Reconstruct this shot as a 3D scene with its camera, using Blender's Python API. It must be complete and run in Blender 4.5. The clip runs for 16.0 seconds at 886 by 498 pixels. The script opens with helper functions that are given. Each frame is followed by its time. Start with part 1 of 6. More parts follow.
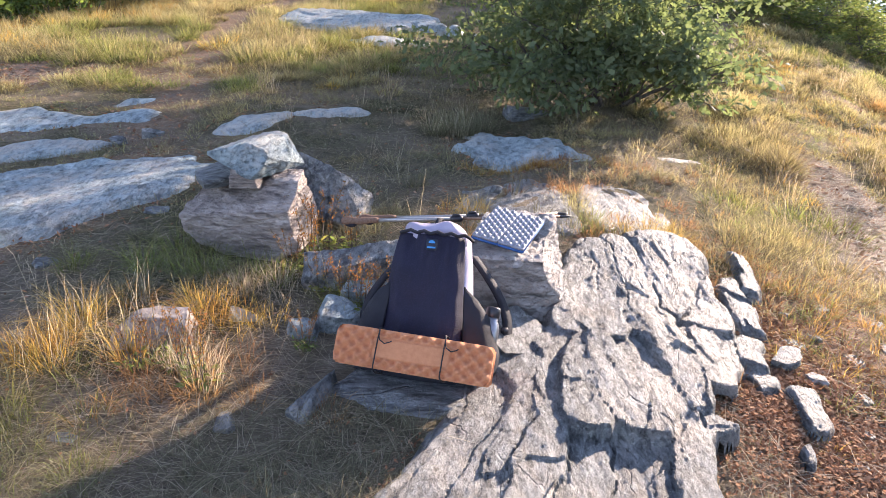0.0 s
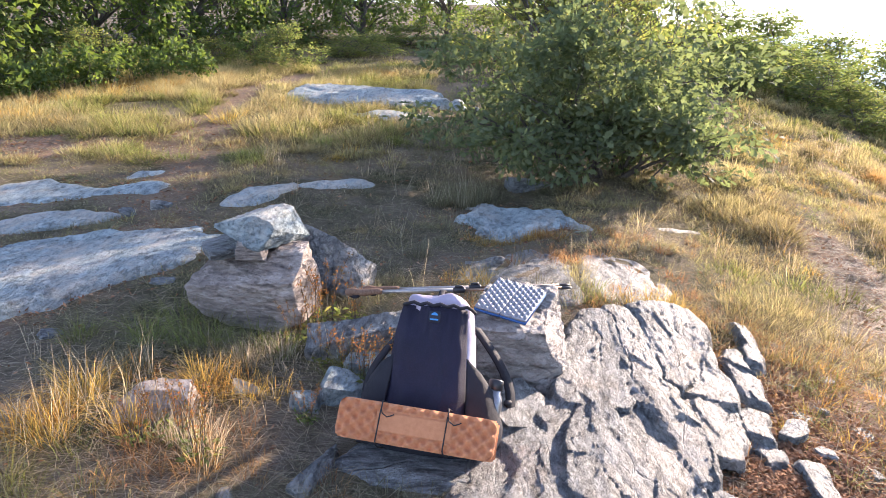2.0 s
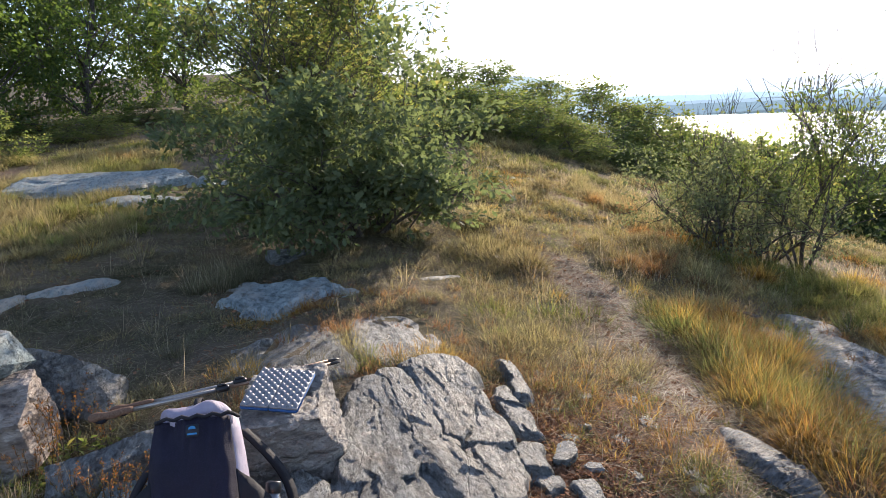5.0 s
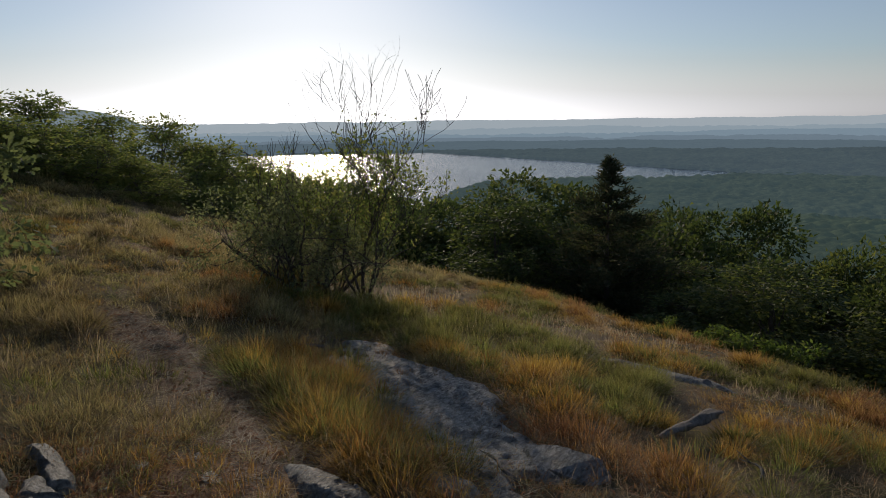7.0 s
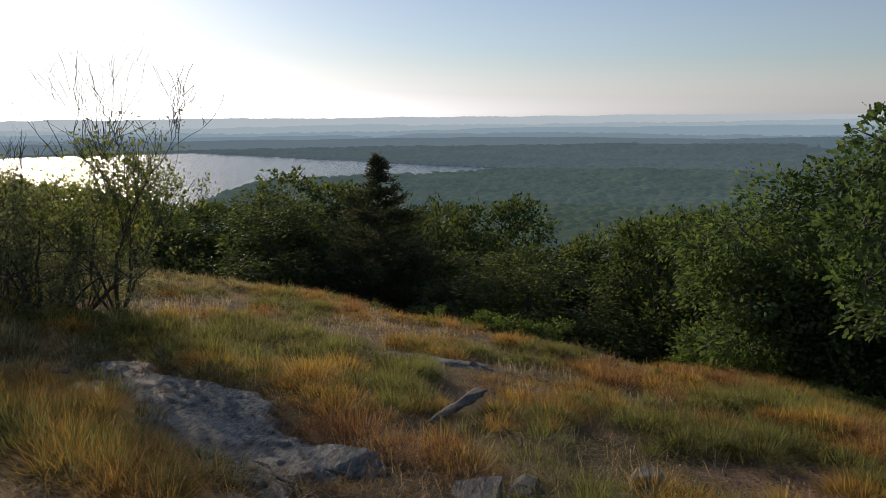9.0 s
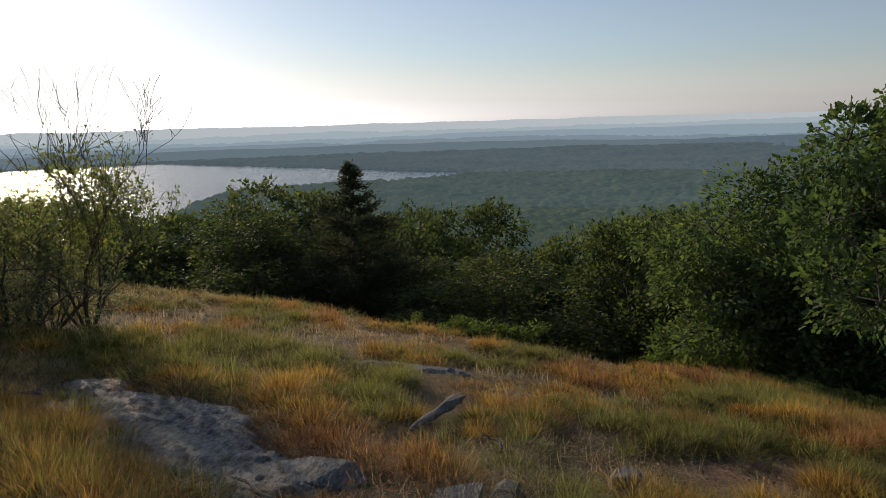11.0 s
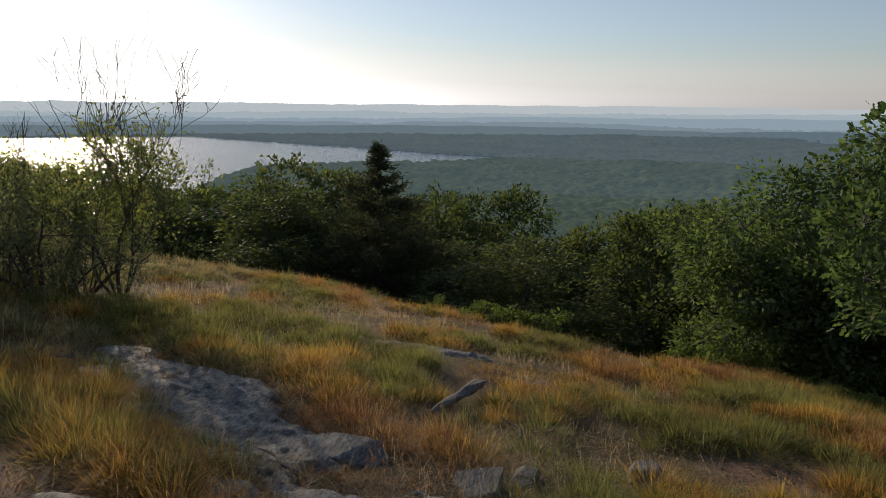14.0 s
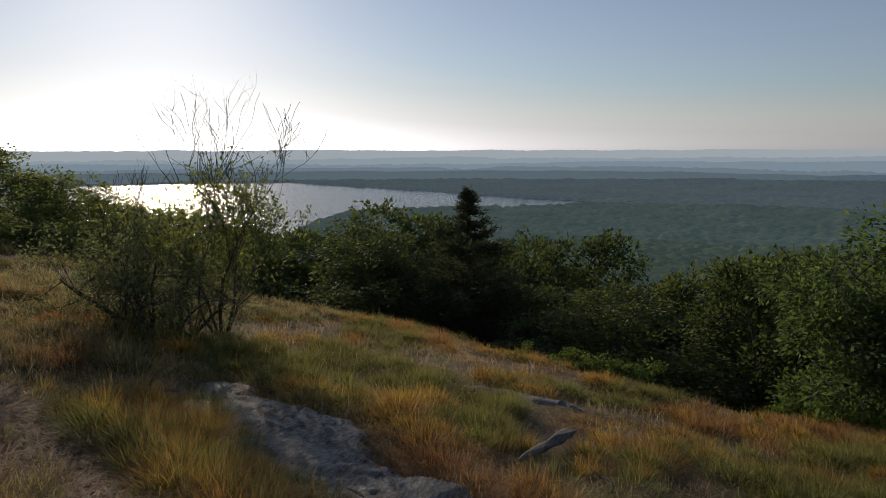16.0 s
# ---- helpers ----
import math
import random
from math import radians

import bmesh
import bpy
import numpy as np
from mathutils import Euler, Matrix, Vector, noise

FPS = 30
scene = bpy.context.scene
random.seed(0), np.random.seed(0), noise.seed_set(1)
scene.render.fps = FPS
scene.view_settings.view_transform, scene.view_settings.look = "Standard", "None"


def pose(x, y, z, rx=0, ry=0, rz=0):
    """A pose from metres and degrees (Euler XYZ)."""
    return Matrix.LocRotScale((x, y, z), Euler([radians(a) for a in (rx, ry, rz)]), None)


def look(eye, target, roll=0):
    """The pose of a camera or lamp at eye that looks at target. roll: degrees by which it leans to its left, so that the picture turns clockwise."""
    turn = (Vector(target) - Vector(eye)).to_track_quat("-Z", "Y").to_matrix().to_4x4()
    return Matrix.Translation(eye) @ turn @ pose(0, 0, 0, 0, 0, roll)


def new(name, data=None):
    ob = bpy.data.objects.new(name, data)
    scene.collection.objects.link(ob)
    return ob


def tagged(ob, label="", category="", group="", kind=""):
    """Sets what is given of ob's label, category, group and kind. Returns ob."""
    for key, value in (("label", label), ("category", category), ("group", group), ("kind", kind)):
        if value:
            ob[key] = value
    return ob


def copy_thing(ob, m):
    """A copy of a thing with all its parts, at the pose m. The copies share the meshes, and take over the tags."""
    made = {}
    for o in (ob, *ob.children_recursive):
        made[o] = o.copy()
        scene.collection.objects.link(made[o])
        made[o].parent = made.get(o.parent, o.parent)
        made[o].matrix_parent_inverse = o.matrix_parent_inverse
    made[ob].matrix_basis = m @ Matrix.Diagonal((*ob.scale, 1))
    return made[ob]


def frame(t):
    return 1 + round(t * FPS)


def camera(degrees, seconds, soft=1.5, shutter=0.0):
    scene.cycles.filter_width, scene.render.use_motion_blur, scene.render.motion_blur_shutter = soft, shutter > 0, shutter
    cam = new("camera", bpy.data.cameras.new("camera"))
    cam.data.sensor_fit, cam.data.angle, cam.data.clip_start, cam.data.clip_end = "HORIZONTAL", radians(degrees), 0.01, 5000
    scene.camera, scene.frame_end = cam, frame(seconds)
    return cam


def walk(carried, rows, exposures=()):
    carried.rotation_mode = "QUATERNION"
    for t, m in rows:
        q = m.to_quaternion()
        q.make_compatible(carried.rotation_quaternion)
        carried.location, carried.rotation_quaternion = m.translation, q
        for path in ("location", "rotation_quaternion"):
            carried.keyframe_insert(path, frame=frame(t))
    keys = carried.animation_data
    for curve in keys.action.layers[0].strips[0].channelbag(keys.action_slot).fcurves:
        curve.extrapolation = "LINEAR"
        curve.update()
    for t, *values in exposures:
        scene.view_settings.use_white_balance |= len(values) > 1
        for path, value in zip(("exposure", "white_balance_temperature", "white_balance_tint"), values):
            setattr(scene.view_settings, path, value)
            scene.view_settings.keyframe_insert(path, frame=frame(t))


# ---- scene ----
cam = camera(65.9, 16.0, 0.85)
PATH = [
    (0, (-0.014, -0.119, 1.399), (-0.025, 1.722, 0.616), 1.9),
    (0.5, (-0.013, -0.112, 1.394), (-0.006, 1.715, 0.582), 2.7),
    (1, (-0.028, -0.130, 1.416), (-0.155, 1.727, 0.685), 1.9),
    (1.5, (-0.022, -0.134, 1.425), (-0.083, 1.770, 0.816), 3.1),
    (2, (-0.013, -0.141, 1.423), (-0.040, 1.768, 0.826), 1.7),
    (2.5, (-0.006, -0.133, 1.427), (0.041, 1.781, 0.847), 2.2),
    (3, (-0.012, -0.126, 1.415), (0.109, 1.768, 0.782), 2.7),
    (3.2, (-0.006, -0.107, 1.410), (0.114, 1.782, 0.763), 2.4),
    (5.3, (0.118, -0.093, 1.488), (0.916, 1.695, 1.079), -3.6),
    (5.5, (0.140, -0.100, 1.485), (1.089, 1.617, 1.098), -3.1),
    (6, (0.193, -0.125, 1.497), (1.500, 1.343, 1.131), -0.7),
    (6.5, (0.277, -0.148, 1.507), (1.761, 1.148, 1.162), -1.6),
    (7, (0.283, -0.152, 1.497), (1.839, 1.047, 1.119), -0.9),
    (7.5, (0.259, -0.157, 1.488), (1.929, 0.838, 1.016), 1.3),
    (8, (0.259, -0.195, 1.504), (1.979, 0.747, 1.113), -0.6),
    (8.5, (0.299, -0.208, 1.496), (2.112, 0.537, 1.097), -0.2),
    (9, (0.305, -0.219, 1.503), (2.163, 0.41, 1.113), -0.6),
    (11.5, (0.302, -0.219, 1.524), (2.192, 0.325, 1.158), -1.5),
    (12, (0.299, -0.229, 1.531), (2.203, 0.276, 1.185), -0.4),
    (12.5, (0.308, -0.215, 1.522), (2.203, 0.316, 1.165), -0.3),
    (13, (0.31, -0.198, 1.516), (2.22, 0.233, 1.108), 1.5),
    (13.5, (0.26, -0.205, 1.527), (2.129, 0.402, 1.152), 1.4),
    (14, (0.272, -0.181, 1.53), (2.126, 0.438, 1.107), 0.5),
    (14.5, (0.236, -0.166, 1.528), (2.057, 0.577, 1.166), -1.3),
    (15, (0.262, -0.178, 1.532), (2.081, 0.565, 1.161), -2.3),
    (15.5, (0.235, -0.181, 1.547), (2.024, 0.647, 1.212), -1.3),
    (16, (0.235, -0.187, 1.542), (2.013, 0.679, 1.246), -0.2),
]
EXPOSURES = [(0, 2.60, 6150, 23), (1.6, 2.67, 6150, 23), (3.0, 2.38, 6150, 23), (5.3, 1.38, 6000, 14), (6.0, 0.55, 6150, 12), (6.5, -0.20, 6200, 12), (7.0, -0.36, 6250, 13), (7.5, -0.12, 6300, 13), (8.0, 0.0, 6350, 13), (9.2, 0.0, 6450, 14), (11.5, 0.05, 6600, 14), (12.2, 0.0, 6600, 14), (13.0, 0.0, 6600, 14), (13.5, 0.11, 6600, 14), (14.5, 0.0, 6600, 14), (15, -0.08, 6500, 14), (16, -0.38, 6400, 14)]
walk(cam, [(t, look(eye, target, roll)) for t, eye, target, roll in PATH], EXPOSURES)

# ---- light: low evening sun over the lake, clear hazy sky ----
SUN_AZ, SUN_EL = 42.0, 16.5          # degrees from +y towards +x, and above the horizon
world = bpy.data.worlds.new("evening_sky")
scene.world = world
world.use_nodes = True
wn, wl = world.node_tree.nodes, world.node_tree.links
sky = wn.new("ShaderNodeTexSky")
sky.sky_type, sky.sun_disc = "NISHITA", False
sky.sun_elevation, sky.sun_rotation = radians(SUN_EL), radians(SUN_AZ)
sky.altitude, sky.air_density, sky.dust_density, sky.ozone_density = 300, 1.0, 0.35, 3.4
wn["Background"].inputs["Strength"].default_value = 0.090
pale = wn.new("ShaderNodeHueSaturation")          # evening haze washes the colour out of the sky
hues = wn.new("ShaderNodeSeparateColor")
wl.new(sky.outputs[0], hues.inputs[0])
ratio = wn.new("ShaderNodeMath")
ratio.operation = "DIVIDE"
wl.new(hues.outputs[2], ratio.inputs[0]), wl.new(hues.outputs[0], ratio.inputs[1])
wash = wn.new("ShaderNodeMapRange")
for key, value in (("From Min", 0.6), ("From Max", 1.5), ("To Min", 0.12), ("To Max", 0.72)):
    wash.inputs[key].default_value = value
wl.new(ratio.outputs[0], wash.inputs["Value"]), wl.new(wash.outputs[0], pale.inputs["Saturation"])
wl.new(sky.outputs[0], pale.inputs["Color"])
wl.new(pale.outputs[0], wn["Background"].inputs["Color"])
sun_lamp = bpy.data.lights.new("sun", "SUN")
sun_lamp.energy, sun_lamp.angle, sun_lamp.color = 3.1, radians(0.8), (1.0, 0.83, 0.61)
sun_ob = new("sun", sun_lamp)
sa, se = radians(SUN_AZ), radians(SUN_EL)
sun_ob.matrix_world = look((60 * math.sin(sa), 60 * math.cos(sa), 60 * math.tan(se)), (0, 0, 0))

# ---- the lie of the land ----
def soft(v, w):
    """A smooth ramp: 0 below 0, v above, rounded over w."""
    return w * np.logaddexp(0.0, np.asarray(v, float) / w)


def step(v, w):
    return 0.5 * (1 + np.tanh(np.asarray(v, float) / w))


def hash3(i, j, k, seed):
    n = (i * 374761393 + j * 668265263 + k * 2147483647 + seed * 1274126177) & 0xFFFFFFFF
    n = ((n ^ (n >> 13)) * 1274126177) & 0xFFFFFFFF
    n = ((n ^ (n >> 16)) * 2246822519) & 0xFFFFFFFF
    return ((n ^ (n >> 15)) & 0xFFFFFF) / float(0xFFFFFF)


def vnoise(x, y, z=0.0, seed=0):
    """Smooth value noise, -1 to 1, on arrays."""
    x, y, z = np.broadcast_arrays(np.asarray(x, float), np.asarray(y, float), np.asarray(z, float))
    i, j, k = (np.floor(v).astype(np.int64) for v in (x, y, z))
    u, v, w = (q - np.floor(q) for q in (x, y, z))
    u, v, w = (q * q * (3 - 2 * q) for q in (u, v, w))
    total = 0.0
    for a in (0, 1):
        for b in (0, 1):
            for c in (0, 1):
                total = total + hash3(i + a, j + b, k + c, seed) * (u if a else 1 - u) * (v if b else 1 - v) * (w if c else 1 - w)
    return 2 * total - 1


def fbm(x, y, z=0.0, seed=0, octaves=4, gain=0.5):
    total, amp, f = 0.0, 1.0, 1.0
    for o in range(octaves):
        total = total + amp * vnoise(np.asarray(x) * f, np.asarray(y) * f, np.asarray(z) * f, seed + o)
        amp, f = amp * gain, f * 2.03
    return total


EDGE_AZ = (-180, -120, -60, 0, 18, 30, 38, 46.6, 53.2, 60.4, 69.6, 78.7, 91.1, 99.5, 105.8, 125, 180)
EDGE_D = (60, 60, 60, 60, 55, 40, 22, 15.2, 14.5, 14.2, 12.6, 11.4, 10.8, 11.4, 11.0, 11.5, 60)
VALLEY = -131.0


def settle(x, y):
    """The summit's back and left side lie a little lower, more so farther off."""
    d, az = np.hypot(x, y), np.degrees(np.arctan2(x, y))
    w = np.clip((12 - az) / 8, 0, 1) * np.clip((az + 110) / 40, 0, 1)
    return -0.035 * np.clip(d - 2.4, 0, 40) * w * w * (3 - 2 * w)


def base_height(x, y):
    """The summit's broad form, without its small bumps."""
    x, y = np.asarray(x, float), np.asarray(y, float)
    s = x - 0.35 * (np.minimum(y, 20) - 2)
    z = 0.12 - 0.205 * soft(s - 1.0, 0.8) + 0.17 * soft(s - 24, 3)
    z = z + 0.10 * soft(y - 5.6, 1.2) * step(4 - s, 2.5)
    z = z + 0.10 * np.exp(-((x - 0.7) ** 2 + (y - 3.3) ** 2) / 0.9)
    z = z + settle(x, y)
    d, az = np.hypot(x, y), np.degrees(np.arctan2(x, y))
    over = d - np.interp(az, EDGE_AZ, EDGE_D)
    z = z - 0.62 * soft(over, 1.0) - 0.10 * soft(over - 40, 10)
    return np.maximum(z, VALLEY)


def calm(x, y):
    """Swells die out round the outcrop."""
    return 1 - 0.85 * np.exp(-((np.asarray(x) - 0.65) / 0.85) ** 2 - ((np.asarray(y) - 2.2) / 1.3) ** 2)


def lie(x, y):
    """The broad form with its gentle swells."""
    near = calm(x, y) / (1 + (np.hypot(x, y) / 25) ** 4)
    return base_height(x, y) + near * 0.035 * fbm(np.asarray(x) * 0.9, np.asarray(y) * 0.9, 0, 5, 4)


def ground_height(x, y):
    d = np.hypot(x, y)
    near = calm(x, y) / (1 + (d / 25) ** 4)
    return base_height(x, y) + near * (0.035 * fbm(np.asarray(x) * 0.9, np.asarray(y) * 0.9, 0, 5, 4) + 0.012 * fbm(np.asarray(x) * 5, np.asarray(y) * 5, 0, 9, 3))

# ---- materials ----
class Nodes:
    """A small hand for writing node trees."""

    def __init__(self, name):
        self.mat = bpy.data.materials.new(name)
        self.mat.use_nodes = True
        self.tree = self.mat.node_tree
        self.bsdf = self.tree.nodes["Principled BSDF"]
        self.out = self.tree.nodes["Material Output"]

    def node(self, kind, **values):
        n = self.tree.nodes.new(kind)
        for key, value in values.items():
            setattr(n, key, value)
        return n

    def link(self, a, b):
        self.tree.links.new(a, b)

    def place(self, scale=(1, 1, 1), turn=(0, 0, 0), local=False):
        geo = self.node("ShaderNodeTexCoord") if local else self.node("ShaderNodeNewGeometry")
        m = self.node("ShaderNodeMapping")
        m.inputs["Scale"].default_value, m.inputs["Rotation"].default_value = scale, [radians(a) for a in turn]
        self.link(geo.outputs["Object" if local else "Position"], m.inputs["Vector"])
        return m.outputs[0]

    def noise(self, vec, scale, detail=5, rough=0.6, warp=0.0):
        n = self.node("ShaderNodeTexNoise")
        n.inputs["Scale"].default_value, n.inputs["Detail"].default_value = scale, detail
        n.inputs["Roughness"].default_value, n.inputs["Distortion"].default_value = rough, warp
        self.link(vec, n.inputs["Vector"])
        return n.outputs["Fac"]

    def voronoi(self, vec, scale, feature="F1"):
        n = self.node("ShaderNodeTexVoronoi", feature=feature)
        n.inputs["Scale"].default_value = scale
        self.link(vec, n.inputs["Vector"])
        return n.outputs["Distance"]

    def ramp(self, fac, stops):
        r = self.node("ShaderNodeValToRGB")
        while len(r.color_ramp.elements) < len(stops):
            r.color_ramp.elements.new(0.5)
        for e, (p, c) in zip(r.color_ramp.elements, stops):
            e.position, e.color = p, (*c, 1) if len(c) == 3 else c
        self.link(fac, r.inputs["Fac"])
        return r.outputs["Color"]

    def grey(self, fac, lo, hi):
        r = self.node("ShaderNodeMapRange")
        r.inputs["From Min"].default_value, r.inputs["From Max"].default_value = lo, hi
        self.link(fac, r.inputs["Value"])
        return r.outputs[0]

    def mix(self, fac, a, b, how="MIX"):
        m = self.node("ShaderNodeMix", data_type="RGBA", blend_type=how)
        for value, sock in ((fac, m.inputs["Factor"]), (a, m.inputs[6]), (b, m.inputs[7])):
            if isinstance(value, (int, float)):
                sock.default_value = value
            elif isinstance(value, tuple):
                sock.default_value = (*value, 1)
            else:
                self.link(value, sock)
        return m.outputs[2]

    def math(self, how, a, b=0.0):
        m = self.node("ShaderNodeMath", operation=how)
        for value, sock in ((a, m.inputs[0]), (b, m.inputs[1])):
            if isinstance(value, (int, float)):
                sock.default_value = value
            else:
                self.link(value, sock)
        return m.outputs[0]

    def attribute(self, name):
        return self.node("ShaderNodeAttribute", attribute_name=name).outputs["Fac"]

    def bump(self, height, strength, distance):
        b = self.node("ShaderNodeBump")
        b.inputs["Strength"].default_value, b.inputs["Distance"].default_value = strength, distance
        self.link(height, b.inputs["Height"])
        self.link(b.outputs[0], self.bsdf.inputs["Normal"])

    def done(self, colour=None, rough=0.8, metal=0.0, spec=0.5):
        if isinstance(colour, tuple):
            self.bsdf.inputs["Base Color"].default_value = (*colour, 1)
        elif colour is not None:
            self.link(colour, self.bsdf.inputs["Base Color"])
        if isinstance(rough, (int, float)):
            self.bsdf.inputs["Roughness"].default_value = rough
        else:
            self.link(rough, self.bsdf.inputs["Roughness"])
        self.bsdf.inputs["Metallic"].default_value = metal
        self.bsdf.inputs["Specular IOR Level"].default_value = spec
        return self.mat

    def leafy(self, colour, through_tint, amount=0.4):
        """Thin plant tissue: some of the light passes through."""
        tr = self.node("ShaderNodeBsdfTranslucent")
        mixer = self.node("ShaderNodeMixShader")
        mixer.inputs[0].default_value = amount
        self.link(self.mix(1.0, colour, through_tint, "MULTIPLY"), tr.inputs["Color"])
        self.link(self.bsdf.outputs[0], mixer.inputs[1])
        self.link(tr.outputs[0], mixer.inputs[2])
        self.link(mixer.outputs[0], self.out.inputs["Surface"])


def rock_material(name, light, mid, dark, rust=0.25, lichen=0.3, band=(1, 1, 3), turn=(0, 0, 0), fine=11, vein=0.4, cream=0.0):
    m = Nodes(name)
    p, q = m.place(), m.place(band, turn)
    grain = m.noise(q, fine, 9, 0.72)
    col = m.ramp(grain, [(0.34, dark), (0.49, mid), (0.63, light)])
    broad = m.noise(p, 1.7, 5, 0.6)
    col = m.mix(m.grey(broad, 0.40, 0.72), col, m.mix(1.0, col, (0.72, 0.72, 0.74), "MULTIPLY"))
    col = m.mix(m.math("MULTIPLY", m.grey(m.noise(p, 3.1, 6, 0.7), 0.54, 0.70), rust), col, (0.34, 0.21, 0.13))
    spots = m.grey(m.noise(p, 30, 6, 0.75), 0.56, 0.64)
    col = m.mix(m.math("MULTIPLY", spots, lichen), col, (0.50, 0.53, 0.48))
    crust = m.grey(m.noise(p, 7.5, 8, 0.75, 0.4), 0.58, 0.66)
    col = m.mix(m.math("MULTIPLY", crust, lichen), col, (0.11, 0.115, 0.105))
    # cream streaks: warm sunlit patches of the stone put into its colour
    streak = m.math("MULTIPLY", m.grey(m.noise(q, 1.4, 6, 0.65), 0.47, 0.60), m.grey(m.noise(q, 9, 7, 0.75), 0.36, 0.56))
    col = m.mix(m.math("MULTIPLY", streak, cream), col, (0.60, 0.535, 0.44))
    pit = m.grey(m.noise(q, 38, 9, 0.82), 0.46, 0.38)
    col = m.mix(m.math("MULTIPLY", pit, 0.55), col, tuple(0.8 * c for c in dark))
    speck = m.grey(m.voronoi(p, 190), 0.20, 0.05)
    col = m.mix(m.math("MULTIPLY", speck, 0.4), col, (0.07, 0.07, 0.07))
    line = m.grey(m.math("ABSOLUTE", m.math("SUBTRACT", m.noise(q, 2.6, 8, 0.7, 0.3), 0.5)), 0.010, 0.001)
    col = m.mix(m.math("MULTIPLY", line, vein), col, tuple(0.35 * c for c in dark))
    bent = m.mix(0.10, q, m.noise(p, 5, 5, 0.6))
    hair = m.math("MULTIPLY", m.grey(m.voronoi(bent, 3.2, "DISTANCE_TO_EDGE"), 0.014, 0.002), m.grey(m.noise(p, 4, 3), 0.48, 0.62))
    col = m.mix(m.math("MULTIPLY", hair, vein), col, tuple(0.4 * c for c in dark))
    line = m.math("MAXIMUM", line, hair)
    h = m.math("ADD", m.math("MULTIPLY", m.noise(q, 24, 9, 0.75), 0.8), m.math("MULTIPLY", m.noise(p, 95, 7, 0.75), 0.5))
    m.bump(m.math("SUBTRACT", h, m.math("ADD", m.math("MULTIPLY", line, 1.5 * vein), m.math("MULTIPLY", pit, 0.35))), 1.0, 0.024)
    return m.done(col, m.grey(grain, -0.6, 1.4), 0, 0.2)


ROCK_PALE = rock_material("pale_gneiss", (0.35, 0.36, 0.34), (0.198, 0.206, 0.20), (0.052, 0.057, 0.060), 0.30, 0.45, (1.9, 0.75, 2.0), (0, 0, 20), 13, 0.3, 0.5)
# bluish base: blue skylight on shaded slabs is put into the rock's colour
ROCK_SLAB = rock_material("sky_tinted_gneiss", (0.50, 0.585, 0.58), (0.34, 0.415, 0.42), (0.11, 0.14, 0.145), 0.25, 0.35, (1.6, 0.7, 2.0), (0, 0, -20), 12, 0.15, 0.75)
ROCK_GREY = rock_material("grey_gneiss", (0.37, 0.385, 0.38), (0.235, 0.245, 0.242), (0.07, 0.075, 0.075), 0.12, 0.6, (0.5, 2.0, 2.2), (0, 0, -19), 24)
ROCK_SEAT = rock_material("pale_layered_gneiss", (0.60, 0.56, 0.50), (0.45, 0.41, 0.365), (0.20, 0.175, 0.16), 0.35, 0.25, (0.9, 0.9, 2.0), (9, 14, 0), 11, 0.12)
ROCK_WARM = rock_material("warm_layered_gneiss", (0.60, 0.52, 0.45), (0.43, 0.36, 0.305), (0.19, 0.155, 0.135), 0.35, 0.22, (0.6, 0.6, 3.2), (9, 14, 0), 11, 0.10)


def ground_material():
    m = Nodes("dry_turf_and_soil")
    p = m.place()
    thatch = m.noise(m.place((1, 6, 1), (0, 0, 35)), 16, 8, 0.75, 1.2)
    straw = m.ramp(thatch, [(0.28, (0.05, 0.04, 0.03)), (0.47, (0.165, 0.13, 0.09)), (0.68, (0.36, 0.30, 0.215))])
    moss = m.ramp(m.noise(p, 22, 7, 0.7), [(0.3, (0.035, 0.035, 0.016)), (0.6, (0.10, 0.09, 0.042)), (0.8, (0.21, 0.17, 0.085))])
    col = m.mix(m.grey(m.noise(p, 1.1, 5), 0.42, 0.62), straw, moss)
    red = m.ramp(m.noise(p, 34, 8, 0.75), [(0.3, (0.09, 0.06, 0.043)), (0.52, (0.34, 0.215, 0.14)), (0.72, (0.53, 0.40, 0.29))])
    col = m.mix(m.attribute("bare"), col, red)
    gravel = m.ramp(m.voronoi(p, 75), [(0.0, (0.30, 0.27, 0.23)), (0.5, (0.16, 0.13, 0.10)), (0.9, (0.07, 0.055, 0.04))])
    col = m.mix(m.math("MULTIPLY", m.attribute("bare"), m.grey(m.noise(p, 6, 4), 0.45, 0.62)), col, gravel)
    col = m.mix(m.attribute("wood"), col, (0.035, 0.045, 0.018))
    m.bump(m.math("ADD", thatch, m.noise(p, 60, 5, 0.7)), 0.8, 0.03)
    return m.done(col, 0.95, 0, 0.15)


def leaf_material(name, stops, tint=(1.35, 1.3, 0.5), amount=0.5, rough=0.5):
    m = Nodes(name)
    geo = m.node("ShaderNodeNewGeometry")
    obj = m.node("ShaderNodeObjectInfo")
    mixed = m.math("ADD", m.math("MULTIPLY", geo.outputs["Random Per Island"], 0.75), m.math("MULTIPLY", obj.outputs["Random"], 0.25))
    col = m.ramp(mixed, stops)
    m.done(col, rough + 0.15, 0, 0.12)
    m.leafy(col, tint, amount)
    return m.mat


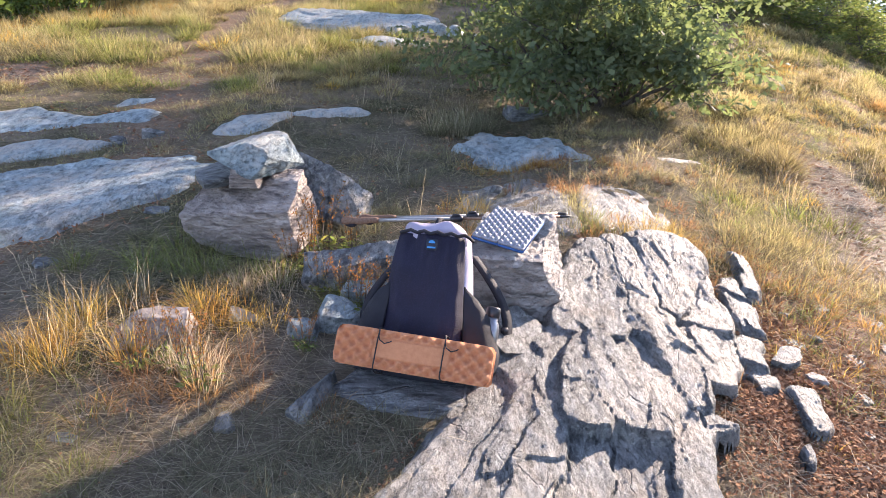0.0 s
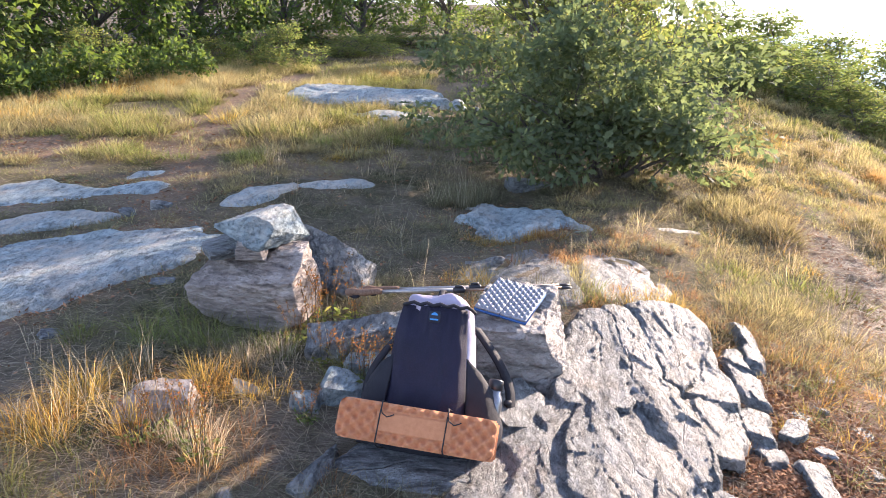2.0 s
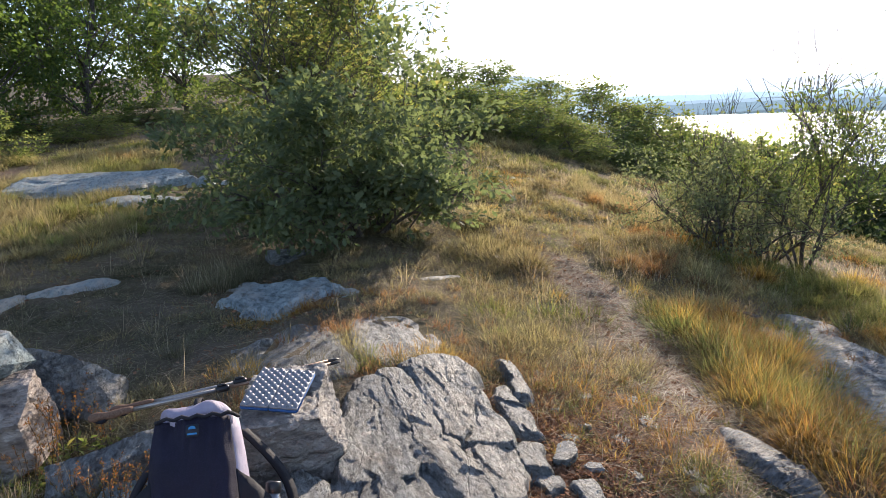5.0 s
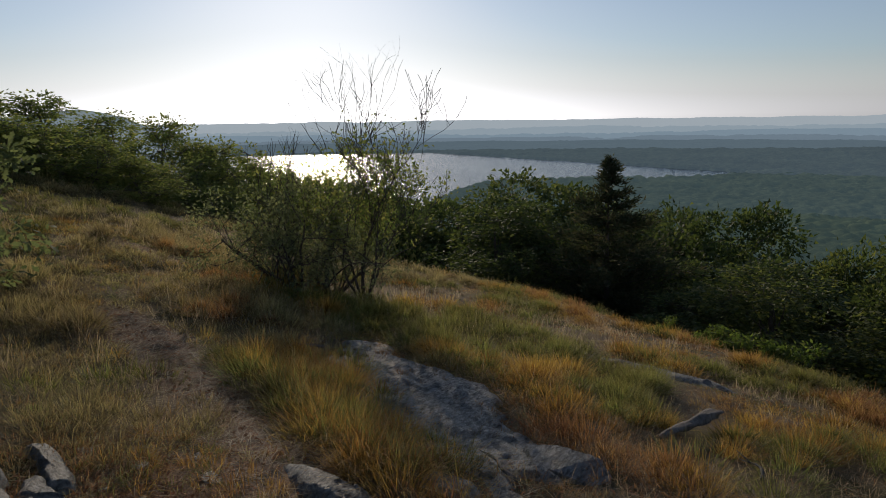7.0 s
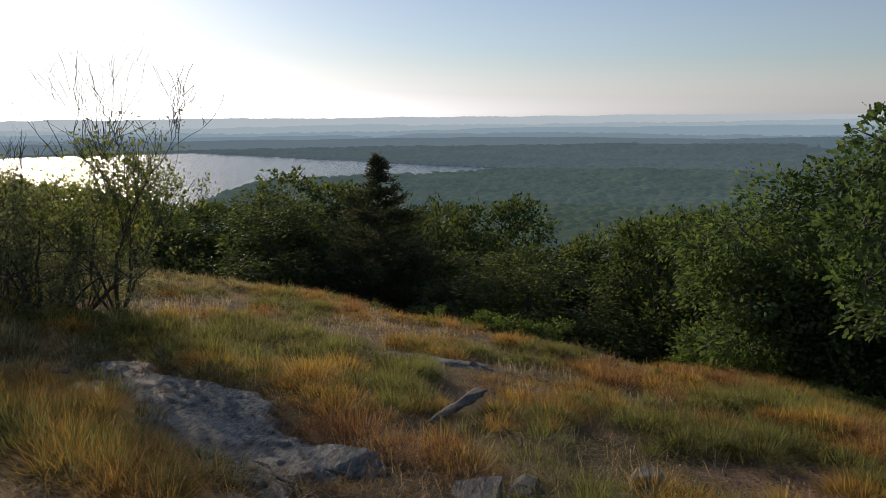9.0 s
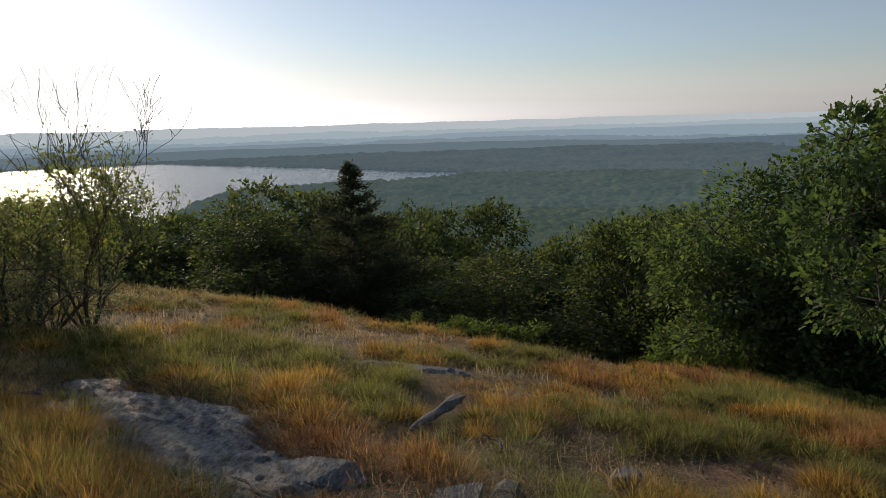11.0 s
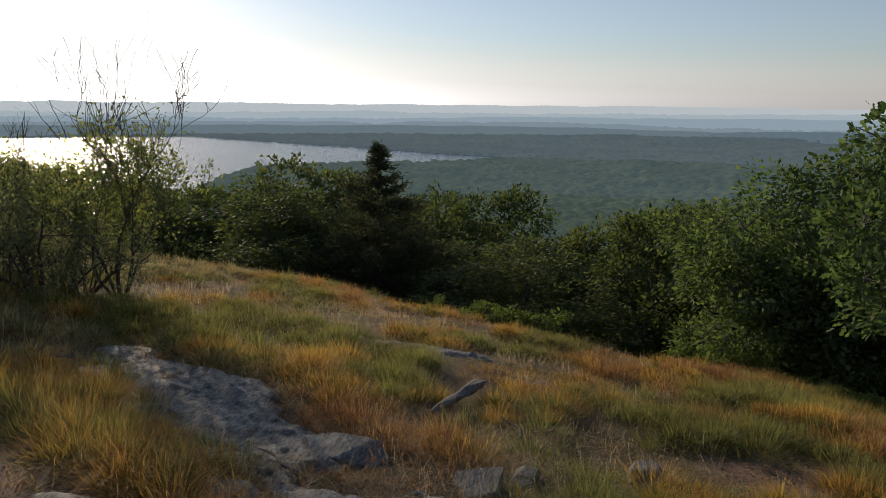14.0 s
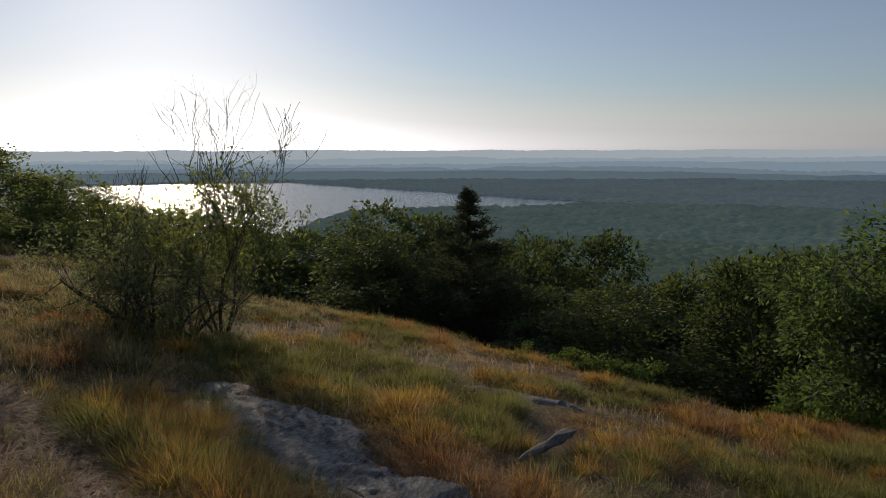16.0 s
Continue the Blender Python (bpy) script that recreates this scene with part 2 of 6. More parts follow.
OAK_LEAF = leaf_material("oak_leaf", [(0.0, (0.074, 0.112, 0.046)), (0.5, (0.118, 0.165, 0.064)), (0.85, (0.175, 0.21, 0.078)), (1.0, (0.25, 0.24, 0.082))], (1.25, 1.36, 0.52))
END_LEAF = leaf_material("evening_oak_leaf", [(0.0, (0.064, 0.104, 0.050)), (0.5, (0.108, 0.158, 0.072)), (0.85, (0.165, 0.21, 0.095)), (1.0, (0.25, 0.26, 0.115))], (1.2, 1.30, 0.62), 0.45)
SCRUB_LEAF = leaf_material("scrub_oak_leaf", [(0.0, (0.105, 0.138, 0.082)), (0.5, (0.158, 0.196, 0.115)), (0.85, (0.20, 0.235, 0.135)), (1.0, (0.27, 0.265, 0.145))], (1.2, 1.2, 0.68), 0.56)
WOOD_LEAF = leaf_material("woodland_leaf", [(0.0, (0.046, 0.070, 0.034)), (0.55, (0.098, 0.132, 0.060)), (1.0, (0.22, 0.23, 0.098))], (1.2, 1.25, 0.6), 0.40)
SPARSE_LEAF = leaf_material("yellowing_leaf", [(0.0, (0.110, 0.150, 0.065)), (0.6, (0.185, 0.225, 0.095)), (1.0, (0.32, 0.28, 0.13))], (1.22, 1.24, 0.65), 0.6)
AUTUMN_LEAF = leaf_material("autumn_leaf", [(0.0, (0.14, 0.12, 0.03)), (0.5, (0.26, 0.15, 0.05)), (1.0, (0.40, 0.17, 0.08))], (1.2, 1.0, 0.6), 0.45)
BUSH_LEAF = leaf_material("dull_bush_leaf", [(0.0, (0.15, 0.175, 0.10)), (0.6, (0.22, 0.25, 0.135)), (1.0, (0.36, 0.32, 0.18))], (1.15, 1.15, 0.8), 0.55)
NEEDLE = leaf_material("cedar_needle", [(0.0, (0.045, 0.064, 0.036)), (0.6, (0.078, 0.098, 0.054)), (1.0, (0.15, 0.13, 0.08))], (1, 1, 0.8), 0.35, 0.7)


def bark_material(name, a, b):
    m = Nodes(name)
    n = m.noise(m.place((1, 1, 0.25)), 40, 6, 0.7)
    m.bump(n, 0.8, 0.02)
    return m.done(m.ramp(n, [(0.3, a), (0.7, b)]), 0.9, 0, 0.2)


BARK = bark_material("grey_bark", (0.045, 0.038, 0.032), (0.16, 0.14, 0.12))


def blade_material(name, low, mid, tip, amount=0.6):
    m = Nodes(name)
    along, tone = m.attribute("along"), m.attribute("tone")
    # natural foot-to-tip colour, its foot darkened further to stand in for shade between tussocks
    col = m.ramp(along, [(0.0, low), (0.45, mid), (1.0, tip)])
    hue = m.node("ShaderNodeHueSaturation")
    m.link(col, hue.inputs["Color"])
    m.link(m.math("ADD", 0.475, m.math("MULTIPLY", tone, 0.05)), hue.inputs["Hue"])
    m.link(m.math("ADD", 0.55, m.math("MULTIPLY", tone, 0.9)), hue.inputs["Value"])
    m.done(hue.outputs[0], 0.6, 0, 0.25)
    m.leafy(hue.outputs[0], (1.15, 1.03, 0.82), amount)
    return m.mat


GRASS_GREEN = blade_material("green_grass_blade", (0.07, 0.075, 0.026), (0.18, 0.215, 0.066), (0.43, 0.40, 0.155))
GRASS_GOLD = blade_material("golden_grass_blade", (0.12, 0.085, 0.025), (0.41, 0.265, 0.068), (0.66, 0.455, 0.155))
# pale as meadow straw; on the upper slope this paleness stands in for haze
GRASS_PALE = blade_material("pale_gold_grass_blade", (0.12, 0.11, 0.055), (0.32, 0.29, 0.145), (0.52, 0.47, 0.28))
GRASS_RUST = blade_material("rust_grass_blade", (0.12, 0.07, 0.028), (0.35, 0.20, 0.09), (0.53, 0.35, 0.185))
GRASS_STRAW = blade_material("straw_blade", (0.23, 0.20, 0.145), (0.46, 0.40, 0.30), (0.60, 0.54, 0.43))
# grey-green chosen for shaded turf, so part of the shade is colour
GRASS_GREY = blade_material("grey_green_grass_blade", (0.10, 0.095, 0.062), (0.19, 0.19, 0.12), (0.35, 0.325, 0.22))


def plain_material(name, a, b, scale=30, rough=0.7, metal=0.0, spec=0.4, bump=0.2, size=0.01, local=True):
    m = Nodes(name)
    n = m.noise(m.place(local=local), scale, 6, 0.65)
    m.bump(n, bump, size)
    return m.done(m.ramp(n, [(0.3, a), (0.7, b)]), rough, metal, spec)

# ---- mesh builders ----
def mesh_np(name, verts, faces, material=None, attributes=None, smooth=False):
    """A mesh from arrays: verts (n, 3), faces (m, k)."""
    verts, faces = np.asarray(verts, np.float32), np.asarray(faces, np.int32)
    me = bpy.data.meshes.new(name)
    n, k = faces.shape
    me.vertices.add(len(verts)), me.loops.add(n * k), me.polygons.add(n)
    me.vertices.foreach_set("co", verts.ravel())
    me.loops.foreach_set("vertex_index", faces.ravel())
    me.polygons.foreach_set("loop_start", np.arange(0, n * k, k, dtype=np.int32))
    if smooth:
        me.polygons.foreach_set("use_smooth", np.ones(n, bool))
    for key, values in (attributes or {}).items():
        me.attributes.new(key, "FLOAT", "POINT").data.foreach_set("value", np.asarray(values, np.float32))
    if material:
        me.materials.append(material)
    me.update()
    return me


def grid_faces(nu, nv):
    a = (np.arange(nu - 1)[:, None] * nv + np.arange(nv - 1)[None, :]).ravel()
    return np.stack([a, a + nv, a + nv + 1, a + 1], 1)


def empty(name, m, **tags):
    ob = tagged(new(name), **tags)
    ob.empty_display_size = 0.1
    ob.matrix_world = m
    return ob


def child(name, me, parent, label=""):
    ob = new(name, me)
    ob.parent = parent
    return tagged(ob, label)


def part(name, bm, material, parent, label="", smooth=True):
    """Links a bmesh as one mesh object under a thing or a part."""
    me = bpy.data.meshes.new(name)
    bmesh.ops.recalc_face_normals(bm, faces=bm.faces[:])
    for f in bm.faces:
        f.smooth = smooth
    bm.to_mesh(me)
    bm.free()
    me.materials.append(material)
    return child(name, me, parent, label)


def loft(rings, closed=True, caps=True):
    """A bmesh through rings of points of the same count."""
    bm = bmesh.new()
    rows = [[bm.verts.new(p) for p in ring] for ring in rings]
    n = len(rows[0])
    for a, b in zip(rows, rows[1:]):
        for i in range(n if closed else n - 1):
            bm.faces.new((a[i], a[(i + 1) % n], b[(i + 1) % n], b[i]))
    if caps and closed:
        bm.faces.new(rows[0][::-1])
        bm.faces.new(rows[-1])
    return bm


# ---- where rock, path and turf lie on the plan ----
def blob(x, y, cx, cy, rx, ry, turn, seed, rag=0.30, f=1.6):
    """1 inside a ragged oval, 0 outside, with a soft rim (value is a signed depth)."""
    a = radians(turn)
    u, v = (x - cx) * math.cos(a) + (y - cy) * math.sin(a), -(x - cx) * math.sin(a) + (y - cy) * math.cos(a)
    return 1 - np.hypot(u / rx, v / ry) + rag * fbm(x * f, y * f, 0, seed, 5)


SLABS = (  # cx, cy, rx, ry, turn, height, material: flat bedrock showing through the turf
    (-2.66, 3.00, 1.92, 0.68, 58, 0.055, "slab"),
    (-3.40, 5.40, 0.88, 0.36, 10, 0.040, "slab"),
    (-2.95, 6.18, 0.36, 0.15, 48, 0.030, "slab"),
    (-2.98, 4.58, 0.52, 0.19, 33, 0.070, "slab"),
    (-1.66, 5.38, 0.78, 0.19, 62, 0.025, "slab"),
    (-0.98, 5.90, 0.40, 0.15, 8, 0.020, "slab"),
    (0.43, 4.70, 0.74, 0.40, 112, 0.055, "slab"),
    (0.38, 3.54, 0.52, 0.32, 74, 0.020, "pale"),
    (0.95, 3.46, 0.50, 0.28, 88, 0.018, "pale"),
    (1.66, 4.84, 0.30, 0.10, 10, 0.025, "pale"),
    (-1.45, 11.3, 1.55, 0.75, -18, 0.100, "slab"),
    (-1.02, 9.85, 0.70, 0.26, -6, 0.060, "slab"),
    (2.16, 2.02, 0.38, 0.11, 88, 0.040, "grey"),
    (3.54, 2.46, 1.60, 0.60, 70, 0.045, "grey"),
    (6.76, 2.10, 1.15, 0.22, -86, 0.035, "grey"),
)
SLAB_SEED = 21


def slab_rag(rx):
    return 0.14 if rx > 1.8 else 0.3 if rx > 0.9 else 0.42


# the big outcrop: strata and blocks, each along a line on the plan (near end, far end), with its height
STRATA = ((-0.16, 1.00, 0.18, 1.74, 0.045), (0.00, 1.02, 0.30, 1.92, 0.066), (0.18, 1.14, 0.42, 2.02, 0.085), (0.47, 2.12, 0.60, 2.58, 0.085),
          (0.27, 0.95, 0.37, 1.42, 0.066), (0.46, 0.98, 0.54, 1.45, 0.062), (0.60, 2.12, 0.68, 2.68, 0.085))
BLOCKS = ((0.67, 1.22, 0.76, 1.58, 0.105), (0.82, 1.60, 0.86, 1.63, 0.085), (0.36, 1.56, 0.46, 2.00, 0.115), (0.56, 1.63, 0.53, 2.00, 0.135), (0.68, 1.72, 0.64, 2.02, 0.105), (0.81, 1.76, 0.74, 2.18, 0.125),
          (0.78, 2.28, 0.80, 2.74, 0.105), (0.94, 1.92, 0.98, 2.10, 0.070), (1.00, 2.26, 1.04, 2.84, 0.095), (0.89, 2.32, 0.92, 2.78, 0.115))
LOW_BLOCKS = ((1.34, 2.62, 1.42, 2.96, 0.036), (1.22, 2.36, 1.25, 2.66, 0.032), (1.14, 2.10, 1.17, 2.20, 0.034), (1.12, 1.90, 1.14, 1.98, 0.020), (1.22, 1.72, 1.26, 1.92, 0.022), (1.05, 1.40, 1.12, 1.62, 0.030),
              (0.84, 1.24, 0.88, 1.48, -0.08), (0.99, 1.62, 1.06, 1.80, -0.08), (0.97, 1.20, 1.00, 1.46, -0.08), (1.22, 1.36, 1.26, 1.56, -0.08), (0.93, 1.72, 0.94, 1.78, -0.08))


def along_line(x, y, line):
    """How far a place lies along a line (0 to 1, unclipped) and across it, in metres, and its distance from the line."""
    ax, ay, bx, by = line[:4]
    n = math.hypot(bx - ax, by - ay)
    ux, uy = (bx - ax) / n, (by - ay) / n
    u, v = (x - ax) * ux + (y - ay) * uy, (y - ay) * ux - (x - ax) * uy
    over = np.maximum(np.maximum(-u, u - n), 0)
    return u / n, v, np.maximum(np.abs(v), over * 0.80) * 0.7 + np.hypot(v, over) * 0.3


def outcrop_blocks(x, y):
    """The block nearest to each place: its number, the two smallest distances, and the place along and across it."""
    best, second, owner = np.full(np.shape(x), 9.0), np.full(np.shape(x), 9.0), np.zeros(np.shape(x), int)
    along, across = np.zeros(np.shape(x)), np.zeros(np.shape(x))
    for k, line in enumerate(STRATA + BLOCKS + LOW_BLOCKS):
        u, v, r = along_line(x, y, line)
        r = r + (0.062 if line[4] > 0 else -0.035) * (line in LOW_BLOCKS)
        inner = r < best
        second = np.where(inner, best, np.minimum(second, r))
        along, across, owner, best = np.where(inner, u, along), np.where(inner, v, across), np.where(inner, k, owner), np.where(inner, r, best)
    return owner, best, second, along, across


def outcrop_depth(x, y):
    """Above 0 on the outcrop's bare rock."""
    owner, best = outcrop_blocks(x, y)[:2]
    bare = np.array([b[4] for b in STRATA + BLOCKS + LOW_BLOCKS])[owner] > 0
    return np.where(bare, 1 - best / 0.13, -0.2)


def slab_cover(x, y):
    c = np.full(np.shape(x), -9.0)
    for k, (cx, cy, rx, ry, turn, h, _m) in enumerate(SLABS):
        c = np.maximum(c, blob(x, y, cx, cy, rx, ry, turn, SLAB_SEED + k, slab_rag(rx)))
    return np.maximum(c, outcrop_depth(x, y))


def line_gap(x, y, pts):
    """Distance to a polyline on the plan."""
    best = np.full(np.shape(x), 1e9)
    for (ax, ay), (bx, by) in zip(pts, pts[1:]):
        t = np.clip(((x - ax) * (bx - ax) + (y - ay) * (by - ay)) / ((bx - ax) ** 2 + (by - ay) ** 2), 0, 1)
        best = np.minimum(best, np.hypot(x - ax - t * (bx - ax), y - ay - t * (by - ay)))
    return best


PATH_LEFT = ((-2.6, 2.0), (-2.2, 4.4), (-2.6, 6.6), (-3.4, 9.0), (-3.6, 12.0), (-2.6, 15.0))
PATH_RIGHT = ((2.1, 2.2), (2.42, 2.86), (2.60, 3.70), (2.83, 4.70), (3.0, 5.6))


def bareness(x, y):
    """1 on trodden, bare ground."""
    rag = 0.22 * fbm(x * 1.3, y * 1.3, 0, 41, 4)
    a = np.minimum(1 - (line_gap(x, y, PATH_LEFT) + rag) / 0.42, np.where(y < 8, 0.27, 0.36))
    b = 1 - (line_gap(x, y, PATH_RIGHT) + 0.6 * rag) / 0.27
    c = 0.9 * blob(x, y, -5.2, 7.3, 2.6, 0.7, 12, 42)
    d = 0.9 * blob(x, y, 4.9, -1.0, 1.0, 0.40, -32, 43)
    e = 0.9 * blob(x, y, 1.40, 2.0, 0.42, 1.05, -22, 44)
    f = 0.7 * blob(x, y, 4.55, 7.5, 0.7, 0.22, -65, 45)
    return np.clip(np.maximum.reduce([a, b, c, d, e, f]) * 2, 0, 1)


# ---- the ground, one sheet to the horizon ----
def spread(lo, hi, fine, centre, flat=3.5):
    """Grid lines: fine near the centre, wider and wider away from it."""
    out = [centre]
    for sign, end in ((1, hi), (-1, lo)):
        v, gap = centre, fine
        while abs(v - centre) < abs(end - centre):
            v += sign * gap
            out.append(v)
            if abs(v - centre) > flat:
                gap *= 1.07
    return np.array(sorted(out))


gx, gy = spread(-4700, 4700, 0.07, 1.6, 4.2), spread(-4700, 4700, 0.07, 3.2, 3.6)
GX, GY = np.meshgrid(gx, gy, indexing="ij")
GZ = ground_height(GX, GY)
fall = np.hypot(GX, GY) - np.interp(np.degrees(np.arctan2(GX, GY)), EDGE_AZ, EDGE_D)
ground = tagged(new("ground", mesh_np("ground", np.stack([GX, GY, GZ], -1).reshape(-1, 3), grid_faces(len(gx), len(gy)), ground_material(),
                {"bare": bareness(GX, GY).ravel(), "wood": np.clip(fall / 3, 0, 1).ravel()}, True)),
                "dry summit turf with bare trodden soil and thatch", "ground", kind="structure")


# ---- lake, valley woods and ridges, far below ----
def far_spot(az, el, z=VALLEY):
    d = (1.53 - z) / math.tan(radians(-el))
    return (d * math.sin(radians(az)), d * math.cos(radians(az)))


LAKE = ((22, -2.75), (38, -2.80), (51.4, -2.86), (62.8, -3.68), (71.2, -4.25), (77, -4.52), (74, -4.95), (69.3, -5.20), (63.7, -5.24), (59.3, -5.30),
        (56.3, -5.55), (55.0, -5.85), (53.6, -6.25), (52.0, -6.9), (50, -8), (42, -10.5), (25, -10.5))
LAKE_Z = VALLEY + 1.2


def lake_material():
    m = Nodes("lake_water")
    m.bump(m.noise(m.place((0.05, 0.05, 0.05)), 3, 4), 0.35, 6.0)
    m.bsdf.inputs["IOR"].default_value = 1.33
    return m.done((0.035, 0.06, 0.075), 0.17, 0, 0.6)


bm = bmesh.new()
bm.faces.new([bm.verts.new((*far_spot(az, el, LAKE_Z), LAKE_Z)) for az, el in LAKE])
me = bpy.data.meshes.new("water")
bm.to_mesh(me), bm.free()
me.materials.append(lake_material())
tagged(new("water", me), "wide calm lake glinting under the low sun", "lake", kind="structure")


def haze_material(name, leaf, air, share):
    """Distance: woods whose own emission stands in for kilometres of hazy evening air."""
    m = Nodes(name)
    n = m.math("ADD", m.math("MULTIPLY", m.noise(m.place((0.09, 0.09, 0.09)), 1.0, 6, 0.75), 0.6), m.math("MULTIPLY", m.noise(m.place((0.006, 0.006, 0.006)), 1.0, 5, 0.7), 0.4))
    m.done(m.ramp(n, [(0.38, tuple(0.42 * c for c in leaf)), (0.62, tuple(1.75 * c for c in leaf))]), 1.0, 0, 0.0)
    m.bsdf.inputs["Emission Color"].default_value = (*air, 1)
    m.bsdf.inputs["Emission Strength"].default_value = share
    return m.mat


def inside_lake(x, y):
    poly = [far_spot(az, el, LAKE_Z) for az, el in LAKE]
    hit = np.zeros(np.shape(x), bool)
    for (ax, ay), (bx, by) in zip(poly, poly[1:] + poly[:1]):
        cross = ((ay > y) != (by > y)) & (x < (bx - ax) * (y - ay) / (by - ay + 1e-9) + ax)
        hit ^= cross
    return hit


def crown_bumps(x, y, cell, seed):
    """Rounded tree crowns side by side: the height over a jittered grid of domes."""
    i, j = np.floor(x / cell).astype(np.int64), np.floor(y / cell).astype(np.int64)
    top = np.zeros(np.shape(x))
    for a in (-1, 0, 1):
        for b in (-1, 0, 1):
            px, py = (i + a + hash3(i + a, j + b, i * 0, seed)) * cell, (j + b + hash3(i + a, j + b, i * 0 + 1, seed)) * cell
            h = 0.25 + 0.85 * hash3(i + a, j + b, i * 0 + 2, seed)
            top = np.maximum(top, h * np.sqrt(np.clip(1 - ((x - px) ** 2 + (y - py) ** 2) / (0.9 * cell) ** 2, 0, 1)))
    return top


def valley_woods(name, d0, d1, rows, leaf, air, share, label):
    az = np.radians(np.linspace(22, 124, 560))
    d = np.geomspace(d0, d1, rows)
    A, D = np.meshgrid(az, d, indexing="ij")
    x, y = D * np.sin(A), D * np.cos(A)
    z = VALLEY + 10 * fbm(x / 420, y / 420, 0, 61, 3) * np.clip((D - 900) / 900, 0, 1) * np.clip((np.degrees(A) - 74) / 10, 0, 1) + 6.5 * crown_bumps(x + 7 * vnoise(x / 17, y / 17, 0, 65), y + 7 * vnoise(x / 17, y / 17, 0, 66), 10, 62) + 3 * fbm(x / 60, y / 60, 0, 67, 3) + 3
    z = np.where(inside_lake(x, y), VALLEY - 4, np.maximum(z, VALLEY + 1.5))
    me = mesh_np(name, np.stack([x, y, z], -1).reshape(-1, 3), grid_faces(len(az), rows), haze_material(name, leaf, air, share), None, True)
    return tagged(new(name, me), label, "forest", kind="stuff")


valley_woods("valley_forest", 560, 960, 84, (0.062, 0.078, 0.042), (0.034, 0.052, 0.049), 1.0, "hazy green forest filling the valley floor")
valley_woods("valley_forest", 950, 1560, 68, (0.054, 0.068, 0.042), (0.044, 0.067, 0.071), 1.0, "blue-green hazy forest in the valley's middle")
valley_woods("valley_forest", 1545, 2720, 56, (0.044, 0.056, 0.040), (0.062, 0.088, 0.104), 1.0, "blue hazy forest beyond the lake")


def ridge(d, profile, air, seed, label, rough=0.0007):
    az = np.linspace(profile[0][0], profile[-1][0], 700)
    el = np.interp(az, [p[0] for p in profile], [p[1] for p in profile]) + 0.05 * fbm(az * 0.35, 0, 0, seed, 4) + 0.018 * vnoise(az * 9, 0, 0, seed + 9)
    rows = []
    for k in range(7):
        f = k / 6
        dist = d - 700 * (1 - f)
        top = 1.53 + d * np.tan(np.radians(el))
        z = VALLEY - 6 + (top - VALLEY + 6) * math.sin(f * math.pi / 2)
        z = z + (0 if k in (0, 6) else 4) * vnoise(az * 3, k * 1.7, 0, seed + 5)
        rows.append(np.stack([dist * np.sin(np.radians(az)), dist * np.cos(np.radians(az)), z], -1))
    v = np.stack(rows, 1)
    me = mesh_np("backdrop_ridge", v.reshape(-1, 3), grid_faces(len(az), 7), haze_material("ridge_haze_glow", (0.02, 0.03, 0.025), air, 1.0), None, True)
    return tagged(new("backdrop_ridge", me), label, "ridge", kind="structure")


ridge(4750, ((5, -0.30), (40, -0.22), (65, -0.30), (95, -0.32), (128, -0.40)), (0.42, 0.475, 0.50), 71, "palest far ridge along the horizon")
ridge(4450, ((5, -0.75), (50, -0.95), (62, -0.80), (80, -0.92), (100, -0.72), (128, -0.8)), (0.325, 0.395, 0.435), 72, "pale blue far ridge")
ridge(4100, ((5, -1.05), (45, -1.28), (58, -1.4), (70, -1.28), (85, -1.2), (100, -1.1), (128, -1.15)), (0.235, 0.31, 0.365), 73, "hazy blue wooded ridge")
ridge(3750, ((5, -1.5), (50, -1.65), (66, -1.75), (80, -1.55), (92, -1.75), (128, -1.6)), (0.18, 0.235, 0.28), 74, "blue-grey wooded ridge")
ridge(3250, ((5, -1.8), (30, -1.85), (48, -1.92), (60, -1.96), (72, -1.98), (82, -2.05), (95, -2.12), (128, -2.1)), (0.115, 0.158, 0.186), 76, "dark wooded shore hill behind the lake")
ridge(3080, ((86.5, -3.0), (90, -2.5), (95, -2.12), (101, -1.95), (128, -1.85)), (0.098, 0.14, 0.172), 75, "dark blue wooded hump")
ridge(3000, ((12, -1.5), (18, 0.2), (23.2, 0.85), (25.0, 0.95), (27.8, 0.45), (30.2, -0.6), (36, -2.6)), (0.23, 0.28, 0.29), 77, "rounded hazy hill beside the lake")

mast = empty("radio_mast", pose(2960 * math.sin(radians(24.2)), 2960 * math.cos(radians(24.2)), 47), label="thin radio mast on the far hill", category="mast")
bm = bmesh.new()
bmesh.ops.create_cone(bm, segments=6, radius1=2.2, radius2=1.0, depth=46, cap_ends=True)
part("pole", bm, haze_material("mast_haze_glow", (0.05, 0.05, 0.05), (0.26, 0.31, 0.33), 1.0), mast)

# ---- trees and shrubs ----
def tube_mesh(name, branches, material, sides=5):
    """Tapered limbs: each branch is a list of (point, radius)."""
    verts, faces, n = [], [], 0
    for pts in branches:
        k = len(pts)
        for i, (p, r) in enumerate(pts):
            a = Vector(pts[min(i + 1, k - 1)][0]) - Vector(pts[max(i - 1, 0)][0])
            q = a.to_track_quat("Z", "X") if a.length > 1e-6 else Euler((0, 0, 0)).to_quaternion()
            for s in range(sides):
                t = 2 * math.pi * s / sides
                verts.append(Vector(p) + q @ Vector((r * math.cos(t), r * math.sin(t), 0)))
        for i in range(k - 1):
            for s in range(sides):
                a, b = n + i * sides + s, n + i * sides + (s + 1) % sides
                faces.append((a, b, b + sides, a + sides))
        n += k * sides
    return mesh_np(name, np.array(verts), np.array(faces), material, None, True)


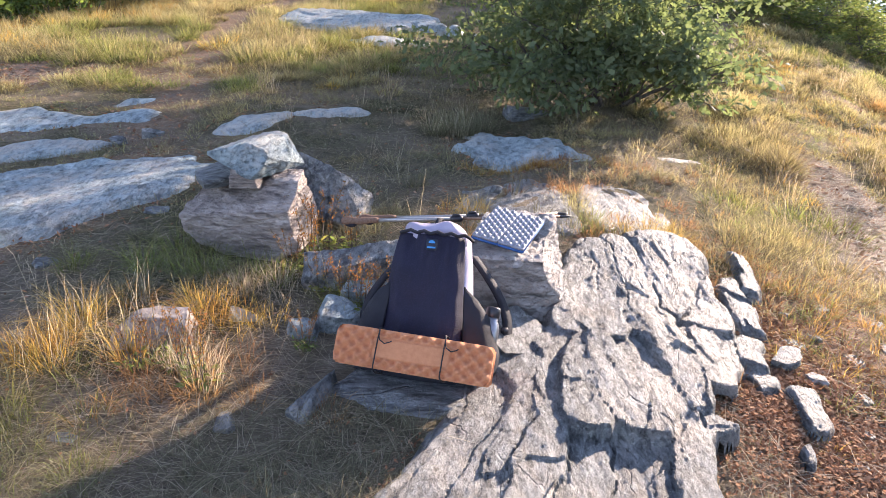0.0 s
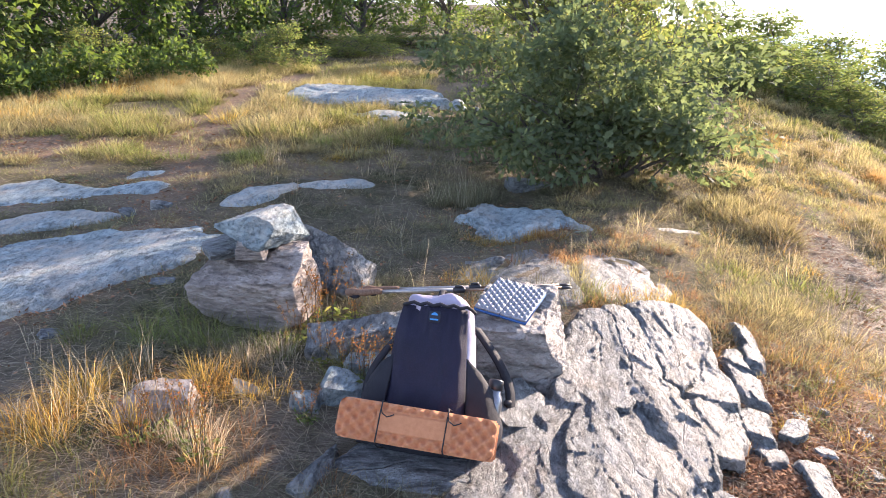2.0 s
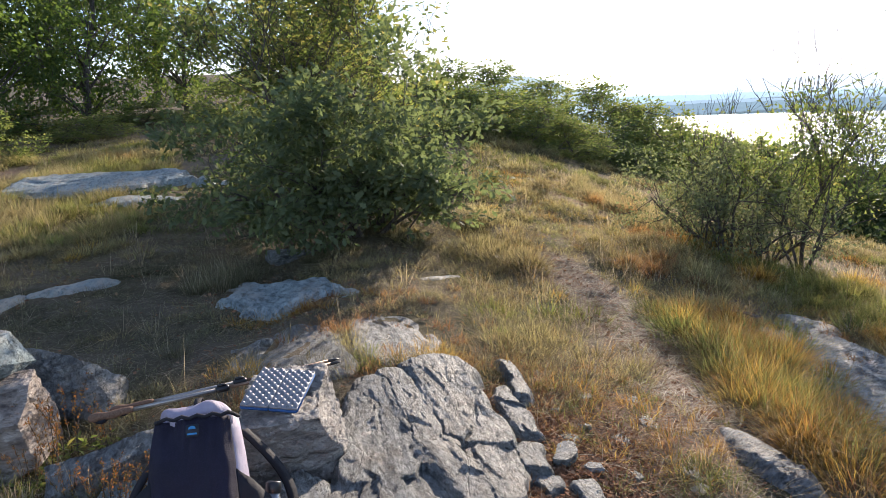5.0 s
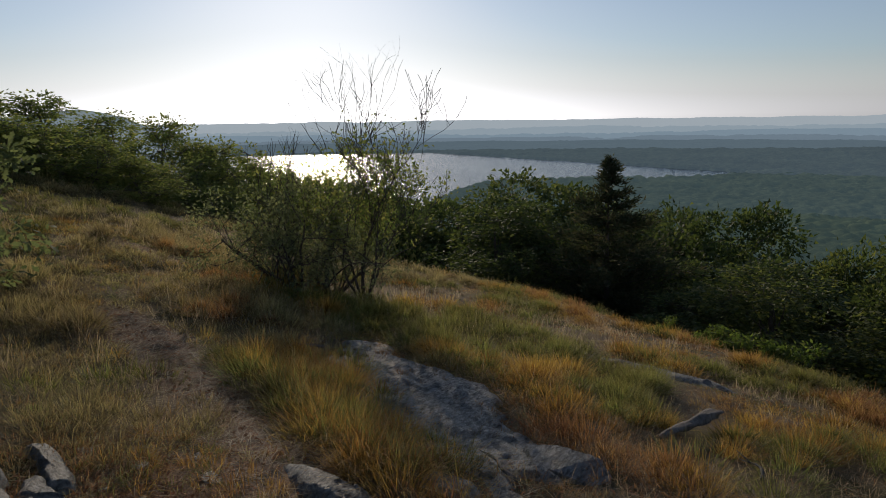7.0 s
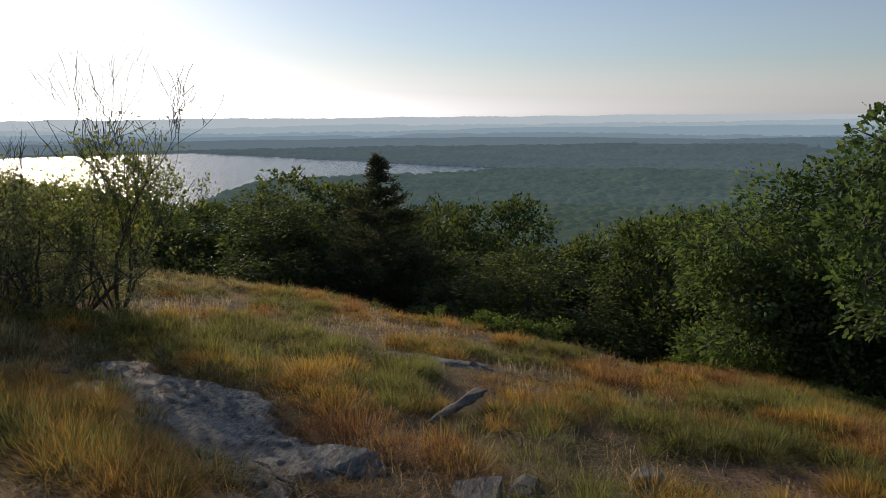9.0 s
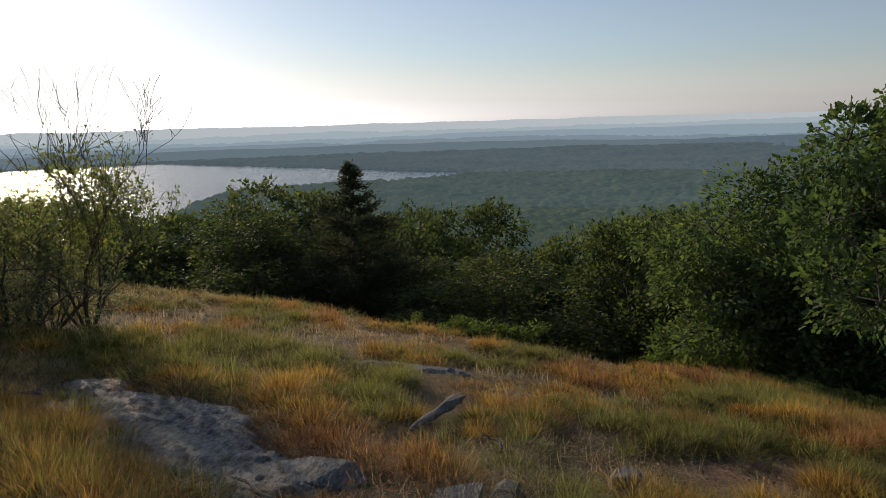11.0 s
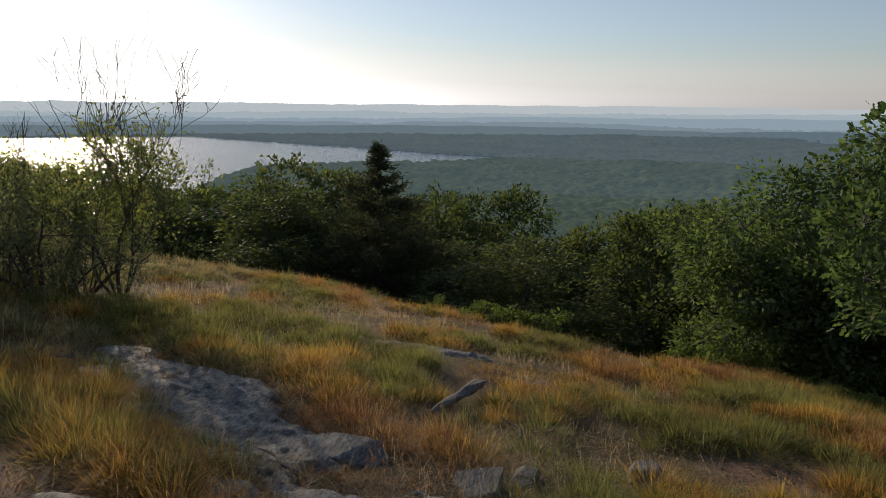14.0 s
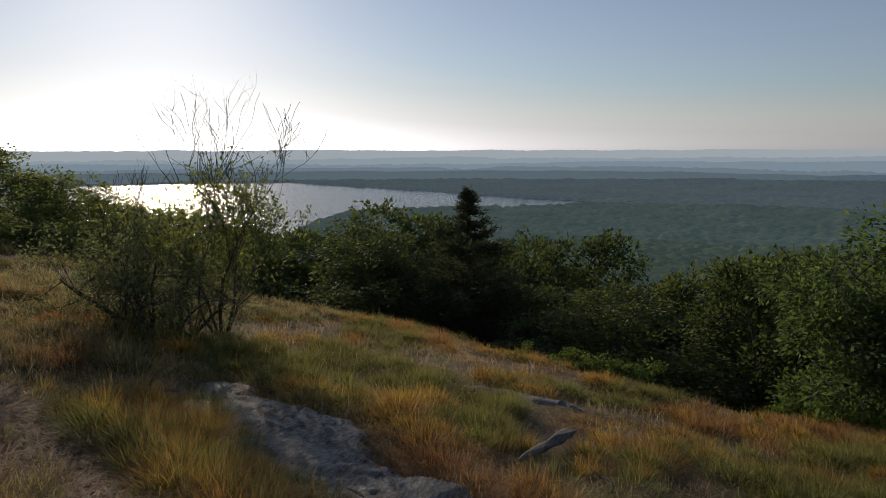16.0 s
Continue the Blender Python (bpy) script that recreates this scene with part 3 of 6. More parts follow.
def grow(rng, start, way, length, radius, level, branches, tips, spread_by=0.7, forks=(3, 5), lift=0.12, steps=5, taper=0.35):
    """A limb that wanders, forks and ends in twigs; tips collects (point, direction, level)."""
    p, d, pts = Vector(start), Vector(way).normalized(), []
    for i in range(steps + 1):
        f = i / steps
        pts.append((p.copy(), radius * (1 - (1 - taper) * f)))
        if level <= 1 and i > 0:
            tips.append((p.copy(), d.copy(), level))
        d = (d + Vector((rng.gauss(0, 0.16), rng.gauss(0, 0.16), rng.gauss(0, 0.10) + lift * 0.5))).normalized()
        p = p + d * (length / steps)
    branches.append(pts)
    if level > 0:
        for _ in range(rng.randint(*forks)):
            f = rng.uniform(0.3, 1.0)
            i = min(int(f * steps), steps - 1)
            a, r = pts[i][0].lerp(pts[i + 1][0], f * steps - i), pts[i][1] * 0.62
            out = Vector((rng.gauss(0, 1), rng.gauss(0, 1), rng.gauss(0.15, 0.6))).normalized()
            grow(rng, a, (d * (1 - spread_by) + out * spread_by), length * rng.uniform(0.42, 0.68), r, level - 1, branches, tips, spread_by, forks, lift, max(3, steps - 1), taper)


LEAF_OAK = np.array([(0, 0, 0), (0.10, 0.16, 0.02), (0.06, 0.26, 0.01), (0.26, 0.42, 0.05), (0.13, 0.52, 0.02), (0.24, 0.74, 0.04), (0.10, 0.82, 0.01), (0, 1, -0.03),
                     (-0.10, 0.82, 0.01), (-0.24, 0.74, 0.04), (-0.13, 0.52, 0.02), (-0.26, 0.42, 0.05), (-0.06, 0.26, 0.01), (-0.10, 0.16, 0.02)])
LEAF_OAK_F = np.array([(0, 1, 13), (1, 2, 13), (2, 12, 13), (2, 3, 12), (3, 11, 12), (3, 4, 11), (4, 10, 11), (4, 5, 10), (5, 9, 10), (5, 6, 9), (6, 8, 9), (6, 7, 8)])
LEAF_PLAIN = np.array([(0, 0, 0), (0.27, 0.45, 0.07), (0, 1, -0.06), (-0.27, 0.45, 0.07)])
LEAF_PLAIN_F = np.array([(0, 1, 2), (0, 2, 3)])
LEAF_MID = np.array([(0, 0, 0), (0.24, 0.38, 0.05), (0.12, 0.55, 0.01), (0.22, 0.78, 0.04), (0, 1, -0.05), (-0.22, 0.78, 0.04), (-0.12, 0.55, 0.01), (-0.24, 0.38, 0.05)])
LEAF_MID_F = np.array([(0, 1, 7), (1, 2, 6), (1, 6, 7), (2, 3, 5), (2, 5, 6), (3, 4, 5)])
LEAF_FAR, LEAF_FAR_F = np.array([(-0.27, 0.25, 0.02), (0.30, 0.35, 0.03), (0.05, 1, -0.05)]), np.array([(0, 1, 2)])


def leaves(name, spots, ways, sizes, material, rng, shape=(LEAF_PLAIN, LEAF_PLAIN_F), droop=0.2, up=0.6):
    """One leaf at each spot, pointing along its way, its face mostly turned to the sky."""
    n = len(spots)
    y = ways + rng.normal(0, 0.55, (n, 3)) - np.array((0, 0, droop))
    y /= np.linalg.norm(y, axis=1)[:, None]
    z = rng.normal(0, 1, (n, 3)) * (1 - up) + np.array((0, 0, up))
    x = np.cross(y, z)
    x /= np.linalg.norm(x, axis=1)[:, None] + 1e-9
    z = np.cross(x, y)
    t, f = shape
    v = spots[:, None, :] + sizes[:, None, None] * (t[None, :, 0:1] * x[:, None] + t[None, :, 1:2] * y[:, None] + t[None, :, 2:3] * z[:, None])
    faces = (f[None] + (np.arange(n) * len(t))[:, None, None]).reshape(-1, 3)
    return mesh_np(name, v.reshape(-1, 3), faces, material)


def leafed(tips, rng, count, reach):
    """Leaf spots scattered round the twigs."""
    k = rng.integers(0, len(tips), count)
    p = np.array([tips[i][0] for i in k]) + rng.normal(0, reach, (count, 3))
    w = np.array([tips[i][1] for i in k]) + rng.normal(0, 0.6, (count, 3))
    return p, w


def woodland_tree(seed, height, radius, bare, count, size, material, label, kind="oak_tree", category="tree", bole=0.05, lobes=26, squash=1.0, shape=(LEAF_FAR, LEAF_FAR_F)):
    """A broad tree: trunk, limbs that reach into lobes of the crown, and a ragged crown of leaves."""
    rng, nr = random.Random(seed), np.random.default_rng(seed)
    branches, spots, ways = [], [], []
    trunk = [(Vector((0, 0, -0.6)), bole * height * 0.42)]
    p, d = Vector((0, 0, -0.6)), Vector((rng.gauss(0, 0.06), rng.gauss(0, 0.06), 1))
    for i in range(7):
        p = p + d * (height * 0.86 + 0.6) / 7
        d = (d + Vector((rng.gauss(0, 0.09), rng.gauss(0, 0.09), 0.1))).normalized()
        trunk.append((p.copy(), bole * height * 0.42 * (1 - 0.9 * (i + 1) / 7) + 0.01))
    branches.append(trunk)
    mid = bare * height + (1 - bare) * height * 0.5
    half = (1 - bare) * height * 0.5
    for _ in range(lobes):
        u = Vector((rng.gauss(0, 1), rng.gauss(0, 1), rng.gauss(0, 0.9))).normalized()
        wide = radius * (1 - 0.35 * max(0, u.z)) * rng.uniform(0.55, 0.98)
        c = Vector((u.x * wide, u.y * wide, mid + u.z * half * rng.uniform(0.75, 1.0) * squash))
        r = radius * rng.uniform(0.30, 0.48)
        i = max(1, min(6, int((c.z / height) * 6)))
        a = trunk[i][0]
        way = c - a
        b = [(a + way * f + Vector((rng.gauss(0, 0.05), rng.gauss(0, 0.05), 0.12 * math.sin(f * 3.1))) * way.length * 0.5 * f * (1 - f) * 4, max(0.006, trunk[i][1] * 0.45 * (1 - f))) for f in (0, 0.25, 0.5, 0.75, 1.0)]
        branches.append(b)
        n = int(count / lobes)
        for _t in range(5):
            e = c + Vector((rng.gauss(0, 1), rng.gauss(0, 1), rng.gauss(0.2, 0.8))).normalized() * r * 0.9
            branches.append([(c, 0.012), (c.lerp(e, 0.55), 0.008), (e, 0.003)])
        sprays = nr.normal(0, 1, (15, 3))
        sprays /= np.linalg.norm(sprays, axis=1)[:, None]
        q = sprays[nr.integers(0, 15, n)] + nr.normal(0, 0.24, (n, 3))
        q /= np.linalg.norm(q, axis=1)[:, None]
        s = nr.uniform(0.3, 1.0, n) ** 0.55
        lump = 1 + 0.35 * vnoise(q[:, 0] * 2.3 + seed, q[:, 1] * 2.3 + c.x, q[:, 2] * 2.3, seed)
        spots.append(np.array(c) + q * (r * s * lump)[:, None] * np.array((1, 1, 0.8)))
        ways.append(q + np.array((0, 0, 0.1)))
    ob = empty(kind, Matrix(), label=label, category=category)
    child("trunk", tube_mesh("trunk", branches[:1], BARK, 8), ob)
    child("branching", tube_mesh("branching", branches[1:], BARK, 4), ob)
    spots, ways = np.concatenate(spots), np.concatenate(ways)
    child("crown", leaves("crown", spots, ways, nr.uniform(0.6, 1.25, len(spots)) * size, material, nr, shape, 0.2, 0.3), ob)
    return ob


def cedar(seed, height, radius, count):
    """A dark, narrow conifer with feathery sprays."""
    rng, nr = random.Random(seed), np.random.default_rng(seed)
    branches = [[(Vector((0.02 * math.sin(f * 9), 0.02 * math.cos(f * 7), height * f - 0.4)), 0.11 * (1 - f) + 0.008) for f in np.linspace(0, 1, 9)]]
    spots, ways = [], []
    for i in range(260):
        f = rng.random() ** 1.15
        z = 0.1 + f * (height - 0.15)
        reach = radius * min(1.0, (1 - f) / 0.78) ** 1.15 * rng.uniform(0.55, 1.2) + 0.03
        a = rng.uniform(0, 2 * math.pi)
        tip = Vector((math.cos(a) * reach, math.sin(a) * reach, z + reach * rng.uniform(0.05, 0.45)))
        root = Vector((0, 0, z))
        branches.append([(root, 0.014), (root.lerp(tip, 0.5), 0.009), (tip, 0.003)])
        n = int(count / 260 * (0.12 + 1.6 * (1 - f)))
        t = nr.uniform(0.15, 1.08, n)
        spots.append(np.array(root)[None] + t[:, None] * np.array(tip - root)[None] + nr.normal(0, 0.03 + 0.12 * (1 - f), (n, 3)))
        ways.append(np.repeat(np.array((tip - root).normalized())[None], n, 0) + nr.normal(0, 0.3, (n, 3)) + np.array((0, 0, 0.4)))
    ob = empty("cedar_tree", Matrix(), label="dark pointed red cedar standing among the oaks", category="tree")
    child("trunk", tube_mesh("trunk", branches[:1], BARK, 8), ob)
    child("branching", tube_mesh("branching", branches[1:], BARK, 4), ob)
    spots, ways = np.concatenate(spots), np.concatenate(ways)
    slim = (LEAF_PLAIN * np.array((0.45, 1, 1)), LEAF_PLAIN_F)
    child("crown", leaves("crown", spots, ways, nr.uniform(0.6, 1.3, len(spots)) * 0.15, NEEDLE, nr, slim, 0.0, 0.3), ob)
    return ob


def at_polar(az, d):
    x, y = d * math.sin(radians(az)), d * math.cos(radians(az))
    return x, y, float(ground_height(x, y))


def stand(ob, az, d, turn, scale=1.0, first=False, sz=None, group=""):
    """Sets a tree on the ground, or a copy of it."""
    x, y, z = at_polar(az, d)
    m = pose(x, y, z - 0.03, 0, 0, turn) @ Matrix.Diagonal((scale, scale, sz or scale, 1))
    if first:
        ob.matrix_world = m
    else:
        ob = copy_thing(ob, m @ Matrix.Diagonal((1 / ob.scale[0], 1 / ob.scale[1], 1 / ob.scale[2], 1)))
    return tagged(ob, group=group)


# oaks below the brow of the hill: azimuth, distance, turn, width scale, crown top as an angle
oak_a = woodland_tree(101, 8.0, 2.7, 0.02, 18000, 0.20, WOOD_LEAF, "broad leafy oak on the slope below the brow")
oak_b = woodland_tree(102, 8.0, 2.4, 0.02, 17500, 0.195, WOOD_LEAF, "rounded leafy oak on the slope below the brow", lobes=22)
oak_c = woodland_tree(103, 8.0, 3.0, 0.0, 18500, 0.20, WOOD_LEAF, "dense dark oak on the slope below the brow", lobes=30)


def crown_top(az, d, el):
    """Height of a tree at that place whose top shows at that angle from the viewpoint."""
    return 1.53 + d * math.tan(radians(el)) + float(settle(*at_polar(az, d)[:2])) - at_polar(az, d)[2]


BROW = (("b", 42, 24, 10, -4.4, 0.9), ("a", 45, 27, 80, -4.9, 0.9), ("c", 49, 22, 140, -7.0, 0.8), ("b", 52.5, 24, 200, -7.3, 0.85), ("a", 56.4, 22, 33, -6.2, 0.8), ("c", 58.5, 19.5, 260, -7.6, 0.62),
        ("b", 61.2, 25, 300, -3.9, 0.95), ("a", 64.5, 29, 15, -6.0, 0.8), ("b", 70.5, 27, 120, -6.7, 0.8), ("a", 73.2, 25, 170, -7.6, 0.75), ("c", 77, 23.5, 210, -8.0, 0.75),
        ("b", 80.5, 20, 250, -10.5, 0.7), ("a", 84.5, 27, 290, -9.6, 0.8), ("c", 79.0, 16.2, 330, -12.2, 0.62), ("b", 86.5, 20, 20, -11.0, 0.72), ("a", 88, 25, 60, -8.9, 0.72),
        ("b", 90.4, 17.5, 100, -7.2, 0.58), ("c", 93.5, 23, 140, -8.6, 0.75), ("a", 96, 17, 180, -8.6, 0.62), ("b", 99, 19, 220, -7.6, 0.75), ("c", 73, 19.5, 99, -12.0, 0.6),
        # last entries: a hidden back row of oaks added to block light from behind
        ("a", 112, 16, 250, -1.0, 0.9), ("b", 118, 18, 290, 0.0, 1.0), ("b", 38.5, 29, 290, -3.4, 0.9), ("c", 68, 28, 40, -9.0, 1.0), ("c", 76, 28, 130, -10.5, 1.0), ("c", 82, 27, 220, -11.5, 1.0), ("c", 89, 27, 310, -10.5, 1.0), ("c", 95, 24, 75, -10.5, 0.95), ("c", 54, 28, 165, -7.5, 1.0))
used = set()
for kind, az, d, turn, el, wide in BROW:
    d = d - (2.0 if az > 50 else 0.5)
    ob = {"a": oak_a, "b": oak_b, "c": oak_c}[kind]
    stand(ob, az, d, turn, wide * 1.22, kind not in used, crown_top(az, d, el) / 8.0 * 0.99, "oaks below the brow")
    used.add(kind)
stand(cedar(104, 6.6, 2.9, 40000), 67.0, 16.8, 0, 1.0, True, crown_top(67.0, 16.8, -3.3) / 6.6)

# the oaks at the end of the slope, nearer than the rest
big = woodland_tree(105, 3.6, 1.75, 0.0, 30000, 0.098, END_LEAF, "dense leafy oak spreading down to the turf at the slope's end", bole=0.03, lobes=44, shape=(LEAF_PLAIN, LEAF_PLAIN_F))
stand(big, 98.4, 11.5, 40, 1.0, True, crown_top(98.4, 11.5, -5.3) / 3.6)
big_b = woodland_tree(106, 5.0, 2.0, 0.05, 30000, 0.10, END_LEAF, "tall leafy oak with bright evening leaves", bole=0.035, lobes=40, shape=(LEAF_PLAIN, LEAF_PLAIN_F))
stand(big_b, 106.0, 11.8, 10, 1.0, True, crown_top(106.0, 11.8, -1.6) / 5.0)
stand(big_b, 117.0, 13.5, 150, 1.1, False, crown_top(117.0, 13.5, 3.0) / 5.0)
slim = woodland_tree(110, 3.7, 1.15, 0.22, 9500, 0.090, END_LEAF, "slim young oak with open leafy boughs on the slope", bole=0.028, lobes=22, shape=(LEAF_MID, LEAF_MID_F))
stand(slim, 111.2, 8.1, 70, 1.0, True, crown_top(111.2, 8.1, 4.3) / 3.7)

# the wood behind the summit
back = woodland_tree(107, 6.0, 2.5, 0.05, 10500, 0.185, OAK_LEAF, "leafy oak at the edge of the summit clearing", lobes=30)
tall = woodland_tree(108, 8.5, 2.8, 0.10, 7500, 0.27, WOOD_LEAF, "tall oak in the wood behind the clearing", lobes=30)
BACK = (("s", -43, 14.0, 0, 0.9), ("s", -35, 15.6, 70, 0.85), ("s", -27, 17.2, 130, 0.8), ("s", -20.5, 19.0, 200, 0.85), ("s", -14, 21, 250, 0.85), ("s", -8, 23.5, 310, 0.9), ("s", -1, 26, 20, 0.8), ("s", 6, 27, 90, 0.7), ("s", 12, 28, 160, 0.65),
        ("t", -38, 20, 40, 0.9), ("t", -31, 22.5, 100, 1.0), ("t", -24, 25, 160, 0.95), ("t", -17, 28, 220, 1.0), ("t", -10, 31, 280, 1.0), ("t", -3, 34, 30, 1.0))
used = set()
for kind, az, d, turn, s in BACK:
    ob = back if kind == "s" else tall
    stand(ob, az, d, turn, s, kind not in used, None, "oaks behind the clearing")
    used.add(kind)
low = woodland_tree(109, 2.4, 1.5, 0.02, 6000, 0.125, SPARSE_LEAF, "bushy scrub oak on the open hillside", "scrub_oak", "shrub", 0.03, 24)
SCRUB = (("x", 11.0, 10.6, 40, 7.4, 0.95), ("x", 8.0, 9.3, 170, 4.6, 0.62), ("x", 21.2, 16, 0, 2.1, 1.0), ("x", 24, 16.5, 60, 1.6, 0.9), ("x", 27, 18, 120, 0.4, 1.0), ("x", 30.5, 19, 180, 0.0, 1.0), ("x", 33.3, 18, 240, -1.7, 0.9), ("x", 36.2, 18, 20, -1.9, 0.9), ("x", 38, 19, 77, -3.3, 0.9),
         ("x", 40.5, 20, 300, -4.1, 0.9), ("x", 28.5, 15.5, 340, -3.0, 0.7), ("x", 32.3, 15.8, 200, -4.2, 0.6), ("x", 35.5, 14.8, 10, -5.4, 0.5), ("x", 18, 18, 150, 1.0, 1.0), ("x", -37, 13.0, 15, 1.6, 0.65), ("x", -27.5, 14.6, 66, 1.0, 0.55), ("x", -14, 15.8, 130, 1.7, 0.6), ("x", -8, 18.6, 190, 1.4, 0.7), ("x", -20, 17.0, 250, 0.6, 0.6), ("x", 0, 22, 310, 1.2, 0.9), ("x", 8, 23, 5, 1.3, 0.9), ("x", 3, 17.5, 80, 3.6, 0.9), ("x", 10, 16.5, 150, 4.0, 0.9), ("x", 15, 16.8, 20, 3.4, 0.9), ("x", 24, 14.6, 45, -0.8, 0.7), ("x", 26.5, 14.8, 200, -1.4, 0.7), ("x", 30, 14.4, 300, -3.0, 0.6), ("x", 21, 14.2, 110, 0.2, 0.7), ("x", 34, 16.5, 250, -3.0, 0.8), ("x", -16, 20.5, 30, 2.2, 1.0), ("x", -11, 21.5, 80, 2.2, 1.0), ("x", -4, 22.5, 140, 2.2, 1.1), ("x", -24, 18.5, 290, 1.6, 0.9), ("x", -32, 16.5, 340, 1.6, 0.9), ("x", 43.5, 19, 33, -5.0, 1.0), ("x", 47, 18.5, 95, -7.0, 0.9))
for n, (_, az, d, turn, el, wide) in enumerate(SCRUB):
    stand(low, az, d, turn, wide, n == 0, crown_top(az, d, el) / 2.4, "scrub oaks on the hillside")


def shrub(seed, name, stems, height, reach, count, size, material, label, shape, flat=1.0, low_leaves=0.0, depth=3, girth=0.020):
    """A many-stemmed bush: stems, forking branches, single leaves on the twigs."""
    rng, nr = random.Random(seed), np.random.default_rng(seed)
    branches, tips = [], []
    for _ in range(stems):
        a, lean = rng.uniform(0, 2 * math.pi), rng.uniform(0.15, 1.3) * reach / height
        grow(rng, (0.14 * math.cos(a), 0.14 * math.sin(a), -0.05), (math.cos(a) * lean, math.sin(a) * lean, flat), height * rng.uniform(0.62, 0.9), girth, depth, branches, tips, 0.62, (3, 4), 0.05)
    zs, rs = sorted(t[0].z for t in tips), sorted(math.hypot(t[0].x, t[0].y) for t in tips)
    fz, fr = height / zs[int(len(zs) * 0.985)], reach / rs[int(len(rs) * 0.95)]
    branches = [[(Vector((p.x * fr, p.y * fr, p.z * fz)), r) for p, r in b] for b in branches]
    tips = [(Vector((p.x * fr, p.y * fr, p.z * fz)), d, l) for p, d, l in tips]
    ob = empty(name, Matrix(), label=label, category="shrub")
    child("branching", tube_mesh("branching", branches, BARK, 4), ob)
    p, w = leafed([t for t in tips if t[0].z > low_leaves], nr, count, 0.02 + 0.0226 * height)
    keep = p[:, 2] > 0.04
    p, w = p[keep], w[keep]
    child("foliage", leaves("foliage", p, w, nr.uniform(0.55, 1.2, len(p)) * size, material, nr, shape, 0.25, 0.55), ob)
    return ob


oak = (LEAF_OAK, LEAF_OAK_F)
near = shrub(201, "scrub_oak", 19, 1.55, 1.45, 17000, 0.088, SCRUB_LEAF, "dense scrub oak bush shading the turf behind the rucksack", oak)
near.matrix_world = pose(1.42, 6.38, float(ground_height(1.42, 6.38)))


def slender_tree(seed, stems, height, lean, count, size, leaf_from, leaf_to, label, reach=0.05, forks=(3, 5), girth=0.024, whips=0):
    """A thin, many-stemmed young tree whose top twigs stand bare where its leaves are gone."""
    rng, nr = random.Random(seed), np.random.default_rng(seed)
    branches, tips = [], []
    for k in range(stems):
        a = 2 * math.pi * k / stems + rng.uniform(-0.4, 0.4)
        slope = rng.uniform(0.25, 1.0) * lean if k else 0.06
        grow(rng, (0.05 * math.cos(a), 0.05 * math.sin(a), -0.06), (slope * math.cos(a), slope * math.sin(a), 1), height * (0.62 if k else 0.80) * rng.uniform(0.85, 1.0), girth * (0.7 if k else 1), 3, branches, tips, 0.42, forks, 0.28, 7, 0.2)
    top = max(p[0].z for b in branches for p in b)
    f = height / top
    branches = [[(Vector((p.x, p.y, p.z * f)), max(r, 0.0026)) for p, r in b] for b in branches]
    tips = [(Vector((p.x, p.y, p.z * f)), d, l) for p, d, l in tips]
    full = [t for t in tips if leaf_from * height < t[0].z and rng.random() < np.clip((leaf_to * height - t[0].z) / (0.3 * height), 0, 1)]
    crown = [t[0] for t in tips if 0.42 * height < t[0].z < 0.85 * height]
    for k in range(whips):
        aim = Vector((math.cos(k * 2.4), math.sin(k * 2.4), 0)) * 0.55 * ((k * 0.618) % 1)
        p = min(crown, key=lambda c: (Vector((c.x, c.y, 0)) - aim).length - 0.15 * c.z)
        way = (p.x * 0.45 + rng.gauss(0, 0.22), p.y * 0.45 + rng.gauss(0, 0.22), 1)
        top = height * (1.10 - 0.25 * math.hypot(p.x, p.y))
        grow(rng, p, way, max(0.25, top - p.z) * rng.uniform(0.7, 1.0), 0.0040, 1, branches, [], 0.42, (2, 3), 0.05, 8, 0.4)
    ob = empty("young_tree", Matrix(), label=label, category="tree")
    child("branching", tube_mesh("branching", branches, BARK, 5), ob)
    p, w = leafed(full, nr, count, reach)
    slim = (LEAF_PLAIN * np.array((0.85, 1, 1)), LEAF_PLAIN_F)
    child("foliage", leaves("foliage", p, w, nr.uniform(0.55, 1.2, count) * size, SPARSE_LEAF, nr, slim, 0.5, 0.4), ob)
    return ob


bare_tree = slender_tree(202, 7, 2.75, 0.50, 4600, 0.056, 0.04, 0.80, "young tree with thinning yellow-green leaves and bare top twigs", 0.06, (3, 5), 0.026, 26)
bare_tree.matrix_world = pose(6.0, 5.45, float(ground_height(6.0, 5.45)), 0, 0, 30)
twigs = slender_tree(207, 4, 1.75, 0.45, 450, 0.062, 0.25, 0.95, "half-bare sapling with grey twigs beside the young tree", 0.05, (3, 4), 0.014, 10)
twigs.matrix_world = pose(5.55, 6.25, float(ground_height(5.55, 6.25)), 0, 0, 80)
side = shrub(203, "leafy_bush", 16, 1.25, 1.2, 8200, 0.047, BUSH_LEAF, "leafy bush beside the half-bare young tree", (LEAF_PLAIN, LEAF_PLAIN_F), 0.55)
side.matrix_world = pose(5.42, 5.88, float(ground_height(5.42, 5.88)))
lower = copy_thing(side, pose(5.80, 5.80, float(ground_height(5.80, 5.80)), 0, 0, 130) @ Matrix.Scale(0.62, 4))
tagged(lower, "low leafy bush at the foot of the half-bare young tree", "shrub")
sapling = slender_tree(204, 6, 3.9, 0.95, 8600, 0.076, 0.15, 1.4, "young cherry tree with drooping leaves behind the scrub oak", 0.08, (4, 6), 0.035)
sapling.matrix_world = pose(1.45, 8.4, float(ground_height(1.45, 8.4)), 0, 0, 100) @ Matrix.Diagonal((1.42, 1.42, 1, 1))

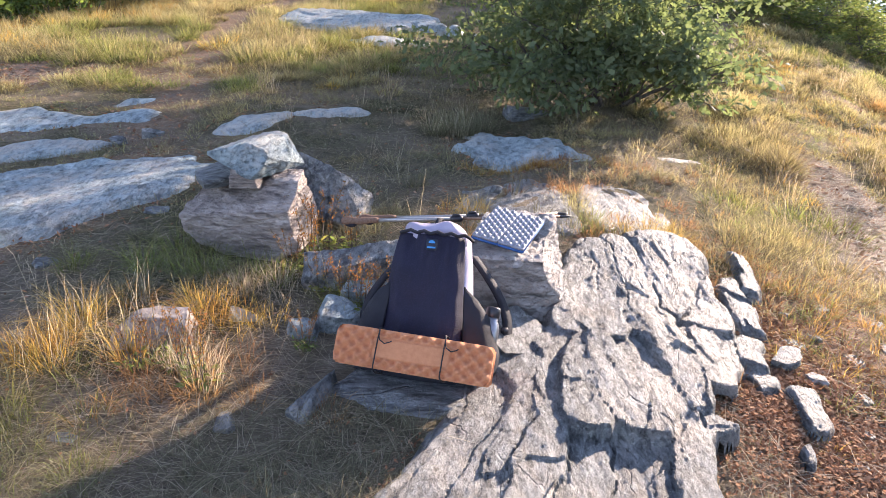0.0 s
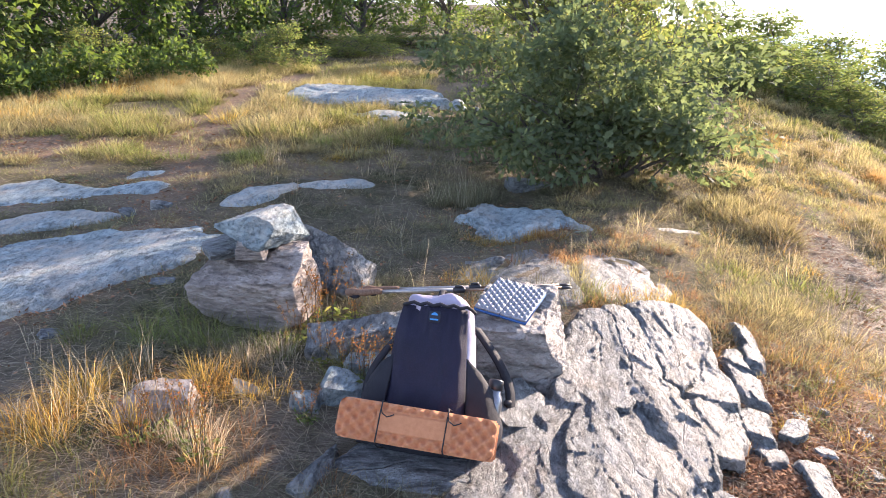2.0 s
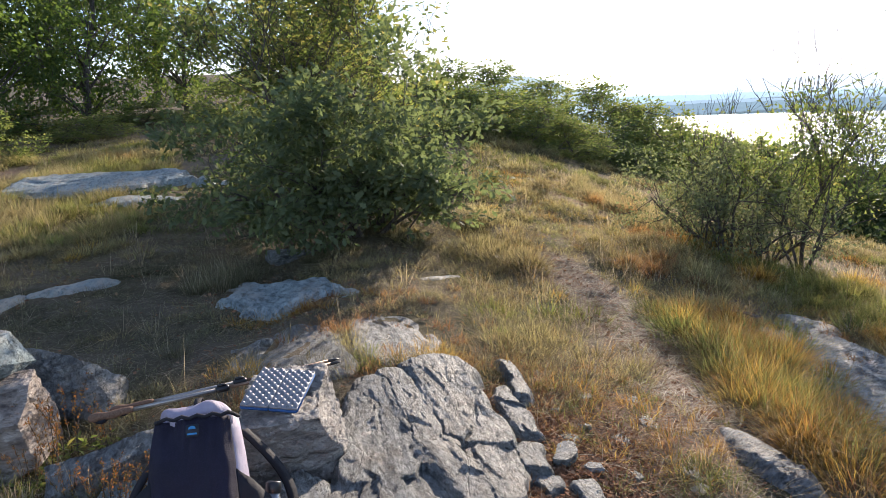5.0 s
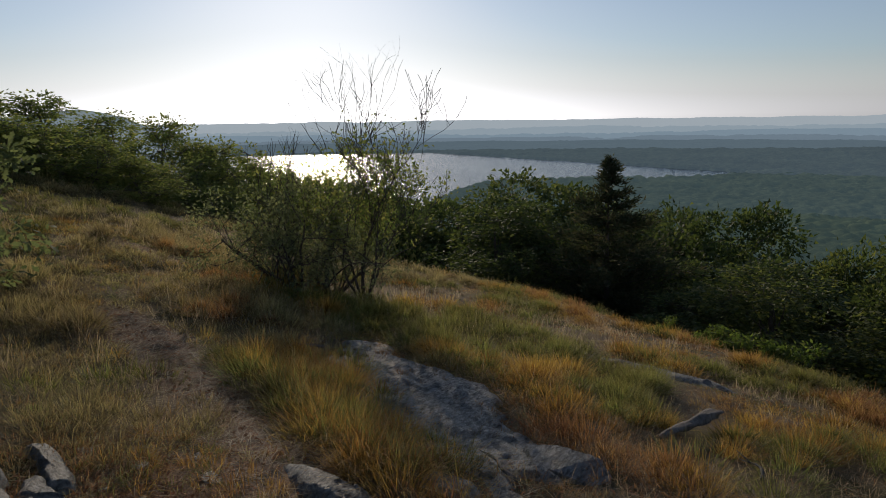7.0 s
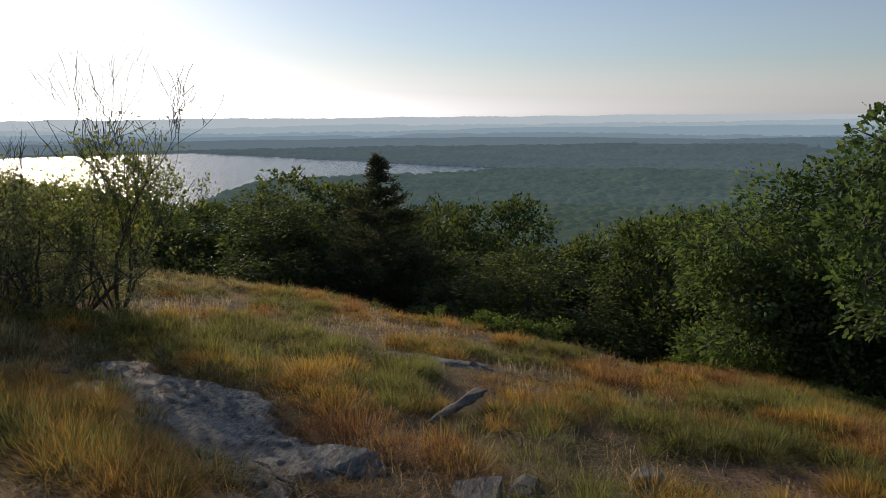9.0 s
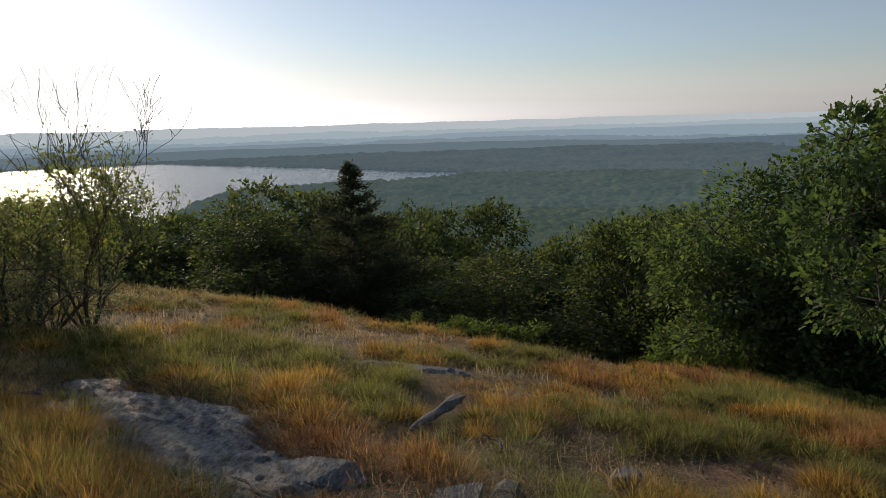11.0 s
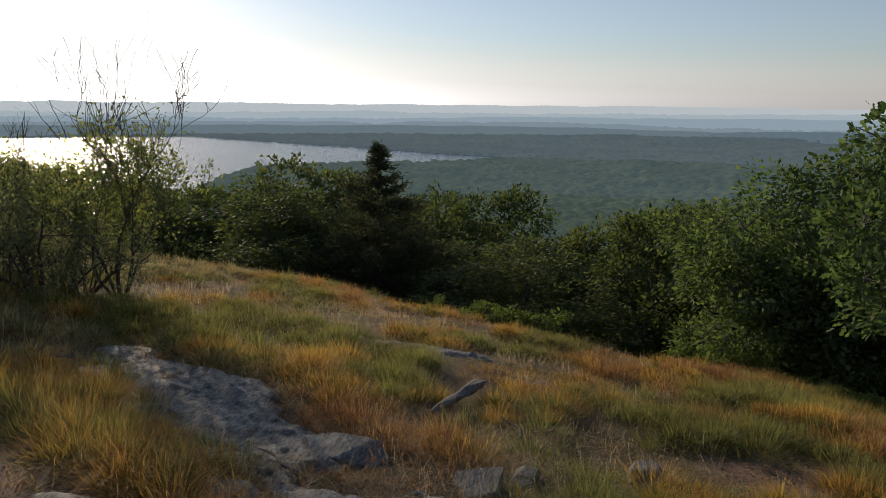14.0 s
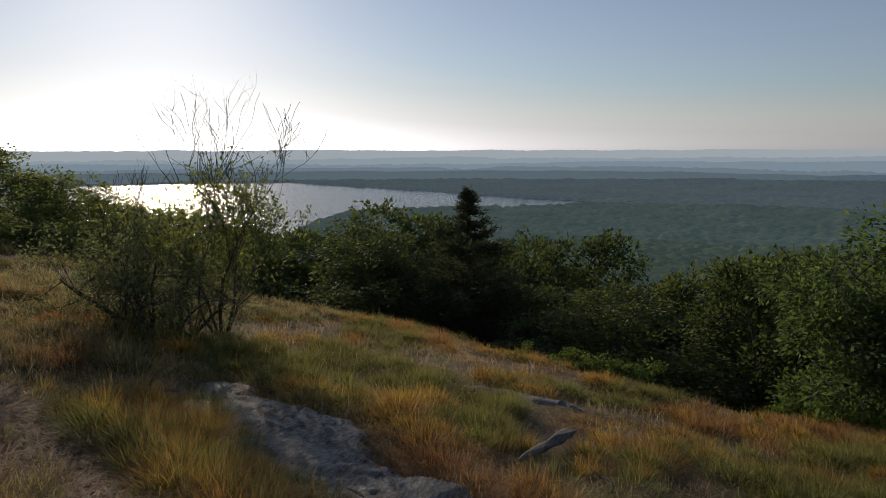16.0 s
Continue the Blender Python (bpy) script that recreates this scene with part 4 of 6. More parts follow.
weed = shrub(205, "leafy_weed", 4, 0.42, 0.26, 600, 0.065, OAK_LEAF, "low leafy green weeds along the brow of the slope", (LEAF_PLAIN, LEAF_PLAIN_F), 1.0, 0.0, 2, 0.006)
for n, (az, d, turn, s) in enumerate(((75.5, 11.0, 0, 0.8), (77.2, 10.8, 80, 0.9), (79, 10.5, 160, 1.0), (80.2, 10.6, 240, 0.9), (82, 10.4, 300, 1.1), (72.5, 11.4, 33, 0.7), (96, 10.2, 50, 1.0), (99, 10.3, 130, 1.1), (102, 10.3, 220, 1.2), (104.5, 10.0, 290, 1.2), (93, 10.2, 10, 0.9),
                                     (-37, 12.0, 60, 1.7), (-32, 12.9, 210, 1.5), (-23.5, 13.8, 150, 1.4), (-28, 13.0, 20, 1.6), (-30, 13.2, 20, 1.8), (-26, 13.6, 100, 1.6), (-21, 13.9, 190, 1.7), (-34, 12.6, 280, 1.8))):
    stand(weed, az, d, turn, s, n == 0, None, "leafy weeds")
for n in range(34):
    stand(weed, 91 + 19 * ((n * 0.618) % 1), 8.4 + 2.6 * ((n * 0.383) % 1), n * 77, 0.28 + 0.22 * ((n * 0.271) % 1), False, None, "leafy weeds")


def rusty_plant(seed):
    """Upright stalks set closely with small rust-coloured seeds and leaves, greener at the foot."""
    rng, nr = random.Random(seed), np.random.default_rng(seed)
    stalks, spots, ways, low, low_ways = [], [], [], [], []
    for k in range(6):
        a, lean, tall = rng.uniform(0, 6.28), rng.uniform(0.05, 0.35), rng.uniform(0.14, 0.26)
        line = [Vector((0.02 * math.cos(a) + lean * tall * f * f * math.cos(a), 0.02 * math.sin(a) + lean * tall * f * f * math.sin(a), tall * f - 0.01)) for f in np.linspace(0, 1, 6)]
        stalks.append([(p, 0.0018 - 0.0002 * n) for n, p in enumerate(line)])
        t = nr.uniform(0.35, 1.0, 46)
        pts = np.stack([np.interp(t, np.linspace(0, 1, 6), [p[c] for p in line]) for c in range(3)], 1)
        spots.append(pts + nr.normal(0, 0.0045, pts.shape))
        ways.append(nr.normal(0, 0.6, pts.shape) + np.array((0, 0, 0.8)))
        low.append(nr.normal(0, 0.02, (8, 3)) * np.array((1, 1, 0.4)) + np.array((0.025 * math.cos(a), 0.025 * math.sin(a), 0.03)))
        low_ways.append(nr.normal(0, 1, (8, 3)) * np.array((1, 1, 0.3)) + np.array((0, 0, 0.4)))
    ob = empty("wild_plant", Matrix(), label="small upright wild plant turning rust-red among the rocks", category="plant", group="wild plants")
    low = np.concatenate(low)
    slim = (LEAF_PLAIN * np.array((0.7, 1, 1)), LEAF_PLAIN_F)
    for line, p, w in zip(stalks, spots, ways):
        stalk = child("stalk", tube_mesh("stalk", [line], BARK, 4), ob)
        child("seed_head", leaves("seed_head", p, w, nr.uniform(0.007, 0.014, len(p)), AUTUMN_LEAF, nr, slim, 0.1, 0.5), stalk)
    child("foliage", leaves("foliage", low, np.concatenate(low_ways), nr.uniform(0.02, 0.045, len(low)), SPARSE_LEAF, nr, slim, 0.4, 0.4), ob)
    return ob


herb = rusty_plant(206)
for n, (x, y, turn, size) in enumerate(((-0.33, 2.20, 0, 1.0), (-0.40, 2.26, 70, 0.9), (-0.24, 2.24, 140, 0.8), (-0.62, 2.66, 210, 1.2), (-0.68, 2.56, 280, 0.9), (-0.86, 1.76, 40, 1.0), (-0.95, 1.80, 110, 0.9),
                                        (-0.52, 2.36, 250, 0.8), (-1.00, 1.74, 320, 0.8), (-0.12, 2.75, 30, 0.7), (-0.58, 2.78, 100, 1.3), (-0.45, 2.78, 170, 0.9), (-0.20, 2.16, 15, 1.1), (-0.78, 1.70, 200, 1.1), (-0.50, 1.95, 260, 0.7))):
    m = pose(x, y, float(ground_height(x, y)), 0, 0, turn) @ Matrix.Scale(size, 4)
    if n == 0:
        herb.matrix_world = m
    else:
        copy_thing(herb, m)

# ---- bedrock and loose stones ----
ROCKS = {"pale": ROCK_PALE, "slab": ROCK_SLAB, "grey": ROCK_GREY}


def facets(x, y, cell, seed, tilt=0.3):
    """Flaked stone: small flat cells, each at its own level and slope."""
    i, j = np.floor(x / cell).astype(np.int64), np.floor(y / cell).astype(np.int64)
    best, out = np.full(np.shape(x), 9e9), np.zeros(np.shape(x))
    for a in (-1, 0, 1):
        for b in (-1, 0, 1):
            h = [hash3(i + a, j + b, i * 0 + c, seed) for c in range(5)]
            dx, dy = x - (i + a + h[0]) * cell, y - (j + b + h[1]) * cell
            r = dx * dx + dy * dy
            out = np.where(r < best, cell * 0.5 * (h[2] - 0.5) * tilt + tilt * ((h[3] - 0.5) * dx + (h[4] - 0.5) * dy), out)
            best = np.minimum(best, r)
    return out


def slab_patch(cx, cy, rx, ry, turn, seed, height, stone, gap):
    """Bedrock that rises out of the turf: a sheet over a ragged oval, sunk below the ground at its rim."""
    a = radians(turn)
    u, v = np.arange(-rx * 1.45, rx * 1.45, gap), np.arange(-ry * 1.55 - 0.1, ry * 1.55 + 0.1, gap)
    U, V = np.meshgrid(u, v, indexing="ij")
    x, y = cx + U * math.cos(a) - V * math.sin(a), cy + U * math.sin(a) + V * math.cos(a)
    d = blob(x, y, cx, cy, rx, ry, turn, seed, slab_rag(rx))
    wu, wv = U + 0.04 * fbm(x * 4, y * 4, 0, seed + 2, 3), V + 0.03 * fbm(x * 4, y * 4, 0, seed + 4, 3)
    steps = np.round(2.5 * fbm(wu * 1.3, wv * 4.0, 0, seed + 3, 3)) / 2.5
    h = height * (0.9 + 0.35 * fbm(x * 0.8, y * 0.8, 0, seed + 1, 2)) + min(1, height * 9) * (0.038 if stone == "grey" else 0.017) * steps
    h = h + facets(wu * 0.45, wv, 0.10, seed + 5, 0.34 if stone == "grey" else 0.16) + facets(wu * 0.6, wv, 0.035, seed + 6, 0.14) + 0.004 * fbm(U * 5, V * 22, 0, seed + 5, 4, 0.65)
    crack = np.abs(fbm(wu * 0.9 + 4, wv * 2.4, 0, seed + 7, 3))
    seam = np.abs(vnoise(wu * 0.7, wv * 8, 0, seed + 8))
    h = h - min(0.024, 0.35 * height) * np.exp(-crack / 0.020) - min(0.012, 0.2 * height) * np.exp(-seam / 0.035)
    rim = np.clip(d * min(rx, ry) / 0.10, -1, 1)
    rise = np.where(rim > 0, 1 - (1 - rim) ** 2, rim * 1.2)
    z = lie(x, y) + np.where(rim > 0, (h + 0.04) * rise - 0.04, -0.04 + 0.12 * rim)
    faces = grid_faces(len(u), len(v))
    me = mesh_np("bedrock_slab", np.stack([x, y, z], -1).reshape(-1, 3), faces[np.max(d.ravel()[faces], 1) > -0.3], ROCKS[stone], None, True)
    me.set_sharp_from_angle(angle=radians(32))
    words = "pale weathered bedrock slab worn smooth beside the path" if stone != "grey" else "grey lichened bedrock slab lying flush with the turf"
    return tagged(new("bedrock_slab", me), words, "rock", "bedrock outcrops")


for k, (cx, cy, rx, ry, turn, height, stone) in enumerate(SLABS):
    slab_patch(cx, cy, rx, ry, turn, SLAB_SEED + k, height, stone, 0.017 if math.hypot(cx, cy) < 4.6 and rx < 1 else 0.024 if math.hypot(cx, cy) < 6.5 else 0.04)


def whole(label):
    """Labels on a grid with stray scraps given to a neighbour, so that each label is one patch."""
    label = label.copy()
    mark = np.arange(label.size).reshape(label.shape)
    for _ in range(400):
        old = mark.copy()
        for axis in (0, 1):
            for shift in (1, -1):
                other, tag = np.roll(mark, shift, axis), np.roll(label, shift, axis)
                mark = np.where((tag == label) & (other > mark), other, mark)
        if (mark == old).all():
            break
    ids, count = np.unique(mark, return_counts=True)
    largest = {}
    for i, n in zip(ids, count):
        k = label.ravel()[i]
        if n > largest.get(k, (0, 0))[0]:
            largest[k] = (n, i)
    keep = np.isin(mark, [i for _, i in largest.values()])
    label = np.where(keep, label, -2)
    for _ in range(60):
        for axis in (0, 1):
            for shift in (1, -1):
                label = np.where(label == -2, np.roll(label, shift, axis), label)
    return label


def outcrop():
    """The big outcrop: strata and blocks split by joints, each a piece at its own height and tilt."""
    gap = 0.0072
    u, v = np.arange(-0.45, 1.75, gap), np.arange(0.78, 3.25, gap)
    x, y = np.meshgrid(u, v, indexing="ij")
    wx = x + 0.026 * fbm(x * 3.2, y * 3.2, 0, 81, 3) + 0.011 * fbm(x * 9, y * 9, 0, 83, 3, 0.5)
    wy = y + 0.032 * fbm(x * 3.2, y * 3.2, 0, 82, 3) + 0.011 * fbm(x * 9, y * 9, 0, 84, 3, 0.5)
    owner, best, second, along, across = outcrop_blocks(wx, wy)
    lines = STRATA + BLOCKS + LOW_BLOCKS
    rng = np.random.default_rng(87)
    level = np.array([0.08 + 0.62 * (b[4] - 0.08) if b[4] > 0 else b[4] for b in lines])
    size = np.array([math.hypot(b[2] - b[0], b[3] - b[1]) for b in lines])
    up, lean = rng.uniform(-0.04, 0.02, len(lines)), rng.normal(-0.04, 0.09, len(lines))
    h = level[owner] + up[owner] * (along - 0.5) * size[owner] + np.clip(lean[owner] * across, -0.03, 0.03)
    edge = second - best
    for _ in range(2):
        h = 0.4 * h + 0.15 * (np.roll(h, 1, 0) + np.roll(h, -1, 0) + np.roll(h, 1, 1) + np.roll(h, -1, 1))
    run = along * size[owner]
    tight = np.clip(0.55 + 0.8 * vnoise(x * 3.5, y * 3.5, 0, 93), 0.1, 1)
    h = h - tight * (0.020 * np.exp(-(edge / 0.004) ** 2) + 0.006 * np.exp(-edge / 0.012))
    shift = owner * 3.7
    ledge = np.round(2.2 * fbm(run * 1.1 + shift, across * 9 + 0.25 * fbm(run * 9, across * 9, 0, 96, 2), 0, 95, 2)) / 2.2
    phase = across * 15 + shift + 0.7 * fbm(run * 1.6 + shift, across * 2.5, 0, 98, 3)
    layer = phase - np.floor(phase)
    layer = np.where(layer < 0.86, layer / 0.86, (1 - layer) / 0.14) - 0.5
    h = h + 0.0034 * layer * np.clip(0.5 + 1.1 * vnoise(run * 2.6 + shift, np.floor(phase) * 7.3, 0, 99), 0, 1)
    crack = np.abs(fbm(run * 0.9 + shift, across * 8, 0, 94, 3))
    cross = np.abs(fbm(run * 4.0 + shift + 0.6 * across, across * 1.6, 0, 97, 2))
    h = h + 0.005 * ledge - 0.0045 * np.exp(-crack / 0.018) - 0.003 * np.exp(-cross / 0.012) + 0.006 * fbm(run * 2.2 + shift, across * 4, 0, 88, 2)
    h = h + facets(run * 0.30 + shift, across, 0.07, 91, 0.10) + facets(run * 0.5 + shift, across + 0.3 * run, 0.16, 92, 0.10) + 0.0016 * fbm(run * 12 + shift, across * 45, 0, 85, 4, 0.65)
    d = np.where(level[owner] > 0, 1 - best / 0.15, -0.5)
    rim = np.clip(d / 0.35, -1, 1)
    rise = np.where(rim > 0, 1 - (1 - rim) ** 2, rim * 1.2)
    z = base_height(x, y) + np.where(rim > 0, (h + 0.06) * rise - 0.06, -0.06 + 0.10 * rim)
    ob = empty("bedrock_outcrop", pose(0, 0, 0), label="jointed pale grey bedrock outcrop split into long blocks", category="rock", group="bedrock outcrops")
    verts, faces = np.stack([x, y, z], -1).reshape(-1, 3), grid_faces(len(u), len(v))
    faces = faces[np.max(d.ravel()[faces], 1) > -0.3]
    piece = whole(np.where(d > -0.3, owner, -1)).ravel()[faces[:, 0]]
    for k in np.unique(piece[piece >= 0]):
        mine = faces[piece == k]
        ids, back_to = np.unique(mine, return_inverse=True)
        me = mesh_np("rock_block", verts[ids], back_to.reshape(-1, 4), ROCK_PALE, None, True)
        me.set_sharp_from_angle(angle=radians(34))
        child("rock_block", me, ob)


outcrop()


def stone_mesh(name, dims, seed, material, planes=13, detail=4, layers=0.0, rough=0.02, boxy=0.0, cuts=()):
    """A broken stone: a block split along flat planes, with layered and weathered faces. cuts: planes of its own (normal, offset)."""
    nr = np.random.default_rng(seed)
    bm = bmesh.new()
    bmesh.ops.create_cube(bm, size=2.0)
    n = nr.normal(0, 1, (planes, 3))
    n /= np.linalg.norm(n, axis=1)[:, None]
    tilt = np.array([(1, 0, 0), (-1, 0, 0), (0, 1, 0), (0, -1, 0), (0, 0, 1)], float) + nr.normal(0, 0.13, (5, 3))
    split = [(p, 0.93) for p in tilt] + [(p, o + boxy) for p, o in zip(n, nr.uniform(0.80, 1.20, planes))] + [(np.array(c[:3]), c[3]) for c in cuts]
    for p, o in split:
        p = p / np.linalg.norm(p)
        got = bmesh.ops.bisect_plane(bm, geom=bm.verts[:] + bm.edges[:] + bm.faces[:], plane_co=Vector(p) * o, plane_no=Vector(p), clear_outer=True)
        rim = [e for e in got["geom_cut"] if isinstance(e, bmesh.types.BMEdge)]
        if rim:
            bmesh.ops.holes_fill(bm, edges=rim, sides=0)
    half = np.array(dims) / 2
    for v in bm.verts:
        v.co = (v.co.x * half[0], v.co.y * half[1], v.co.z * half[2])
    bmesh.ops.triangulate(bm, faces=bm.faces[:])
    size = float(np.mean(half))
    longest = size * {4: 0.26, 5: 0.15, 6: 0.075}[detail]
    for _ in range(8):
        long = [e for e in bm.edges if e.calc_length() > longest]
        if not long:
            break
        bmesh.ops.subdivide_edges(bm, edges=long, cuts=1)
        bmesh.ops.triangulate(bm, faces=[f for f in bm.faces if len(f.verts) > 3])
    bm.normal_update()
    q, nrm = np.array([p.co[:] for p in bm.verts]), np.array([p.normal[:] for p in bm.verts])
    k = 1.0 / size
    chips = fbm(q[:, 0] * k * 1.6, q[:, 1] * k * 1.6, q[:, 2] * k * 2.6, seed + 7, 3)
    shift = 0.60 * rough * size * (2.2 * fbm(q[:, 0] * k * 1.7, q[:, 1] * k * 1.7, q[:, 2] * k * 2.4, seed, 3, 0.6) + 2.2 * np.round(chips * 2.5) / 2.5 + 0.9 * fbm(q[:, 0] * k * 7, q[:, 1] * k * 7, q[:, 2] * k * 12, seed + 3, 4, 0.7))
    if layers:
        bands = vnoise(q[:, 2] / layers + 0.5 * fbm(q[:, 0] * 4, q[:, 1] * 4, 0, seed + 4, 2), 0.5, 0, seed + 2)
        side = np.clip(1 - np.abs(nrm[:, 2]) * 1.1, 0, 1)
        shift = shift + 0.045 * size * (np.round(bands * 2) / 2) * side
    q = q + nrm * shift[:, None]
    for p, c in zip(bm.verts, q):
        p.co = c
    me = bpy.data.meshes.new(name)
    for f in bm.faces:
        f.smooth = True
    bm.to_mesh(me)
    bm.free()
    me.set_sharp_from_angle(angle=radians(26))
    me.materials.append(material)
    return me


def stone(name, x, y, z, dims, seed, material, turn=(0, 0, 0), label="", group="", **more):
    ob = new(name, stone_mesh(name, dims, seed, material, **more))
    ob.matrix_world = pose(x, y, z + float(settle(x, y)), *turn)
    return tagged(ob, label, "rock", group)


stone("boulder", -0.90, 2.86, 0.250, (0.54, 0.38, 0.40), 301, ROCK_WARM, (9, -7, -14), "block of layered brown gneiss with a sunlit broken end", layers=0.09, detail=6, planes=4, rough=0.035, boxy=0.25,
      cuts=((-0.72, -0.15, -0.69, 0.66), (0.55, -0.2, -0.83, 0.86)))
stone("cairn_stone", -0.89, 2.94, 0.575, (0.28, 0.40, 0.16), 302, ROCK_SLAB, (-8, 18, -24), "pale split stone balanced on the layered block", layers=0.05, detail=6, planes=4, boxy=0.1, cuts=((-0.75, -0.25, 0.65, 0.62), (0.7, 0.4, 0.6, 0.85)))
stone("cairn_stone", -1.06, 2.88, 0.480, (0.22, 0.24, 0.06), 303, ROCK_GREY, (0, -12, 20), "thin bluish slab of stone propped under the pale stone", detail=5, planes=6, boxy=0.1)
stone("cairn_stone", -0.92, 2.80, 0.505, (0.14, 0.14, 0.10), 304, ROCK_WARM, (4, 5, 8), "rust-brown broken stone wedged under the pale stone", layers=0.03, detail=5, planes=5, boxy=0.15)
stone("boulder", -0.68, 3.22, 0.30, (0.60, 0.20, 0.25), 305, ROCK_PALE, (-40, 19, -16), "bluish slab of rock leaning behind the layered block", detail=6, planes=6, rough=0.03, boxy=0.1)
stone("boulder", -0.33, 2.50, 0.165, (0.62, 0.24, 0.26), 306, ROCK_PALE, (8, -14, 12), "long low grey rock under the trekking poles", detail=5, planes=8, rough=0.03, layers=0.06)
stone("boulder", 0.265, 2.42, 0.185, (0.44, 0.42, 0.45), 307, ROCK_SEAT, (4, 2, -8), "flat-topped pale boulder that serves as a seat", detail=6, planes=4, layers=0.10, rough=0.04, boxy=0.25, cuts=((0.85, -0.12, 0.45, 0.88), (0.7, -0.65, 0.1, 1.08)))
stone("boulder", 0.50, 2.32, 0.09, (0.15, 0.42, 0.16), 312, ROCK_SEAT, (6, 12, -20), "pale split rock wedged beside the seat boulder", detail=5, planes=6)
stone("boulder", 0.24, 2.06, 0.07, (0.30, 0.26, 0.22), 308, ROCK_PALE, (10, 6, 30), "pale broken rock at the foot of the seat boulder", detail=5, planes=7)
stone("boulder", -0.15, 1.74, 0.05, (0.52, 0.30, 0.16), 309, ROCK_GREY, (0, 4, -10), "low grey rock that the rucksack stands on", detail=5, planes=8)
SMALL = ((-0.40, 2.13, 0.15, 0.22, 0.17, 0.15, "slab"), (-0.30, 2.32, 0.16, 0.30, 0.22, 0.12, "slab"), (-0.53, 2.05, 0.14, 0.14, 0.12, 0.11, "slab"), (-0.76, 2.12, 0.14, 0.15, 0.11, 0.09, "slab"), (-0.66, 1.54, 0.10, 0.08, 0.14, 0.12, "pale"),
 (0.255, 3.56, 0.27, 0.07, 0.07, 0.05, "pale"), (-2.47, 4.80, 0.20, 0.12, 0.10, 0.08, "grey"), (-2.28, 4.97, 0.20, 0.20, 0.14, 0.12, "pale"),
         (-1.59, 3.33, 0.15, 0.18, 0.12, 0.06, "grey"), (-1.80, 2.64, 0.13, 0.14, 0.1, 0.05, "grey"), 
         (1.38, 2.05, 0.00, 0.12, 0.10, 0.09, "grey"), (1.30, 2.14, 0.03, 0.10, 0.16, 0.10, "pale"),
         (-1.07, 1.42, 0.11, 0.12, 0.1, 0.1, "grey"), (3.42, 0.68, -0.49, 0.36, 0.32, 0.20, "grey"), (3.74, 0.48, -0.585, 0.28, 0.22, 0.20, "pale"),
         (4.27, -0.16, -0.70, 0.28, 0.24, 0.20, "grey"), (0.66, 6.0, 0.22, 0.5, 0.3, 0.22, "grey"), (-0.55, 2.30, 0.12, 0.16, 0.1, 0.05, "grey"), (1.75, 1.95, -0.06, 0.1, 0.12, 0.08, "pale"), (2.62, 1.62, -0.2, 0.2, 0.34, 0.10, "pale"))
CHIPS = ((1.42, 1.78), (1.50, 1.98), (1.38, 2.28), (1.52, 2.36), (1.62, 2.22), (1.46, 2.52), (1.66, 2.62), (1.58, 1.72), (1.72, 1.86), (1.82, 2.32), (1.36, 2.72), (1.56, 2.92), (1.90, 2.58), (1.30, 1.62))
SMALL = SMALL + tuple((x, y, float(ground_height(x, y)) + 0.008, 0.06 + 0.08 * ((k * 7) % 5) / 5, 0.05 + 0.09 * ((k * 3) % 7) / 7, 0.045, "pale") for k, (x, y) in enumerate(CHIPS))
for k, (x, y, z, a, b, c, kind) in enumerate(SMALL):
    stone("stone", x, y, z - 0.018, (a * 0.86, b * 0.86, c * 0.9), 320 + k, ROCKS[kind], (random.uniform(-9, 9), random.uniform(-9, 9), random.uniform(-40, 40)),
          "pale angular stone lying in the turf" if kind != "grey" else "grey lichened stone lying in the turf", "loose stones", detail=4)
stone("stone", -0.41, 1.67, 0.10, (0.07, 0.25, 0.09), 399, ROCK_PALE, (4, 0, -24), "narrow pale stone half sunk in the dry turf", "loose stones", detail=4)
stone("boulder", -1.03, 1.95, 0.09, (0.32, 0.17, 0.32), 310, ROCK_WARM, (5, -6, 12), "brownish pointed rock standing among dry grass", detail=5, layers=0.06)
stone("boulder", 3.36, 1.41, -0.40, (0.48, 0.26, 0.17), 311, ROCK_GREY, (4, 8, -60), "square-cut grey rock at the end of the bedrock strip", detail=5, planes=8)

WEATHERED = bark_material("weathered_grey_wood", (0.06, 0.055, 0.05), (0.25, 0.235, 0.22))
log_ob = empty("fallen_log", pose(4.43, 1.27, -0.575), label="short grey weathered log lying in the grass", category="log")
rings = []
for f in np.linspace(0, 1, 26):
    r = 0.016 + 0.036 * f ** 0.8 - (0.018 if f > 0.985 else 0)
    c = Vector((1.0 * f, -0.08 * f + 0.006 * math.sin(f * 7), -0.17 * f + 0.005 * math.sin(f * 11)))
    rings.append([c + Vector((0.03 * float(vnoise(t * 3, f * 2, 0, 3)), math.cos(t), 0.8 * math.sin(t))) * r * (1 + 0.55 * float(fbm(math.cos(t) * 2.2, math.sin(t) * 2.2, f * 5, 7, 4))) for t in np.linspace(0, 2 * math.pi, 17)[:-1]])
part("wood", loft(rings), WEATHERED, log_ob)
